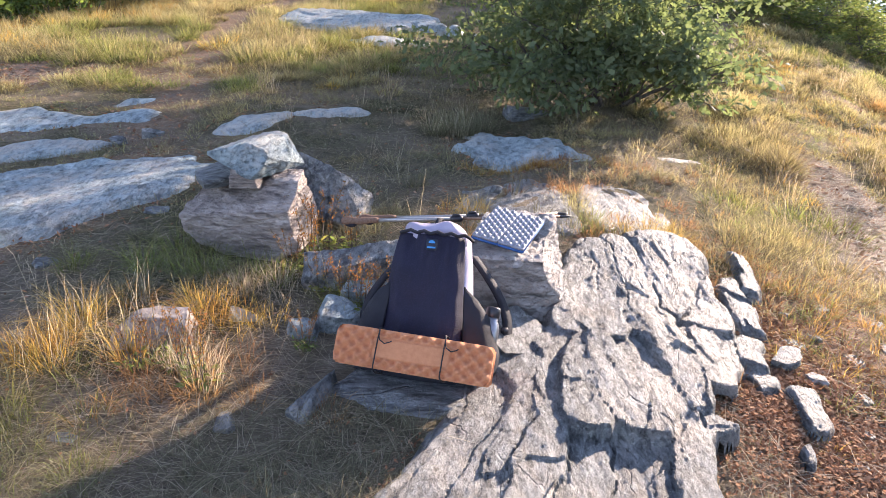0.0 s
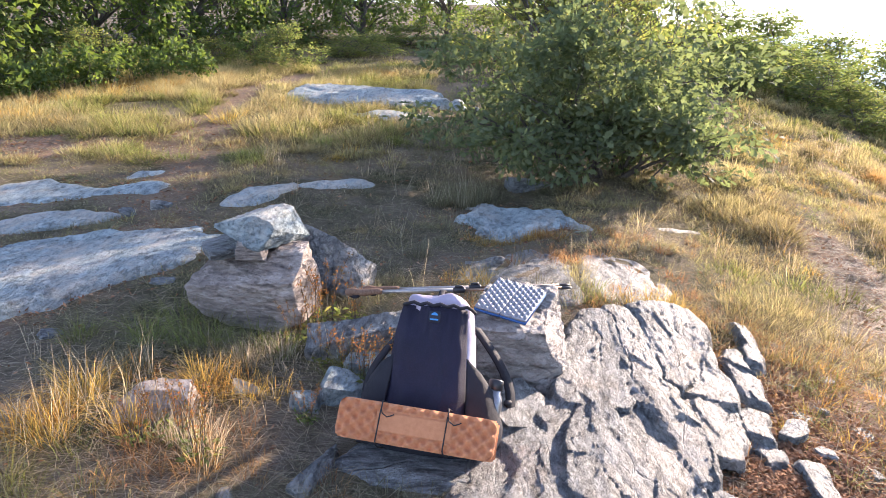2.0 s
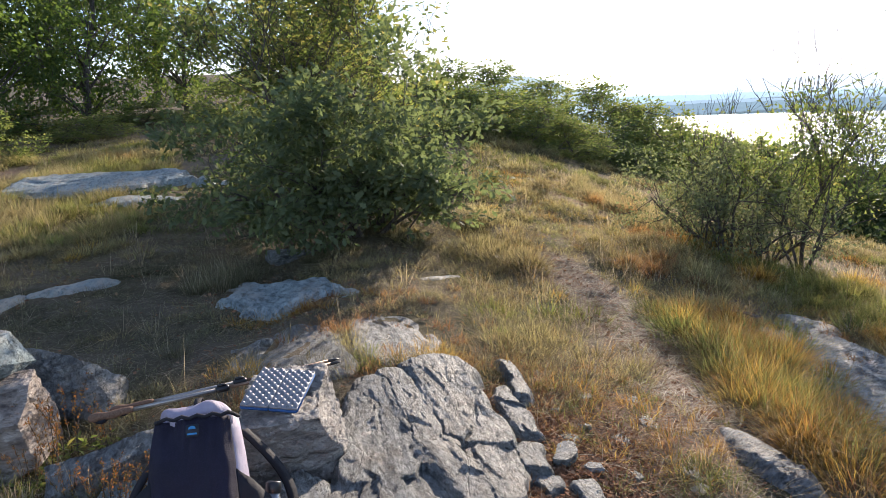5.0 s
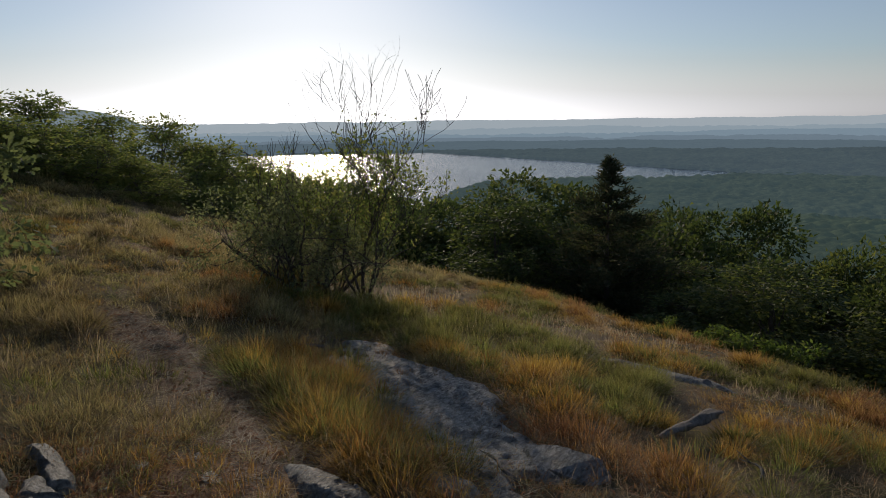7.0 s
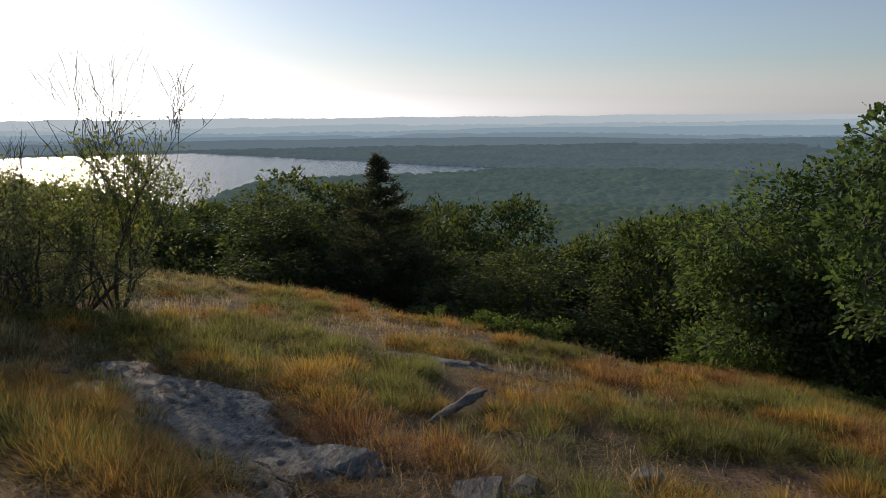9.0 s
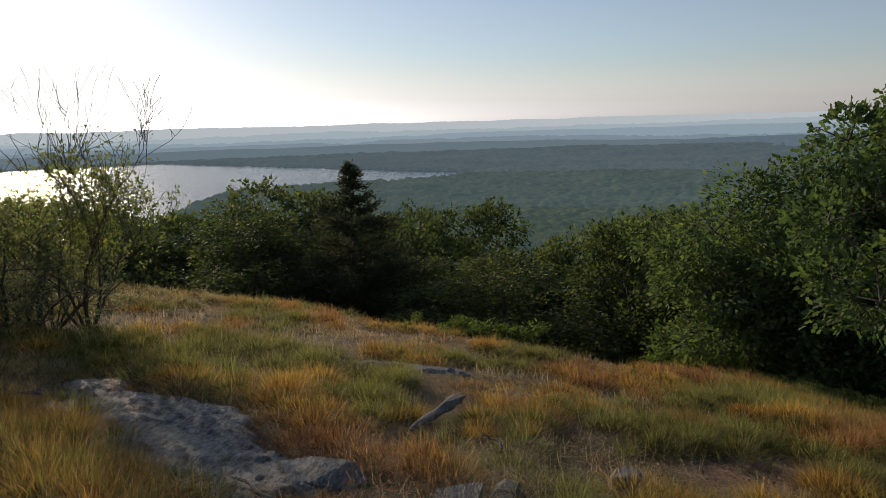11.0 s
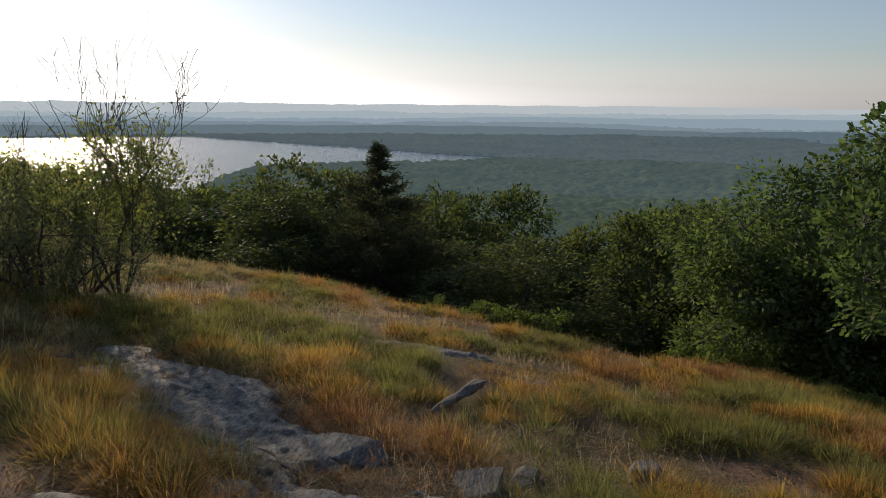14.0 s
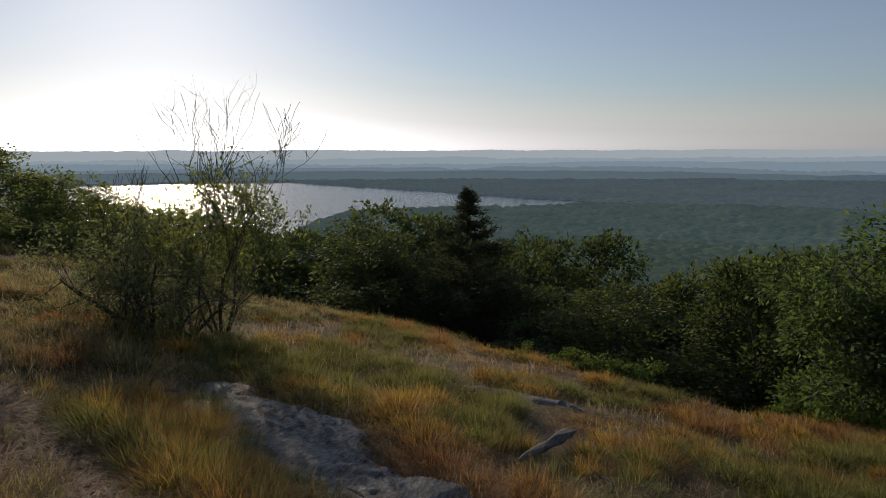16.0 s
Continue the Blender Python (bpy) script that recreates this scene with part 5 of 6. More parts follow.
for k, (x, y, turn, length) in enumerate(((3.02, 1.62, 70, 0.34), (5.9, 0.35, 10, 0.4), (3.6, 3.9, 150, 0.5), (4.6, 0.75, 40, 0.3))):
    st = empty("dead_stick", pose(x, y, float(ground_height(x, y)) + 0.05, 0, -6, turn), label="thin dead grey stick lying on the ground", category="stick", group="dead sticks")
    child("wood", tube_mesh("wood", [[(Vector((length * (f - 0.5), 0.03 * math.sin(f * 6 + k), 0.02 * math.sin(f * 5))), 0.012 * (1.1 - f)) for f in np.linspace(0, 1, 8)],
                                     [(Vector((0.02, 0, 0.01)), 0.006), (Vector((0.09, 0.06, 0.05)), 0.002)]], WEATHERED, 6), st)

# ---- the rucksack and what lies with it ----



def fabric_material(name, a, b, weave, holes=0.0, under=(0.2, 0.2, 0.2), rough=0.75, thread=0.12):
    m = Nodes(name)
    p = m.place(local=True)
    folds = m.noise(p, 7, 5, 0.6)
    col = m.ramp(folds, [(0.3, a), (0.7, b)])
    if holes:
        dots = m.voronoi(p, weave)
        col = m.mix(m.math("MULTIPLY", m.grey(dots, 0.42, 0.30), holes), col, under)
    h = m.math("ADD", m.math("MULTIPLY", folds, 1.0), m.math("MULTIPLY", m.voronoi(p, weave), thread))
    m.bump(h, 0.5, 0.02)
    return m.done(col, rough, 0, 0.3)


BLACK_MESH = fabric_material("black_mesh_fabric", (0.009, 0.008, 0.017), (0.016, 0.014, 0.030), 260, 0.6, (0.030, 0.026, 0.055), 0.75, 0.10)
BLACK_CLOTH = fabric_material("black_nylon", (0.012, 0.012, 0.016), (0.028, 0.027, 0.034), 700)
LILAC_CLOTH = fabric_material("lilac_ripstop", (0.30, 0.26, 0.33), (0.46, 0.41, 0.49), 500, rough=0.55)
ORANGE_FOAM = plain_material("orange_foam", (0.48, 0.19, 0.085), (0.58, 0.25, 0.12), 60, 0.85, 0, 0.25, 0.15, 0.004)
BLUE_FOAM = plain_material("blue_foam", (0.03, 0.09, 0.25), (0.05, 0.13, 0.33), 60, 0.8, 0, 0.3, 0.15, 0.004)
SILVER_FILM = plain_material("silver_coated_foam", (0.18, 0.19, 0.21), (0.30, 0.305, 0.315), 45, 0.5, 0.25, 0.5, 0.12, 0.004)
CORD = plain_material("black_cord", (0.01, 0.01, 0.01), (0.03, 0.03, 0.03), 300, 0.7)
PLASTIC = plain_material("black_plastic", (0.012, 0.012, 0.014), (0.022, 0.022, 0.025), 80, 0.4, 0, 0.5, 0.05, 0.002)
STEEL = plain_material("brushed_steel", (0.20, 0.20, 0.21), (0.30, 0.30, 0.31), 90, 0.32, 0.9, 0.5, 0.05, 0.002)
ALLOY = plain_material("pale_anodised_alloy", (0.28, 0.265, 0.25), (0.40, 0.38, 0.36), 90, 0.35, 0.7, 0.5, 0.05, 0.002)
BRONZE = plain_material("bronze_anodised_alloy", (0.16, 0.10, 0.07), (0.26, 0.17, 0.12), 90, 0.38, 0.6, 0.5, 0.05, 0.002)
CORK = plain_material("worn_cork", (0.12, 0.07, 0.045), (0.25, 0.155, 0.105), 160, 0.85, 0, 0.2, 0.4, 0.003)
BADGE = plain_material("blue_badge", (0.04, 0.20, 0.42), (0.06, 0.27, 0.52), 80, 0.6)
BADGE_DARK = plain_material("dark_badge_field", (0.015, 0.02, 0.03), (0.025, 0.03, 0.045), 80, 0.6)


def rounded(cx, cy, hx, hy, z, n=40, power=3.2, wobble=0.0, seed=0):
    """A ring with rounded corners in the plane z, gently uneven."""
    out = []
    for i in range(n):
        t = 2 * math.pi * i / n
        c, s = math.cos(t), math.sin(t)
        k = 1 + wobble * float(vnoise(c * 2 + seed, s * 2, z * 14, seed))
        out.append((cx + hx * k * math.copysign(abs(c) ** (2 / power), c), cy + hy * k * math.copysign(abs(s) ** (2 / power), s), z))
    return out


def block(x0, x1, y0, y1, z0, z1, bevel=0.004):
    bm = bmesh.new()
    bmesh.ops.create_cube(bm, size=1.0)
    for v in bm.verts:
        v.co = ((x0 + x1) / 2 + v.co.x * (x1 - x0), (y0 + y1) / 2 + v.co.y * (y1 - y0), (z0 + z1) / 2 + v.co.z * (z1 - z0))
    bmesh.ops.bevel(bm, geom=bm.edges[:], offset=bevel, segments=2, affect="EDGES")
    return bm


def tube(points, radius, sides=7):
    """A round cord or rod through points; radius is a number or one for each point."""
    rings = []
    for i, p in enumerate(points):
        r = radius if isinstance(radius, (int, float)) else radius[i]
        d = Vector(points[min(i + 1, len(points) - 1)]) - Vector(points[max(i - 1, 0)])
        q = d.to_track_quat("Z", "X")
        rings.append([Vector(p) + q @ Vector((r * math.cos(2 * math.pi * s / sides), r * math.sin(2 * math.pi * s / sides), 0)) for s in range(sides)])
    return loft(rings)


def ribbon(points, sides_to, width, thick):
    """A flat strap through points, its width along sides_to."""
    w, rings = Vector(sides_to).normalized(), []
    for i, p in enumerate(points):
        d = (Vector(points[min(i + 1, len(points) - 1)]) - Vector(points[max(i - 1, 0)])).normalized()
        n = d.cross(w).normalized()
        p = Vector(p)
        rings.append([p + w * width / 2 + n * thick / 2, p - w * width / 2 + n * thick / 2, p - w * width / 2 - n * thick / 2, p + w * width / 2 - n * thick / 2])
    return loft(rings)


def egg_crate(hx, hz, y_face, thick, nx, nz, amp, flat=None, corner=0.03, per=6):
    """A foam sheet whose face (towards -y) stands in rows of knobs; flat: a plain panel left in it."""
    bm = bmesh.new()
    nu, nv = nx * per + 1, nz * per + 1
    grid = {}
    for i in range(nu):
        for j in range(nv):
            u, v = -hx + 2 * hx * i / (nu - 1), -hz + 2 * hz * j / (nv - 1)
            k = math.sin(math.pi * nx * (u + hx) / (2 * hx)) * math.sin(math.pi * nz * (v + hz) / (2 * hz))
            h = amp * k
            if flat and flat[0] < u < flat[1] and flat[2] < v < flat[3]:
                edge = min(u - flat[0], flat[1] - u, v - flat[2], flat[3] - v)
                h = amp * (0.25 if edge > 0.004 else -0.2)
            cu, cv = max(0, abs(u) - (hx - corner)), max(0, abs(v) - (hz - corner))
            if cu > 0 and cv > 0 and math.hypot(cu, cv) > corner:
                f = corner / math.hypot(cu, cv)
                u, v = math.copysign(hx - corner + cu * f, u), math.copysign(hz - corner + cv * f, v)
            rim = min(1.0, min(hx - abs(u), hz - abs(v)) / 0.008)
            grid[i, j, 0] = bm.verts.new((u, y_face - h * rim + 0.003 * (1 - rim), v))
            grid[i, j, 1] = bm.verts.new((u, y_face + thick, v))
    for i in range(nu - 1):
        for j in range(nv - 1):
            bm.faces.new((grid[i, j, 0], grid[i + 1, j, 0], grid[i + 1, j + 1, 0], grid[i, j + 1, 0]))
            bm.faces.new((grid[i, j, 1], grid[i, j + 1, 1], grid[i + 1, j + 1, 1], grid[i + 1, j, 1]))
    for i in range(nu - 1):
        for j, s in ((0, 1), (nv - 1, -1)):
            bm.faces.new((grid[i, j, 0], grid[i, j, 1], grid[i + 1, j, 1], grid[i + 1, j, 0]))
    for j in range(nv - 1):
        for i in (0, nu - 1):
            bm.faces.new((grid[i, j, 0], grid[i, j + 1, 0], grid[i, j + 1, 1], grid[i, j, 1]))
    return bm


def rucksack():
    ob = empty("rucksack", pose(-0.105, 1.725, 0.107, -34, 0, -9.6), label="black mesh-fronted lilac rucksack leaning back on the rocks", category="backpack")
    # x across, y into the pack from its front, z up along the front
    def half_width(z):
        return 0.158 - 0.040 * max(0, (z - 0.15) / 0.42)
    body = loft([rounded(0, 0.095, half_width(z) * s, 0.085 * s, z, 44, 3.4, 0.03, 5) for z, s in ((0.045, 0.82), (0.06, 0.95), (0.10, 1.0), (0.16, 1.0), (0.25, 1.0), (0.34, 1.0), (0.43, 0.98), (0.49, 0.96), (0.535, 0.93))])
    part("body", body, LILAC_CLOTH, ob, "pale lilac ripstop body")
    part("base_panel", loft([rounded(0, 0.095, half_width(z) * k, 0.085 * k, z, 44, 3.4, 0.03, 5) for z, k in ((0.036, 0.70), (0.040, 0.86), (0.060, 0.99), (0.100, 1.03), (0.150, 1.03))], caps=True), BLACK_CLOTH, ob, "black nylon base panel")
    rings = []
    for k in range(9):
        z = 0.515 + 0.065 * math.sin(k / 8 * math.pi / 2)
        s = (1.0, 0.99, 0.97, 0.93, 0.86, 0.76, 0.6, 0.35, 0.1)[k]
        rings.append([(x, y, zz + 0.014 * math.sin(x * 42) * s) for x, y, zz in rounded(0, 0.075, 0.116 * s, 0.075 * s, z, 44, 2.6, 0.16, 8)])
    part("roll_top", loft(rings), LILAC_CLOTH, ob, "crumpled lilac rolled top")
    over = [(0.0, -0.005 + 0.16 * f, 0.50 + 0.10 * math.sin(f * math.pi)) for f in np.linspace(0, 1, 12)]
    part("top_strap", ribbon(over, (1, 0, 0), 0.02, 0.004), BLACK_CLOTH, ob, "black webbing strap over the rolled top")
    # front pocket: a thin shell hung over the front
    rows = []
    for z in np.linspace(0.055, 0.525, 30):
        w = half_width(z) - 0.010
        row = []
        for t in np.linspace(-1, 1, 49):
            x = w * t - 0.010
            bulge = 0.030 * (1 - t * t) * math.sin(max(0.0, min(1, (z + 0.12) / 0.66)) * math.pi) + 0.016 * float(fbm(x * 15, z * 5, 0, 11, 3)) + 0.007 * (1 - t * t) * float(vnoise(x * 26 + z * 5, z * 11, 0, 12))
            bulge += 0.0035 * max(0.0, (z - 0.36) / 0.165) * math.sin(x * 190 + 3 * float(vnoise(x * 20, z * 6, 0, 13)))
            row.append((x, 0.006 - bulge + 0.014 * max(0, abs(t) - 0.86) / 0.14, z))
        rows.append(row)
    back_rows = [[(x * 0.985, y + 0.006, z) for x, y, z in r][::-1] for r in rows]
    part("front_pocket", loft([a + b for a, b in zip(rows, back_rows)]), BLACK_MESH, ob, "black stretch mesh front pocket")
    hem = [(half_width(0.525) * 1.03 * t, -0.006 - 0.012 * (1 - t * t) + 0.05 * max(0, abs(t) - 0.86) / 0.14, 0.528 + 0.004 * math.sin(t * 17)) for t in np.linspace(-1, 1, 23)]
    part("pocket_hem", tube(hem, 0.006), BLACK_CLOTH, ob, "gathered black elastic hem")
    for side in (-1, 1):
        # side pocket: flares from the foot, its lip runs slanting up to the front
        rows = []
        for f in np.linspace(0, 1, 9):
            row = []
            for t in np.linspace(0, 1, 13):
                a = t * math.pi * 0.62
                top = 0.36 - 0.16 * t
                z = 0.055 + (top - 0.055) * f
                out = 0.098 * math.sin(min(1, t * 1.25) * math.pi / 2) * (0.55 + 0.45 * math.sin((0.2 + 0.6 * f) * math.pi))
                x = half_width(z) * (1 - 0.10 * (1 - t)) + out
                row.append((side * x, 0.002 + 0.165 * t ** 1.7 - 0.004 * math.sin(a), z + 0.004 * math.sin(t * 20 + f * 3)))
            rows.append(row)
        inner = [[(x - side * 0.005, y + 0.002, z) for x, y, z in r][::-1] for r in rows]
        part("side_pocket", loft([a + b for a, b in zip(rows, inner)]), BLACK_CLOTH, ob, "black nylon side pocket")
        strap = [(side * (0.115 + 0.150 * math.sin(f * 2.75)), 0.19 + 0.045 * math.sin(f * 3.0), 0.50 - 0.45 * f) for f in np.linspace(0, 1, 16)]
        pad = part("shoulder_strap", ribbon(strap, (0.6 * side, 0.55, 0.1), 0.036, 0.011), BLACK_CLOTH, ob, "padded black shoulder strap")
        part("strap_buckle", block(side * 0.255 - 0.013, side * 0.255 + 0.013, 0.215, 0.242, 0.24, 0.262, 0.003), PLASTIC, pad)
    tail = [(0.155 + 0.10 * f, 0.10 - 0.06 * f, 0.030 - 0.02 * f) for f in np.linspace(0, 1, 6)]
    part("hip_belt", ribbon(tail, (0, 0.2, 1), 0.028, 0.004), BLACK_CLOTH, ob, "black webbing hip belt end")
    # badge
    badge = part("badge", block(-0.019, 0.019, -0.0335, -0.0285, 0.466, 0.504, 0.002), BADGE_DARK, ob, "small dark badge with a blue mark")
    bm = bmesh.new()
    ring = [bm.verts.new((0.011 * math.cos(t), -0.0345, 0.489 + 0.010 * math.sin(t))) for t in np.linspace(0, math.pi, 12)]
    bm.faces.new(ring)
    bm.faces.new([bm.verts.new((x, -0.0345, z)) for x, z in ((-0.014, 0.472), (0.014, 0.472), (0.014, 0.4775), (-0.014, 0.4775))])
    part("mark", bm, BADGE, badge, "blue mark above a bar", False)
    # folded foam mat strapped across the foot
    mat = part("foam_mat", egg_crate(0.250, 0.062, -0.118, 0.016, 22, 6, 0.014, (-0.128, 0.118, -0.030, 0.036)), ORANGE_FOAM, ob, "orange egg-crate foam mat folded and strapped across the foot")
    for k in range(5):
        y = -0.100 + 0.0175 * k
        wide, tall = 0.250 - 0.004 * (k % 2), 0.061 - 0.002 * (k % 3)
        part("mat_fold", block(-wide, wide, y, y + 0.0155, -tall, tall, 0.006), ORANGE_FOAM, mat)
    mat.matrix_basis = pose(0, 0, 0.118, 0, 2.0, 0)
    for x in (-0.112, 0.098):
        loop = [(x + 0.003 * math.sin(3 * t), -0.062 - 0.070 * math.copysign(abs(math.cos(t)) ** 0.4, math.cos(t)), 0.118 + 0.071 * math.copysign(abs(math.sin(t)) ** 0.4, math.sin(t))) for t in np.linspace(0, 2 * math.pi, 33)]
        part("strap_cord", tube(loop, 0.0024, 6), CORD, ob)
        free = [(x + 0.002, -0.128, 0.165), (x + 0.008, -0.134, 0.150), (x + 0.024, -0.134, 0.140), (x + 0.040, -0.133, 0.146), (x + 0.046, -0.133, 0.150)]
        part("cord_end", tube(free, 0.0019, 6), CORD, ob)
    return ob


rucksack()


def bottle():
    ob = empty("water_bottle", pose(-0.105, 1.725, 0.107, -34, 0, -9.6) @ pose(0.200, 0.098, 0.085, 4, 5, 0), label="steel water bottle with a black cap in the side pocket", category="bottle")
    part("flask", loft([rounded(0, 0, r, r, z, 24, 2) for r, z in ((0.028, 0), (0.032, 0.006), (0.032, 0.155), (0.028, 0.175), (0.021, 0.186), (0.021, 0.20))]), STEEL, ob, "steel flask")
    part("cap", loft([rounded(0, 0, r, r, z, 24, 2) for r, z in ((0.022, 0.196), (0.0245, 0.198), (0.0245, 0.226), (0.022, 0.230), (0.012, 0.232))]), PLASTIC, ob, "black screw cap")


bottle()


def seat_pad():
    ob = empty("seat_pad", pose(0.232, 2.395, 0.437, 94 - 180 + 3, 3, -23), label="silver and blue egg-crate seat pad lying on the boulder", category="seat pad")
    for k in range(2):
        hx = 0.105
        face = part("panel", egg_crate(0.052, 0.132, -0.010, 0.010, 6, 15, 0.0075, None, 0.006), SILVER_FILM, ob, "silver knobbed face")
        face.matrix_basis = pose(-0.053 + 0.106 * k, 0, 0)
        part("underside", block(-0.106 + 0.106 * k, 0.0 + 0.106 * k, 0.0, 0.014, -0.133, 0.133, 0.004), BLUE_FOAM, ob, "blue foam underside")
    ob.matrix_world = pose(0.228, 2.395, 0.428, -83, 6, -23)
    return ob


seat_pad()


def trekking_pole(a, b, label):
    """A collapsible pole that lies from grip a to tip b."""
    a, b = Vector(a), Vector(b)
    d = b - a
    n = d.length
    ob = empty("trekking_pole", Matrix.Translation(a) @ d.to_track_quat("X", "Z").to_matrix().to_4x4(), label=label, category="trekking pole", group="trekking poles")
    part("grip", tube([(x, 0, 0.002 * math.sin(x * 60)) for x in np.linspace(0, 0.16, 12)], [0.012, 0.017, 0.018, 0.016, 0.014, 0.015, 0.016, 0.015, 0.0135, 0.013, 0.013, 0.011], 12), CORK, ob, "worn brown cork grip")
    part("upper_shaft", tube([(0.15, 0, 0), (0.50, 0, 0)], 0.0085, 12), ALLOY, ob, "pale alloy upper shaft")
    clamp = part("clamp", tube([(0.47, 0, 0), (0.478, 0, 0), (0.515, 0, 0), (0.522, 0, 0)], [0.010, 0.014, 0.014, 0.009], 12), PLASTIC, ob, "black plastic clamp")
    part("lever", block(0.478, 0.512, -0.006, 0.006, 0.012, 0.021, 0.002), PLASTIC, clamp)
    part("lower_shaft", tube([(0.51, 0, 0), (n - 0.04, 0, 0)], 0.0068, 12), BRONZE, ob, "bronze lower shaft")
    part("tip", tube([(n - 0.045, 0, 0), (n - 0.02, 0, 0), (n, 0, 0)], [0.0075, 0.006, 0.0025], 10), PLASTIC, ob, "black tip")
    loop = [(0.01 + 0.05 * math.sin(t), 0.028 * math.sin(2 * t) + 0.01, -0.016) for t in np.linspace(0, math.pi, 12)]
    part("wrist_loop", ribbon(loop, (0, 0, 1), 0.014, 0.002), BLACK_CLOTH, ob, "black wrist loop")


trekking_pole((-0.47, 2.635, 0.342), (0.50, 2.585, 0.418), "cork-gripped trekking pole lying across the rocks")
trekking_pole((-0.40, 2.69, 0.335), (0.50, 2.645, 0.408), "trekking pole lying beside its twin on the rocks")

# ---- grasses ----
def blades(name, roots, ways, lengths, widths, tones, material, label, flop=0.5, seed=1):
    """Single bent blades of grass, with a bend near the viewpoint, one triangle each farther off."""
    nr = np.random.default_rng(seed)
    n = len(roots)
    out = ways * np.array((1, 1, 0))
    out = out + nr.normal(0, 0.25, (n, 3)) * np.array((1, 1, 0))
    side = np.cross(out, (0, 0, 1.0))
    ang = nr.uniform(-0.9, 0.9, n)
    side = side / (np.linalg.norm(side, axis=1)[:, None] + 1e-6) * np.cos(ang)[:, None] + out / (np.linalg.norm(out, axis=1)[:, None] + 1e-6) * np.sin(ang)[:, None]
    L = lengths[:, None]
    bend = (flop * nr.uniform(0.4, 1.5, n))[:, None]

    def at(t):
        return roots + ways * L * t + out * L * bend * t * t - np.array((0, 0, 0.45)) * L * bend * t * t
    w = widths[:, None]
    mid, tip = at(0.55), at(1.0)
    v = np.stack([roots - side * w * 0.5, roots + side * w * 0.5, mid - side * w * 0.42, mid + side * w * 0.42, tip], 1)
    near = np.hypot(roots[:, 0], roots[:, 1]) < 3.4
    a, b = int(near.sum()), int((~near).sum())
    f = np.array([(0, 1, 3), (0, 3, 2), (2, 3, 4)])[None] + (np.arange(a) * 5)[:, None, None]
    far = np.stack([roots - side * w * 0.7, roots + side * w * 0.7, at(0.9)], 1)[~near]
    verts = np.concatenate([v[near].reshape(-1, 3), far.reshape(-1, 3)])
    faces = np.concatenate([f.reshape(-1, 3), 5 * a + np.arange(3 * b).reshape(-1, 3)])
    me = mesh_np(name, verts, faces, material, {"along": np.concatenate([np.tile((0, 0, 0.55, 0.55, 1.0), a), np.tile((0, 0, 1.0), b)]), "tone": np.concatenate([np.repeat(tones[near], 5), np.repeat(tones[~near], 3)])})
    return tagged(new(name, me), label, "grass", kind="stuff")


KINDS = {"green": (GRASS_GREEN, "green tussock grass on the summit turf"), "gold": (GRASS_GOLD, "golden dry tussock grass on the slope"), "pale": (GRASS_PALE, "pale straw-gold grass on the open turf"), "rust": (GRASS_RUST, "rust-coloured dry grass on the slope"),
         "straw": (GRASS_STRAW, "bleached straw and seed stalks"), "grey": (GRASS_GREY, "grey-green fine grass in the shade")}
pile = {k: [] for k in KINDS}


def keep_off(x, y):
    """Where no tussock grows: bedrock, the gear, the boulders, the viewpoint."""
    off = slab_cover(x, y) > 0.07
    for cx, cy, rx, ry in ((-0.10, 1.82, 0.34, 0.26), (0.25, 2.40, 0.26, 0.30), (-0.88, 2.87, 0.27, 0.20), (-0.33, 2.52, 0.28, 0.12), (0.0, -0.2, 1.1, 1.1), (3.33, 1.42, 0.2, 0.2), (-0.58, 3.18, 0.2, 0.14), (4.9, 1.23, 0.62, 0.24)):
        off = off | (((x - cx) / rx) ** 2 + ((y - cy) / ry) ** 2 < 1)
    return off


def sow(nr, x, y, kind, per, tall, radius, lean=1.0, wide=1.0, spread_up=1.0, dome=0.0):
    """Tussocks at x, y: each a spray of blades."""
    n = len(x)
    if n == 0:
        return
    count = np.maximum(3, (1.35 * per * nr.uniform(0.5, 1.5, n) * np.clip(1 + (np.hypot(x, y) - 3.6) / 1.1, 1, 2.3)).astype(int))
    k = np.repeat(np.arange(n), count)
    m = len(k)
    d = np.hypot(x[k], y[k])
    a = nr.uniform(0, 2 * np.pi, m)
    r = np.sqrt(nr.uniform(0, 1, m)) * np.broadcast_to(radius, n)[k]
    px, py = x[k] + r * np.cos(a), y[k] + r * np.sin(a)
    lift = nr.uniform(0.2, 1.0, m) * lean * (0.3 + 0.7 * r / np.broadcast_to(radius, n)[k])
    ways = np.stack([np.cos(a) * lift, np.sin(a) * lift, np.full(m, spread_up)], 1)
    ways /= np.linalg.norm(ways, axis=1)[:, None]
    length = np.broadcast_to(tall, n)[k] * nr.uniform(0.30, 1.12, m)
    width = (0.0006 + 0.00046 * d) * wide * nr.uniform(0.7, 1.4, m)
    tone = np.clip(nr.uniform(0.2, 0.8, n)[k] + nr.normal(0, 0.16, m), 0, 1)
    pile[kind].append((np.stack([px, py, ground_height(px, py) - 0.01 + dome * (1 - (r / np.broadcast_to(radius, n)[k]) ** 2)], 1), ways, length, width, tone))


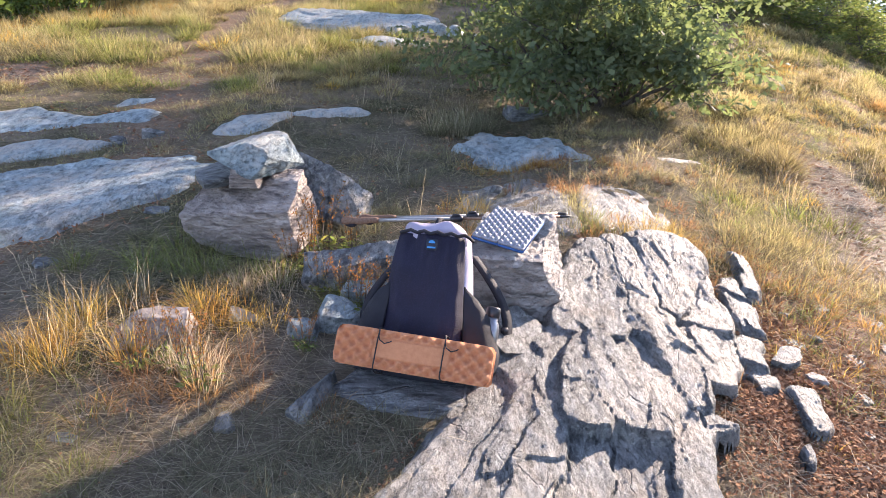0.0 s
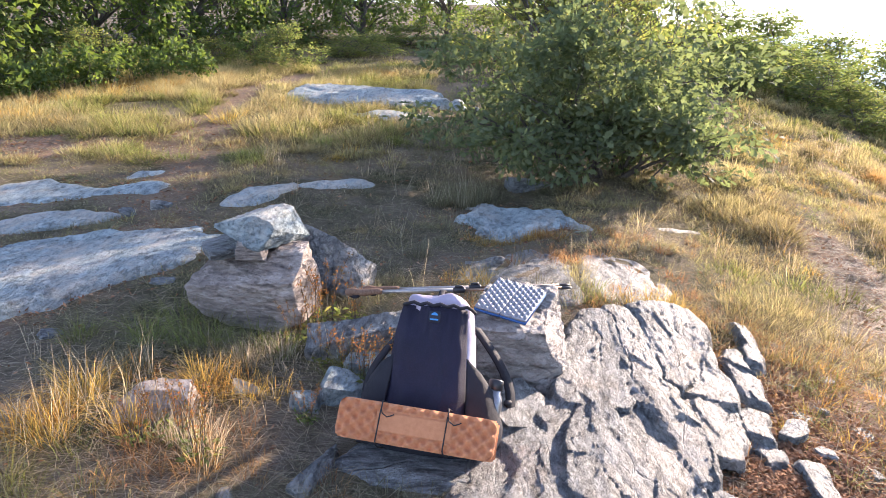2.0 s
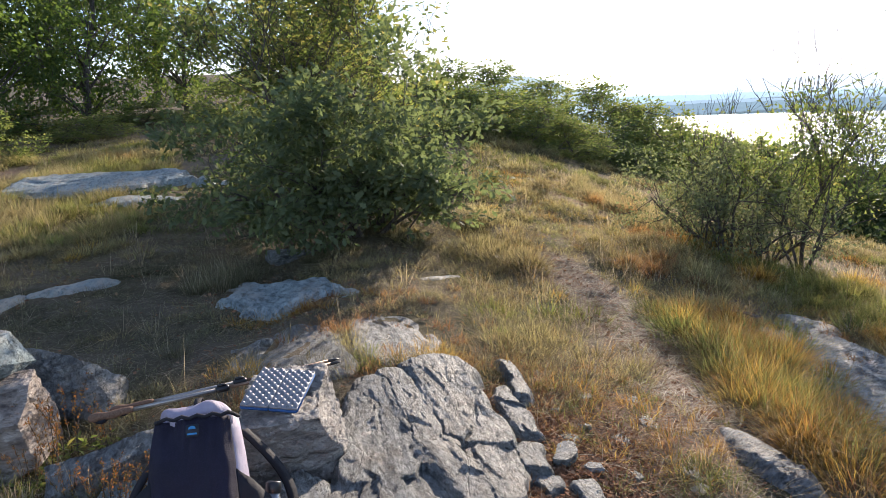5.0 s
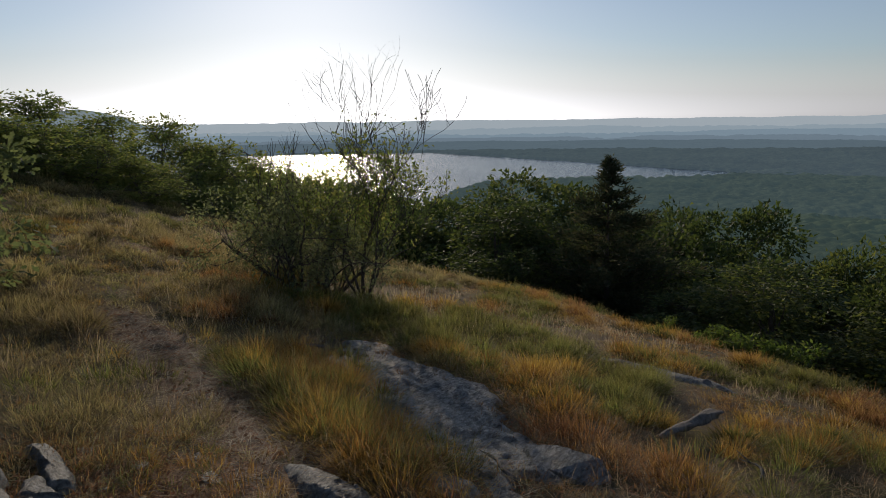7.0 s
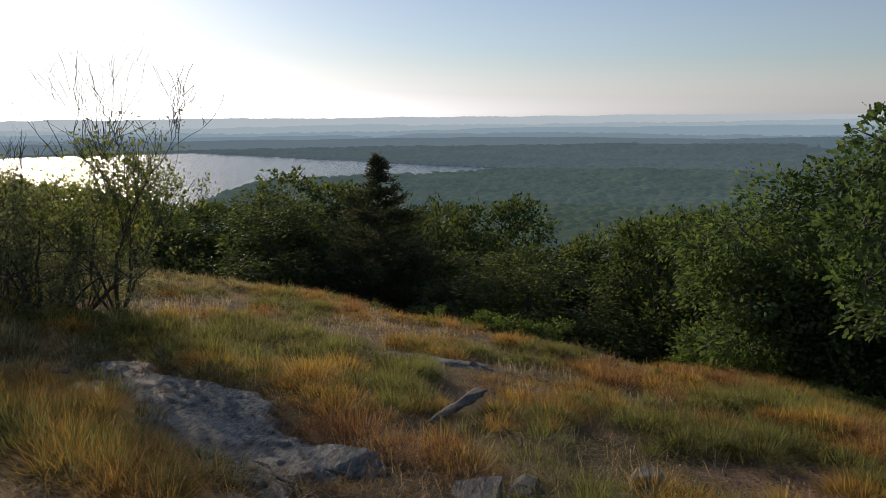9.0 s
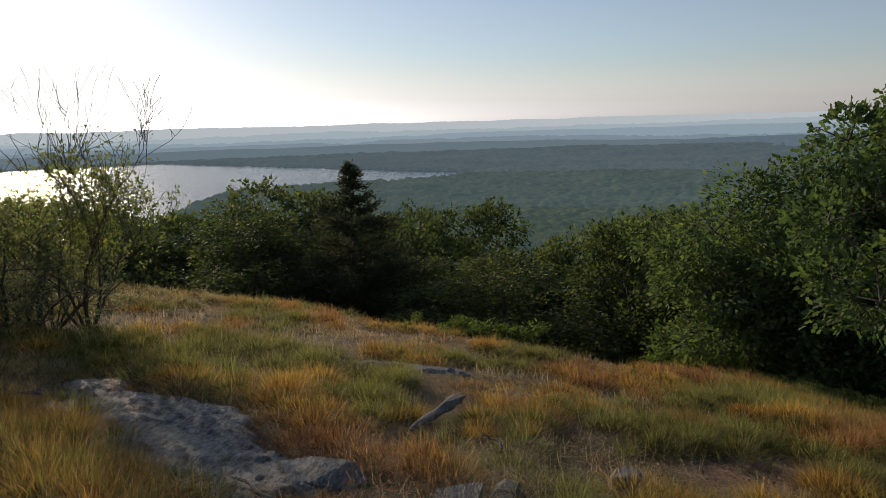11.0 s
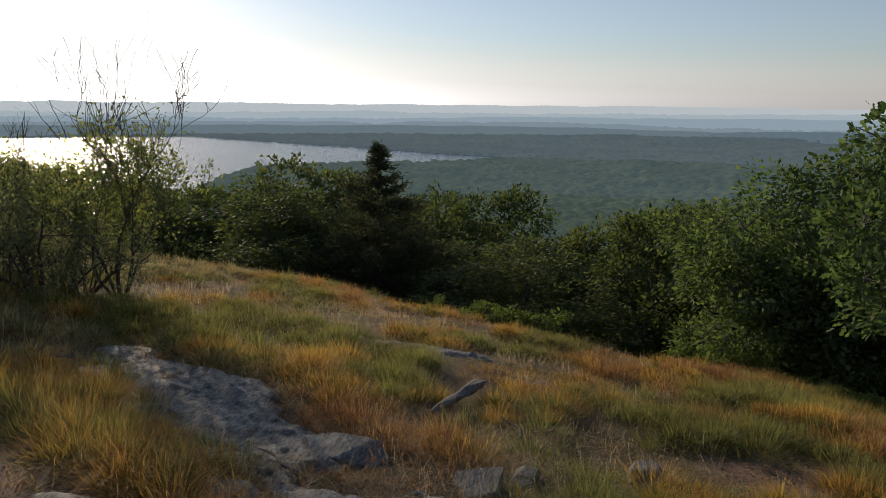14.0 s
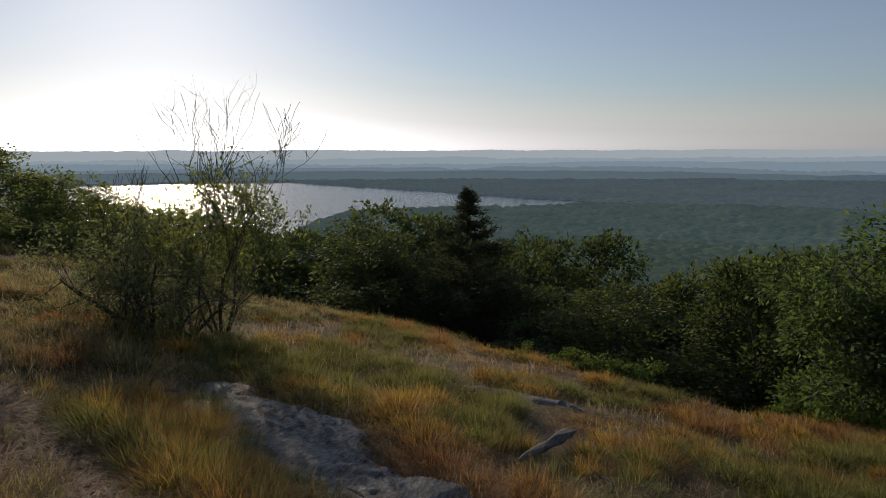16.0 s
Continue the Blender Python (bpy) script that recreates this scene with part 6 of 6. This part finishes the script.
def meadow():
    nr = np.random.default_rng(501)
    # scatter of tussock places, thinning with distance
    n = 32000
    d = 1.0 + 21 * nr.random(n) ** 1.45
    az = np.radians(nr.uniform(-52, 122, n))
    x, y = d * np.sin(az), d * np.cos(az)
    over = d - np.interp(np.degrees(az), EDGE_AZ, EDGE_D)
    clump = fbm(x * 1.1, y * 1.1, 0, 502, 3)
    ok = ~keep_off(x, y) & (over < 0.6) & (nr.random(n) > bareness(x, y) * 0.93) & (clump + nr.normal(0, 0.30, n) > -0.15 - 0.07 * d)
    x, y, d, clump = x[ok], y[ok], d[ok], clump[ok]
    n = len(x)
    s = x - 0.35 * (y - 2)
    colour = fbm(x * 0.55, y * 0.8, 0, 503, 3) + nr.normal(0, 0.28, n) - 0.35 * np.clip((5.2 - d) / 1.5, 0, 1) * (x > 1) + 0.05 * ((d > 6) & (y < 2.5) & (x > 3)) - 0.3 * np.clip((y - 3.5) / 1.5, 0, 1) * (x > 2) - 0.35 * np.clip((y - 7.5) / 1.5, 0, 1) * (x > 2) + 0.35 * np.clip((over[ok] + 3.5) / 1.5, 0, 1) * (y < 6)
    # shaded zone, planted greyer so that the blade colour stands in for shade
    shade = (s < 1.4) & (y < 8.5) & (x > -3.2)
    front = (x < -0.1) & (y < 2.6)
    back = (y > 7.8) & (s < 1.5)
    green_end = (s > 5) & (y < 1.5) & (d > 6)
    right = ~(shade | back)
    tall = 0.10 + 0.07 * nr.random(n) + 0.07 * np.clip(clump, 0, 1)
    per = np.clip(26 - 1.6 * d, 6, 24)

    def plant(mask, kind, scale=1.0, dense=1.0, girth=1.0, **more):
        sow(nr, x[mask], y[mask], kind, per[mask] * dense, tall[mask] * scale, (0.035 + 0.008 * d[mask]) * girth, **more)
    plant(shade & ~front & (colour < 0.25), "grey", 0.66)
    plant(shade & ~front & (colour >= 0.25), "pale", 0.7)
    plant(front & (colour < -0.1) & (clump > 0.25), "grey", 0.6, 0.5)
    plant(front & (colour >= -0.1) & (clump > 0.15), "straw", 0.55, 0.5)
    plant(back & (colour < -0.05), "green", 1.2, 0.5)
    plant(back & (colour >= -0.05), "pale", 1.2, 0.5)
    # on the open slope: low growth everywhere, and round tussocks that stand out of it
    slope = right & ~green_end
    some = nr.random(n) < 0.9
    thin = some & (nr.random(n) < np.clip((d - 1.3) / 1.4, 0.2, 1))
    plant(slope & thin & (colour < np.where(y > 2.6, 0.02, -0.04)), "green", 0.40, girth=1.4, lean=0.7)
    # upper slope: haze is put into the grass as a paler blade colour
    upper = (y > 2.6) & ((x < 4.5) | (y > 6.5))
    plant(slope & thin & upper & (colour >= 0.02) & (colour < 0.8), "pale", 0.40, girth=1.4, lean=0.7)
    plant(slope & thin & ~upper & (colour >= np.where(y > 2.6, 0.02, -0.04)) & (colour < 0.36), "gold", 0.40, girth=1.4, lean=0.7)
    plant(slope & thin & np.where(upper, colour >= 0.8, colour >= 0.36), "rust", 0.40, girth=1.4, lean=0.7)
    verge = green_end & some & (d > 7.8) & (y < 0.5)
    plant(verge & (colour < 0.4), "green", 0.8)
    plant(green_end & some & ~verge & (colour < -0.12), "green", 0.7)
    plant(green_end & some & (colour >= -0.12) & (colour < 0.45) & ~(verge & (colour < 0.4)), "gold", 0.75)
    plant(green_end & some & (colour >= 0.45) & (y > 0.6), "rust", 0.7)
    plant(green_end & some & (colour >= 0.45) & (y <= 0.6), "gold", 0.7)
    n = 3600
    d = 2.2 + 12.5 * nr.random(n) ** 1.15
    az = np.radians(nr.uniform(12, 120, n))
    x, y = d * np.sin(az), d * np.cos(az)
    over = d - np.interp(np.degrees(az), EDGE_AZ, EDGE_D)
    lot = fbm(x * 0.9, y * 0.9, 0, 507, 3)
    ok = ~keep_off(x, y) & (over < 0.6) & (bareness(x, y) < 0.25) & (slab_cover(x, y) < -0.14) & (x - 0.35 * (y - 2) > 1.0) & (lot + nr.normal(0, 0.25, n) > -0.08) & (nr.random(n) < np.clip((d - 1.8) / 1.6, 0.10, 1))
    x, y, d = x[ok], y[ok], d[ok]
    n = len(x)
    colour = 1.3 * fbm(x * 0.8, y * 0.8, 0, 508, 3) + nr.normal(0, 0.10, n) + 0.05 + 0.12 * ((d > 6) & (y < 2.5)) - 0.45 * np.clip((0.8 - y) / 0.8, 0, 1) * np.clip((d - 7) / 1, 0, 1) - 0.30 * np.clip((y - 3.5) / 1.5, 0, 1) - 0.35 * np.clip((y - 7.5) / 1.5, 0, 1) + 0.35 * np.clip((over[ok] + 3.5) / 1.5, 0, 1) * (y < 6) * (y > 1.5) - 0.22 * np.clip((5.0 - d) / 1.5, 0, 1)
    tall = nr.uniform(0.13, 0.27, n) * np.clip(d / 4.2, 0.45, 1)
    per = np.clip(165 - 10 * d, 40, 115) * np.clip(d / 3.5, 0.4, 1)
    upper = (y > 2.6) & ((x < 4.5) | (y > 6.5))
    for kind, mask in (("green", colour < np.where(upper, -0.62, -0.14)), ("pale", upper & (colour >= -0.62) & (colour < 0.8)), ("gold", ~upper & (colour >= -0.14) & (colour < 0.38)), ("rust", np.where(upper, colour >= 0.8, colour >= 0.38))):
        sow(nr, x[mask], y[mask], kind, per[mask], tall[mask], nr.uniform(0.10, 0.26, mask.sum()) * np.clip(d[mask] / 3.6, 0.4, 1), 0.75, 1.0, 1.0, 0.10)

    # low tufts over the turf beside the path
    x, y = nr.uniform(1.5, 5.2, 1700), nr.uniform(2.7, 9.5, 1700)
    ok = ~keep_off(x, y) & (bareness(x, y) < 0.4) & (x - 0.35 * (y - 2) > 0.9)
    x, y, pick = x[ok], y[ok], nr.random(ok.sum())
    for kind, lo, hi in (("pale", 0, 0.6), ("green", 0.6, 0.8), ("gold", 0.8, 1.0)):
        mask = (pick >= lo) & (pick < hi)
        sow(nr, x[mask], y[mask], kind, 20, nr.uniform(0.08, 0.16, int(mask.sum())), nr.uniform(0.06, 0.13, int(mask.sum())), 0.8)

    # the sunlit meadow before the wood
    x, y = nr.uniform(-8.5, -0.6, 1900), nr.uniform(6.6, 16.5, 1900)
    lot = fbm(x * 0.7, y * 0.7, 0, 511, 3)
    ok = ~keep_off(x, y) & (nr.random(1900) > bareness(x, y) * 1.2) & (lot + nr.normal(0, 0.2, 1900) > -0.30) & (np.degrees(np.arctan2(x, y)) > -45)
    x, y, lot = x[ok], y[ok], lot[ok] + nr.normal(0, 0.25, ok.sum())
    for kind, mask in (("green", lot < 0.12), ("pale", (lot >= 0.12) & (lot < 1.0)), ("gold", lot >= 1.0)):
        m = int(mask.sum())
        sow(nr, x[mask], y[mask], kind, 44, nr.uniform(0.18, 0.36, m) * np.where(y[mask] < 8, 0.7, 1.0), nr.uniform(0.10, 0.22, m), 0.8, 1.0, 1.0, 0.04)

    # bleached thatch along the brow
    az, d = np.radians(nr.uniform(56, 92, 900)), nr.uniform(8.5, 13.5, 900)
    x, y = d * np.sin(az), d * np.cos(az)
    over = d - np.interp(np.degrees(az), EDGE_AZ, EDGE_D)
    ok = ~keep_off(x, y) & (over > -4.2) & (over < 0.3) & (fbm(x * 0.7, y * 0.7, 0, 515, 3) > -0.1)
    x, y, pick = x[ok], y[ok], nr.random(ok.sum())
    sow(nr, x[pick < 0.6], y[pick < 0.6], "straw", 11, 0.11, 0.14, 0.9, 0.9)
    sow(nr, x[pick >= 0.6], y[pick >= 0.6], "rust", 11, 0.12, 0.14, 0.9, 0.9)

    # the bank of tall tussocks between the path and the grey bedrock strip
    t = nr.random(150)
    bx, by = np.interp(t, (0, 0.5, 1), (3.42, 2.86, 2.46)), np.interp(t, (0, 0.5, 1), (3.75, 2.65, 1.75))
    bx, by, half = bx + nr.normal(0, 0.17, 150), by + nr.normal(0, 0.17, 150), nr.random(150)
    for kind, lo, hi, tall in (("gold", 0, 0.36, 0.25), ("rust", 0.36, 0.56, 0.22), ("green", 0.56, 1.0, 0.24)):
        mask = (half >= lo) & (half < hi)
        sow(nr, bx[mask], by[mask], kind, 95, tall * nr.uniform(0.7, 1.15, int(mask.sum())), nr.uniform(0.09, 0.15, int(mask.sum())), 0.85, 1.0, 1.0, 0.09)
    # tussocks round the outcrop and the rocks
    for cx, cy, sx, sy, k, kind, per_tuft, height in ((-1.25, 1.84, 0.10, 0.08, 9, "gold", 60, 0.26), (-0.85, 2.14, 0.14, 0.08, 10, "gold", 55, 0.17), (-0.82, 1.78, 0.12, 0.05, 8, "straw", 45, 0.15), (-0.78, 1.80, 0.12, 0.06, 5, "rust", 35, 0.13), (-0.92, 1.66, 0.10, 0.07, 8, "rust", 36, 0.15), (-1.30, 1.52, 0.16, 0.10, 8, "green", 50, 0.17),
                                                      (-1.40, 1.45, 0.18, 0.12, 12, "grey", 55, 0.20), (-1.15, 1.30, 0.25, 0.14, 26, "green", 40, 0.12), (-0.75, 1.34, 0.20, 0.10, 16, "grey", 40, 0.09), (-0.62, 1.62, 0.12, 0.08, 8, "rust", 34, 0.12), (-0.98, 2.50, 0.22, 0.08, 16, "green", 50, 0.18), (-1.10, 2.42, 0.22, 0.12, 18, "grey", 50, 0.16), (-0.70, 2.45, 0.16, 0.10, 12, "straw", 40, 0.12), (-0.55, 3.15, 0.10, 0.14, 12, "grey", 55, 0.22), (-0.50, 2.85, 0.10, 0.12, 10, "grey", 50, 0.16), (-1.30, 2.15, 0.15, 0.20, 14, "grey", 45, 0.12), (-1.15, 2.75, 0.10, 0.2, 9, "green", 45, 0.24),
                                                      (0.05, 3.05, 0.28, 0.16, 10, "grey", 45, 0.15), (0.14, 2.95, 0.08, 0.05, 3, "rust", 45, 0.16), (-0.25, 3.4, 0.45, 0.3, 26, "grey", 50, 0.20), (1.02, 3.12, 0.12, 0.06, 8, "gold", 40, 0.17), (0.12, 3.25, 0.08, 0.06, 5, "gold", 45, 0.15),
                                                      (1.55, 2.15, 0.12, 0.26, 7, "green", 34, 0.13), (1.75, 2.65, 0.16, 0.20, 6, "gold", 34, 0.14), (1.85, 2.10, 0.14, 0.22, 5, "rust", 30, 0.12), (0.05, 5.6, 0.16, 0.14, 7, "grey", 55, 0.42),
                                                      (-0.30, 2.28, 0.10, 0.06, 6, "green", 40, 0.20), (1.15, 2.62, 0.06, 0.04, 3, "rust", 35, 0.12), (1.45, 2.55, 0.16, 0.28, 34, "rust", 30, 0.07), (1.75, 2.85, 0.22, 0.25, 26, "rust", 32, 0.09), (1.30, 3.30, 0.20, 0.16, 18, "rust", 32, 0.10), (0.72, 3.75, 0.25, 0.14, 18, "rust", 34, 0.12), (0.99, 1.98, 0.05, 0.05, 3, "rust", 35, 0.10), (0.80, 1.78, 0.06, 0.05, 3, "rust", 30, 0.07),
                                                      (0.82, 3.02, 0.20, 0.06, 12, "rust", 36, 0.11), (1.08, 3.08, 0.12, 0.06, 8, "pale", 40, 0.16), (0.70, 3.45, 0.05, 0.14, 8, "pale", 36, 0.12), (1.0, 4.25, 0.30, 0.15, 14, "rust", 40, 0.12), (0.45, 4.35, 0.30, 0.12, 12, "gold", 40, 0.14), (1.30, 3.05, 0.12, 0.10, 8, "rust", 36, 0.09), (1.45, 2.90, 0.12, 0.20, 10, "rust", 36, 0.10), (0.72, 3.05, 0.05, 0.12, 5, "green", 40, 0.13), (1.75, 3.25, 0.25, 0.2, 12, "pale", 45, 0.18), (2.0, 2.9, 0.2, 0.2, 8, "pale", 45, 0.16), (5.4, 0.9, 0.35, 0.22, 14, "gold", 45, 0.24), (6.0, 0.1, 0.5, 0.2, 14, "green", 45, 0.22), (5.0, 1.55, 0.2, 0.12, 8, "gold", 50, 0.22), (8.6, -1.9, 0.50, 0.22, 80, "green", 46, 0.24), (7.8, -2.15, 0.45, 0.25, 90, "green", 46, 0.22), (7.2, -2.6, 0.35, 0.25, 60, "green", 46, 0.20), (9.2, -1.4, 0.4, 0.2, 50, "green", 46, 0.22)):
        sow(nr, nr.normal(cx, sx, k), nr.normal(cy, sy, k), kind, per_tuft, height, 0.055, 0.6)
    # low thatch: short bent stalks all over the turf
    n = 78000
    d = 1.0 + 8 * nr.random(n) ** 1.7
    az = np.radians(nr.uniform(-48, 118, n))
    x, y = d * np.sin(az), d * np.cos(az)
    ok = ~keep_off(x, y)
    x, y, d = x[ok], y[ok], d[ok]
    m = len(x)
    a = nr.uniform(0, 2 * np.pi, m)
    ways = np.stack([np.cos(a), np.sin(a), nr.uniform(0.02, 0.35, m)], 1)
    bits = (np.stack([x, y, ground_height(x, y) + 0.004], 1), ways, nr.uniform(0.04, 0.15, m), (0.0010 + 0.0005 * d) * nr.uniform(0.7, 1.4, m), nr.uniform(0.0, 0.9, m))
    reddish = nr.random(m) < 0.8 * np.exp(-((x - 1.6) / 0.6) ** 2 - ((y - 2.6) / 0.9) ** 2)
    pile["straw"].append(tuple(v[~reddish] for v in bits))
    pile["rust"].append(tuple(v[reddish] for v in bits))
    # straw trodden flat on the path, and short tufts among the chips beside the outcrop
    n = 15000
    x = np.concatenate([nr.uniform(2.05, 3.4, n), nr.uniform(-8, -2.4, n)])
    y = np.concatenate([nr.uniform(1.9, 6.2, n), nr.uniform(5.6, 9.2, n)])
    ok = ~keep_off(x, y) & (bareness(x, y) > 0.25) & ((x > 0) | (blob(x, y, -5.2, 7.3, 2.6, 0.7, 12, 42) > 0.0))
    x, y = x[ok], y[ok]
    m = len(x)
    a = nr.normal(1.2, 0.9, m)
    ways = np.stack([np.cos(a), np.sin(a), nr.uniform(0.0, 0.25, m)], 1)
    for kind, mask in (("straw", nr.random(m) < 0.65), ("rust", nr.random(m) < 0.25)):
        k = int(mask.sum())
        pile[kind].append((np.stack([x, y, ground_height(x, y) + 0.008], 1)[mask], ways[mask], nr.uniform(0.05, 0.17, k), (0.0014 + 0.0005 * np.hypot(x, y)[mask]) * nr.uniform(0.7, 1.4, k), nr.uniform(0.0, 0.75, k)))
    x, y = nr.uniform(1.25, 2.25, 110), nr.uniform(1.45, 3.1, 110)
    ok = ~keep_off(x, y)
    x, y, pick = x[ok], y[ok], nr.random(ok.sum())
    for kind, lo, hi in (("green", 0, 0.45), ("gold", 0.45, 0.7), ("rust", 0.7, 1.0)):
        mask = (pick >= lo) & (pick < hi)
        sow(nr, x[mask], y[mask], kind, 34, nr.uniform(0.06, 0.14, int(mask.sum())), 0.035, 0.9)
    # short tufts rooted in the cracks of the grey bedrock strip
    t, off = nr.uniform(-1.4, 1.4, 260), np.repeat(nr.normal(0, 0.26, 26), 10) + nr.normal(0, 0.03, 260)
    x, y = 3.54 + t * 0.33 - off * 0.94, 2.45 + t * 0.94 + off * 0.33
    for kind, mask in (("rust", nr.random(260) < 0.5), ("grey", nr.random(260) < 0.35)):
        sow(nr, x[mask], y[mask], kind, 18, nr.uniform(0.05, 0.11, int(mask.sum())), 0.05, 0.8, 0.9, 1.0, 0.055)
    # tall seed stalks
    n = 380
    x = np.concatenate([nr.normal(-1.25, 0.22, 40), nr.uniform(-2, 8, n), nr.normal(0.05, 0.15, 25)])
    y = np.concatenate([nr.normal(1.85, 0.12, 40), nr.uniform(2, 10, n), nr.normal(5.5, 0.12, 25)])
    ok = ~keep_off(x, y) & (bareness(x, y) < 0.3)
    sow(nr, x[ok], y[ok], "straw", 3, 0.36, 0.04, 0.45, 0.7)
    d, az = 2.6 + 8 * nr.random(1500) ** 1.2, np.radians(nr.uniform(30, 115, 1500))
    x, y = d * np.sin(az), d * np.cos(az)
    ok = ~keep_off(x, y) & (bareness(x, y) < 0.5) & (d < np.interp(np.degrees(az), EDGE_AZ, EDGE_D))
    sow(nr, x[ok], y[ok], "straw", 4, 0.20, 0.10, 0.7, 0.75)


def litter():
    """Fallen leaf scraps, bark and twigs on the bare ground and in the rock's hollows."""
    nr = np.random.default_rng(701)
    n = 99000
    d = 1.0 + 9 * nr.random(n) ** 1.5
    az = np.radians(nr.uniform(-48, 118, n))
    x, y = d * np.sin(az), d * np.cos(az)
    x[:24000], y[:24000] = nr.normal(1.12, 0.26, 24000), nr.normal(1.75, 0.50, 24000)
    d = np.hypot(x, y)
    rim = np.abs(slab_cover(x, y))
    ok = (nr.random(n) < np.maximum(bareness(x, y), np.exp(-(rim / 0.20) ** 2)) * 0.9 + 0.06) & ~keep_off(x, y)
    x, y, d = x[ok], y[ok], d[ok]
    n = len(x)
    a = nr.uniform(0, 2 * np.pi, n)
    u = np.stack([np.cos(a), np.sin(a), nr.normal(0, 0.4, n)], 1)
    v = np.stack([-np.sin(a), np.cos(a), nr.normal(0, 0.25, n)], 1)
    size = nr.uniform(0.004, 0.012, n)[:, None] * (0.6 + 0.22 * d[:, None])
    c = np.stack([x, y, ground_height(x, y) + nr.uniform(0.003, 0.016, n)], 1)
    slim = nr.uniform(0.25, 0.7, n)[:, None]
    quad = np.stack([c - u * size, c + v * size * slim, c + u * size, c - v * size * slim + np.array((0, 0, 0.003))], 1).reshape(-1, 3)
    mat = leaf_material("leaf_litter", [(0.0, (0.10, 0.055, 0.035)), (0.45, (0.31, 0.15, 0.078)), (0.8, (0.42, 0.26, 0.15)), (1.0, (0.50, 0.42, 0.32))], (1, 0.9, 0.7), 0.15, 0.8)
    tagged(new("leaf_litter", mesh_np("leaf_litter", quad, np.arange(4 * n).reshape(-1, 4), mat)), "rust-brown leaf litter and bark scraps on bare ground", "litter", kind="stuff")


litter()
meadow()
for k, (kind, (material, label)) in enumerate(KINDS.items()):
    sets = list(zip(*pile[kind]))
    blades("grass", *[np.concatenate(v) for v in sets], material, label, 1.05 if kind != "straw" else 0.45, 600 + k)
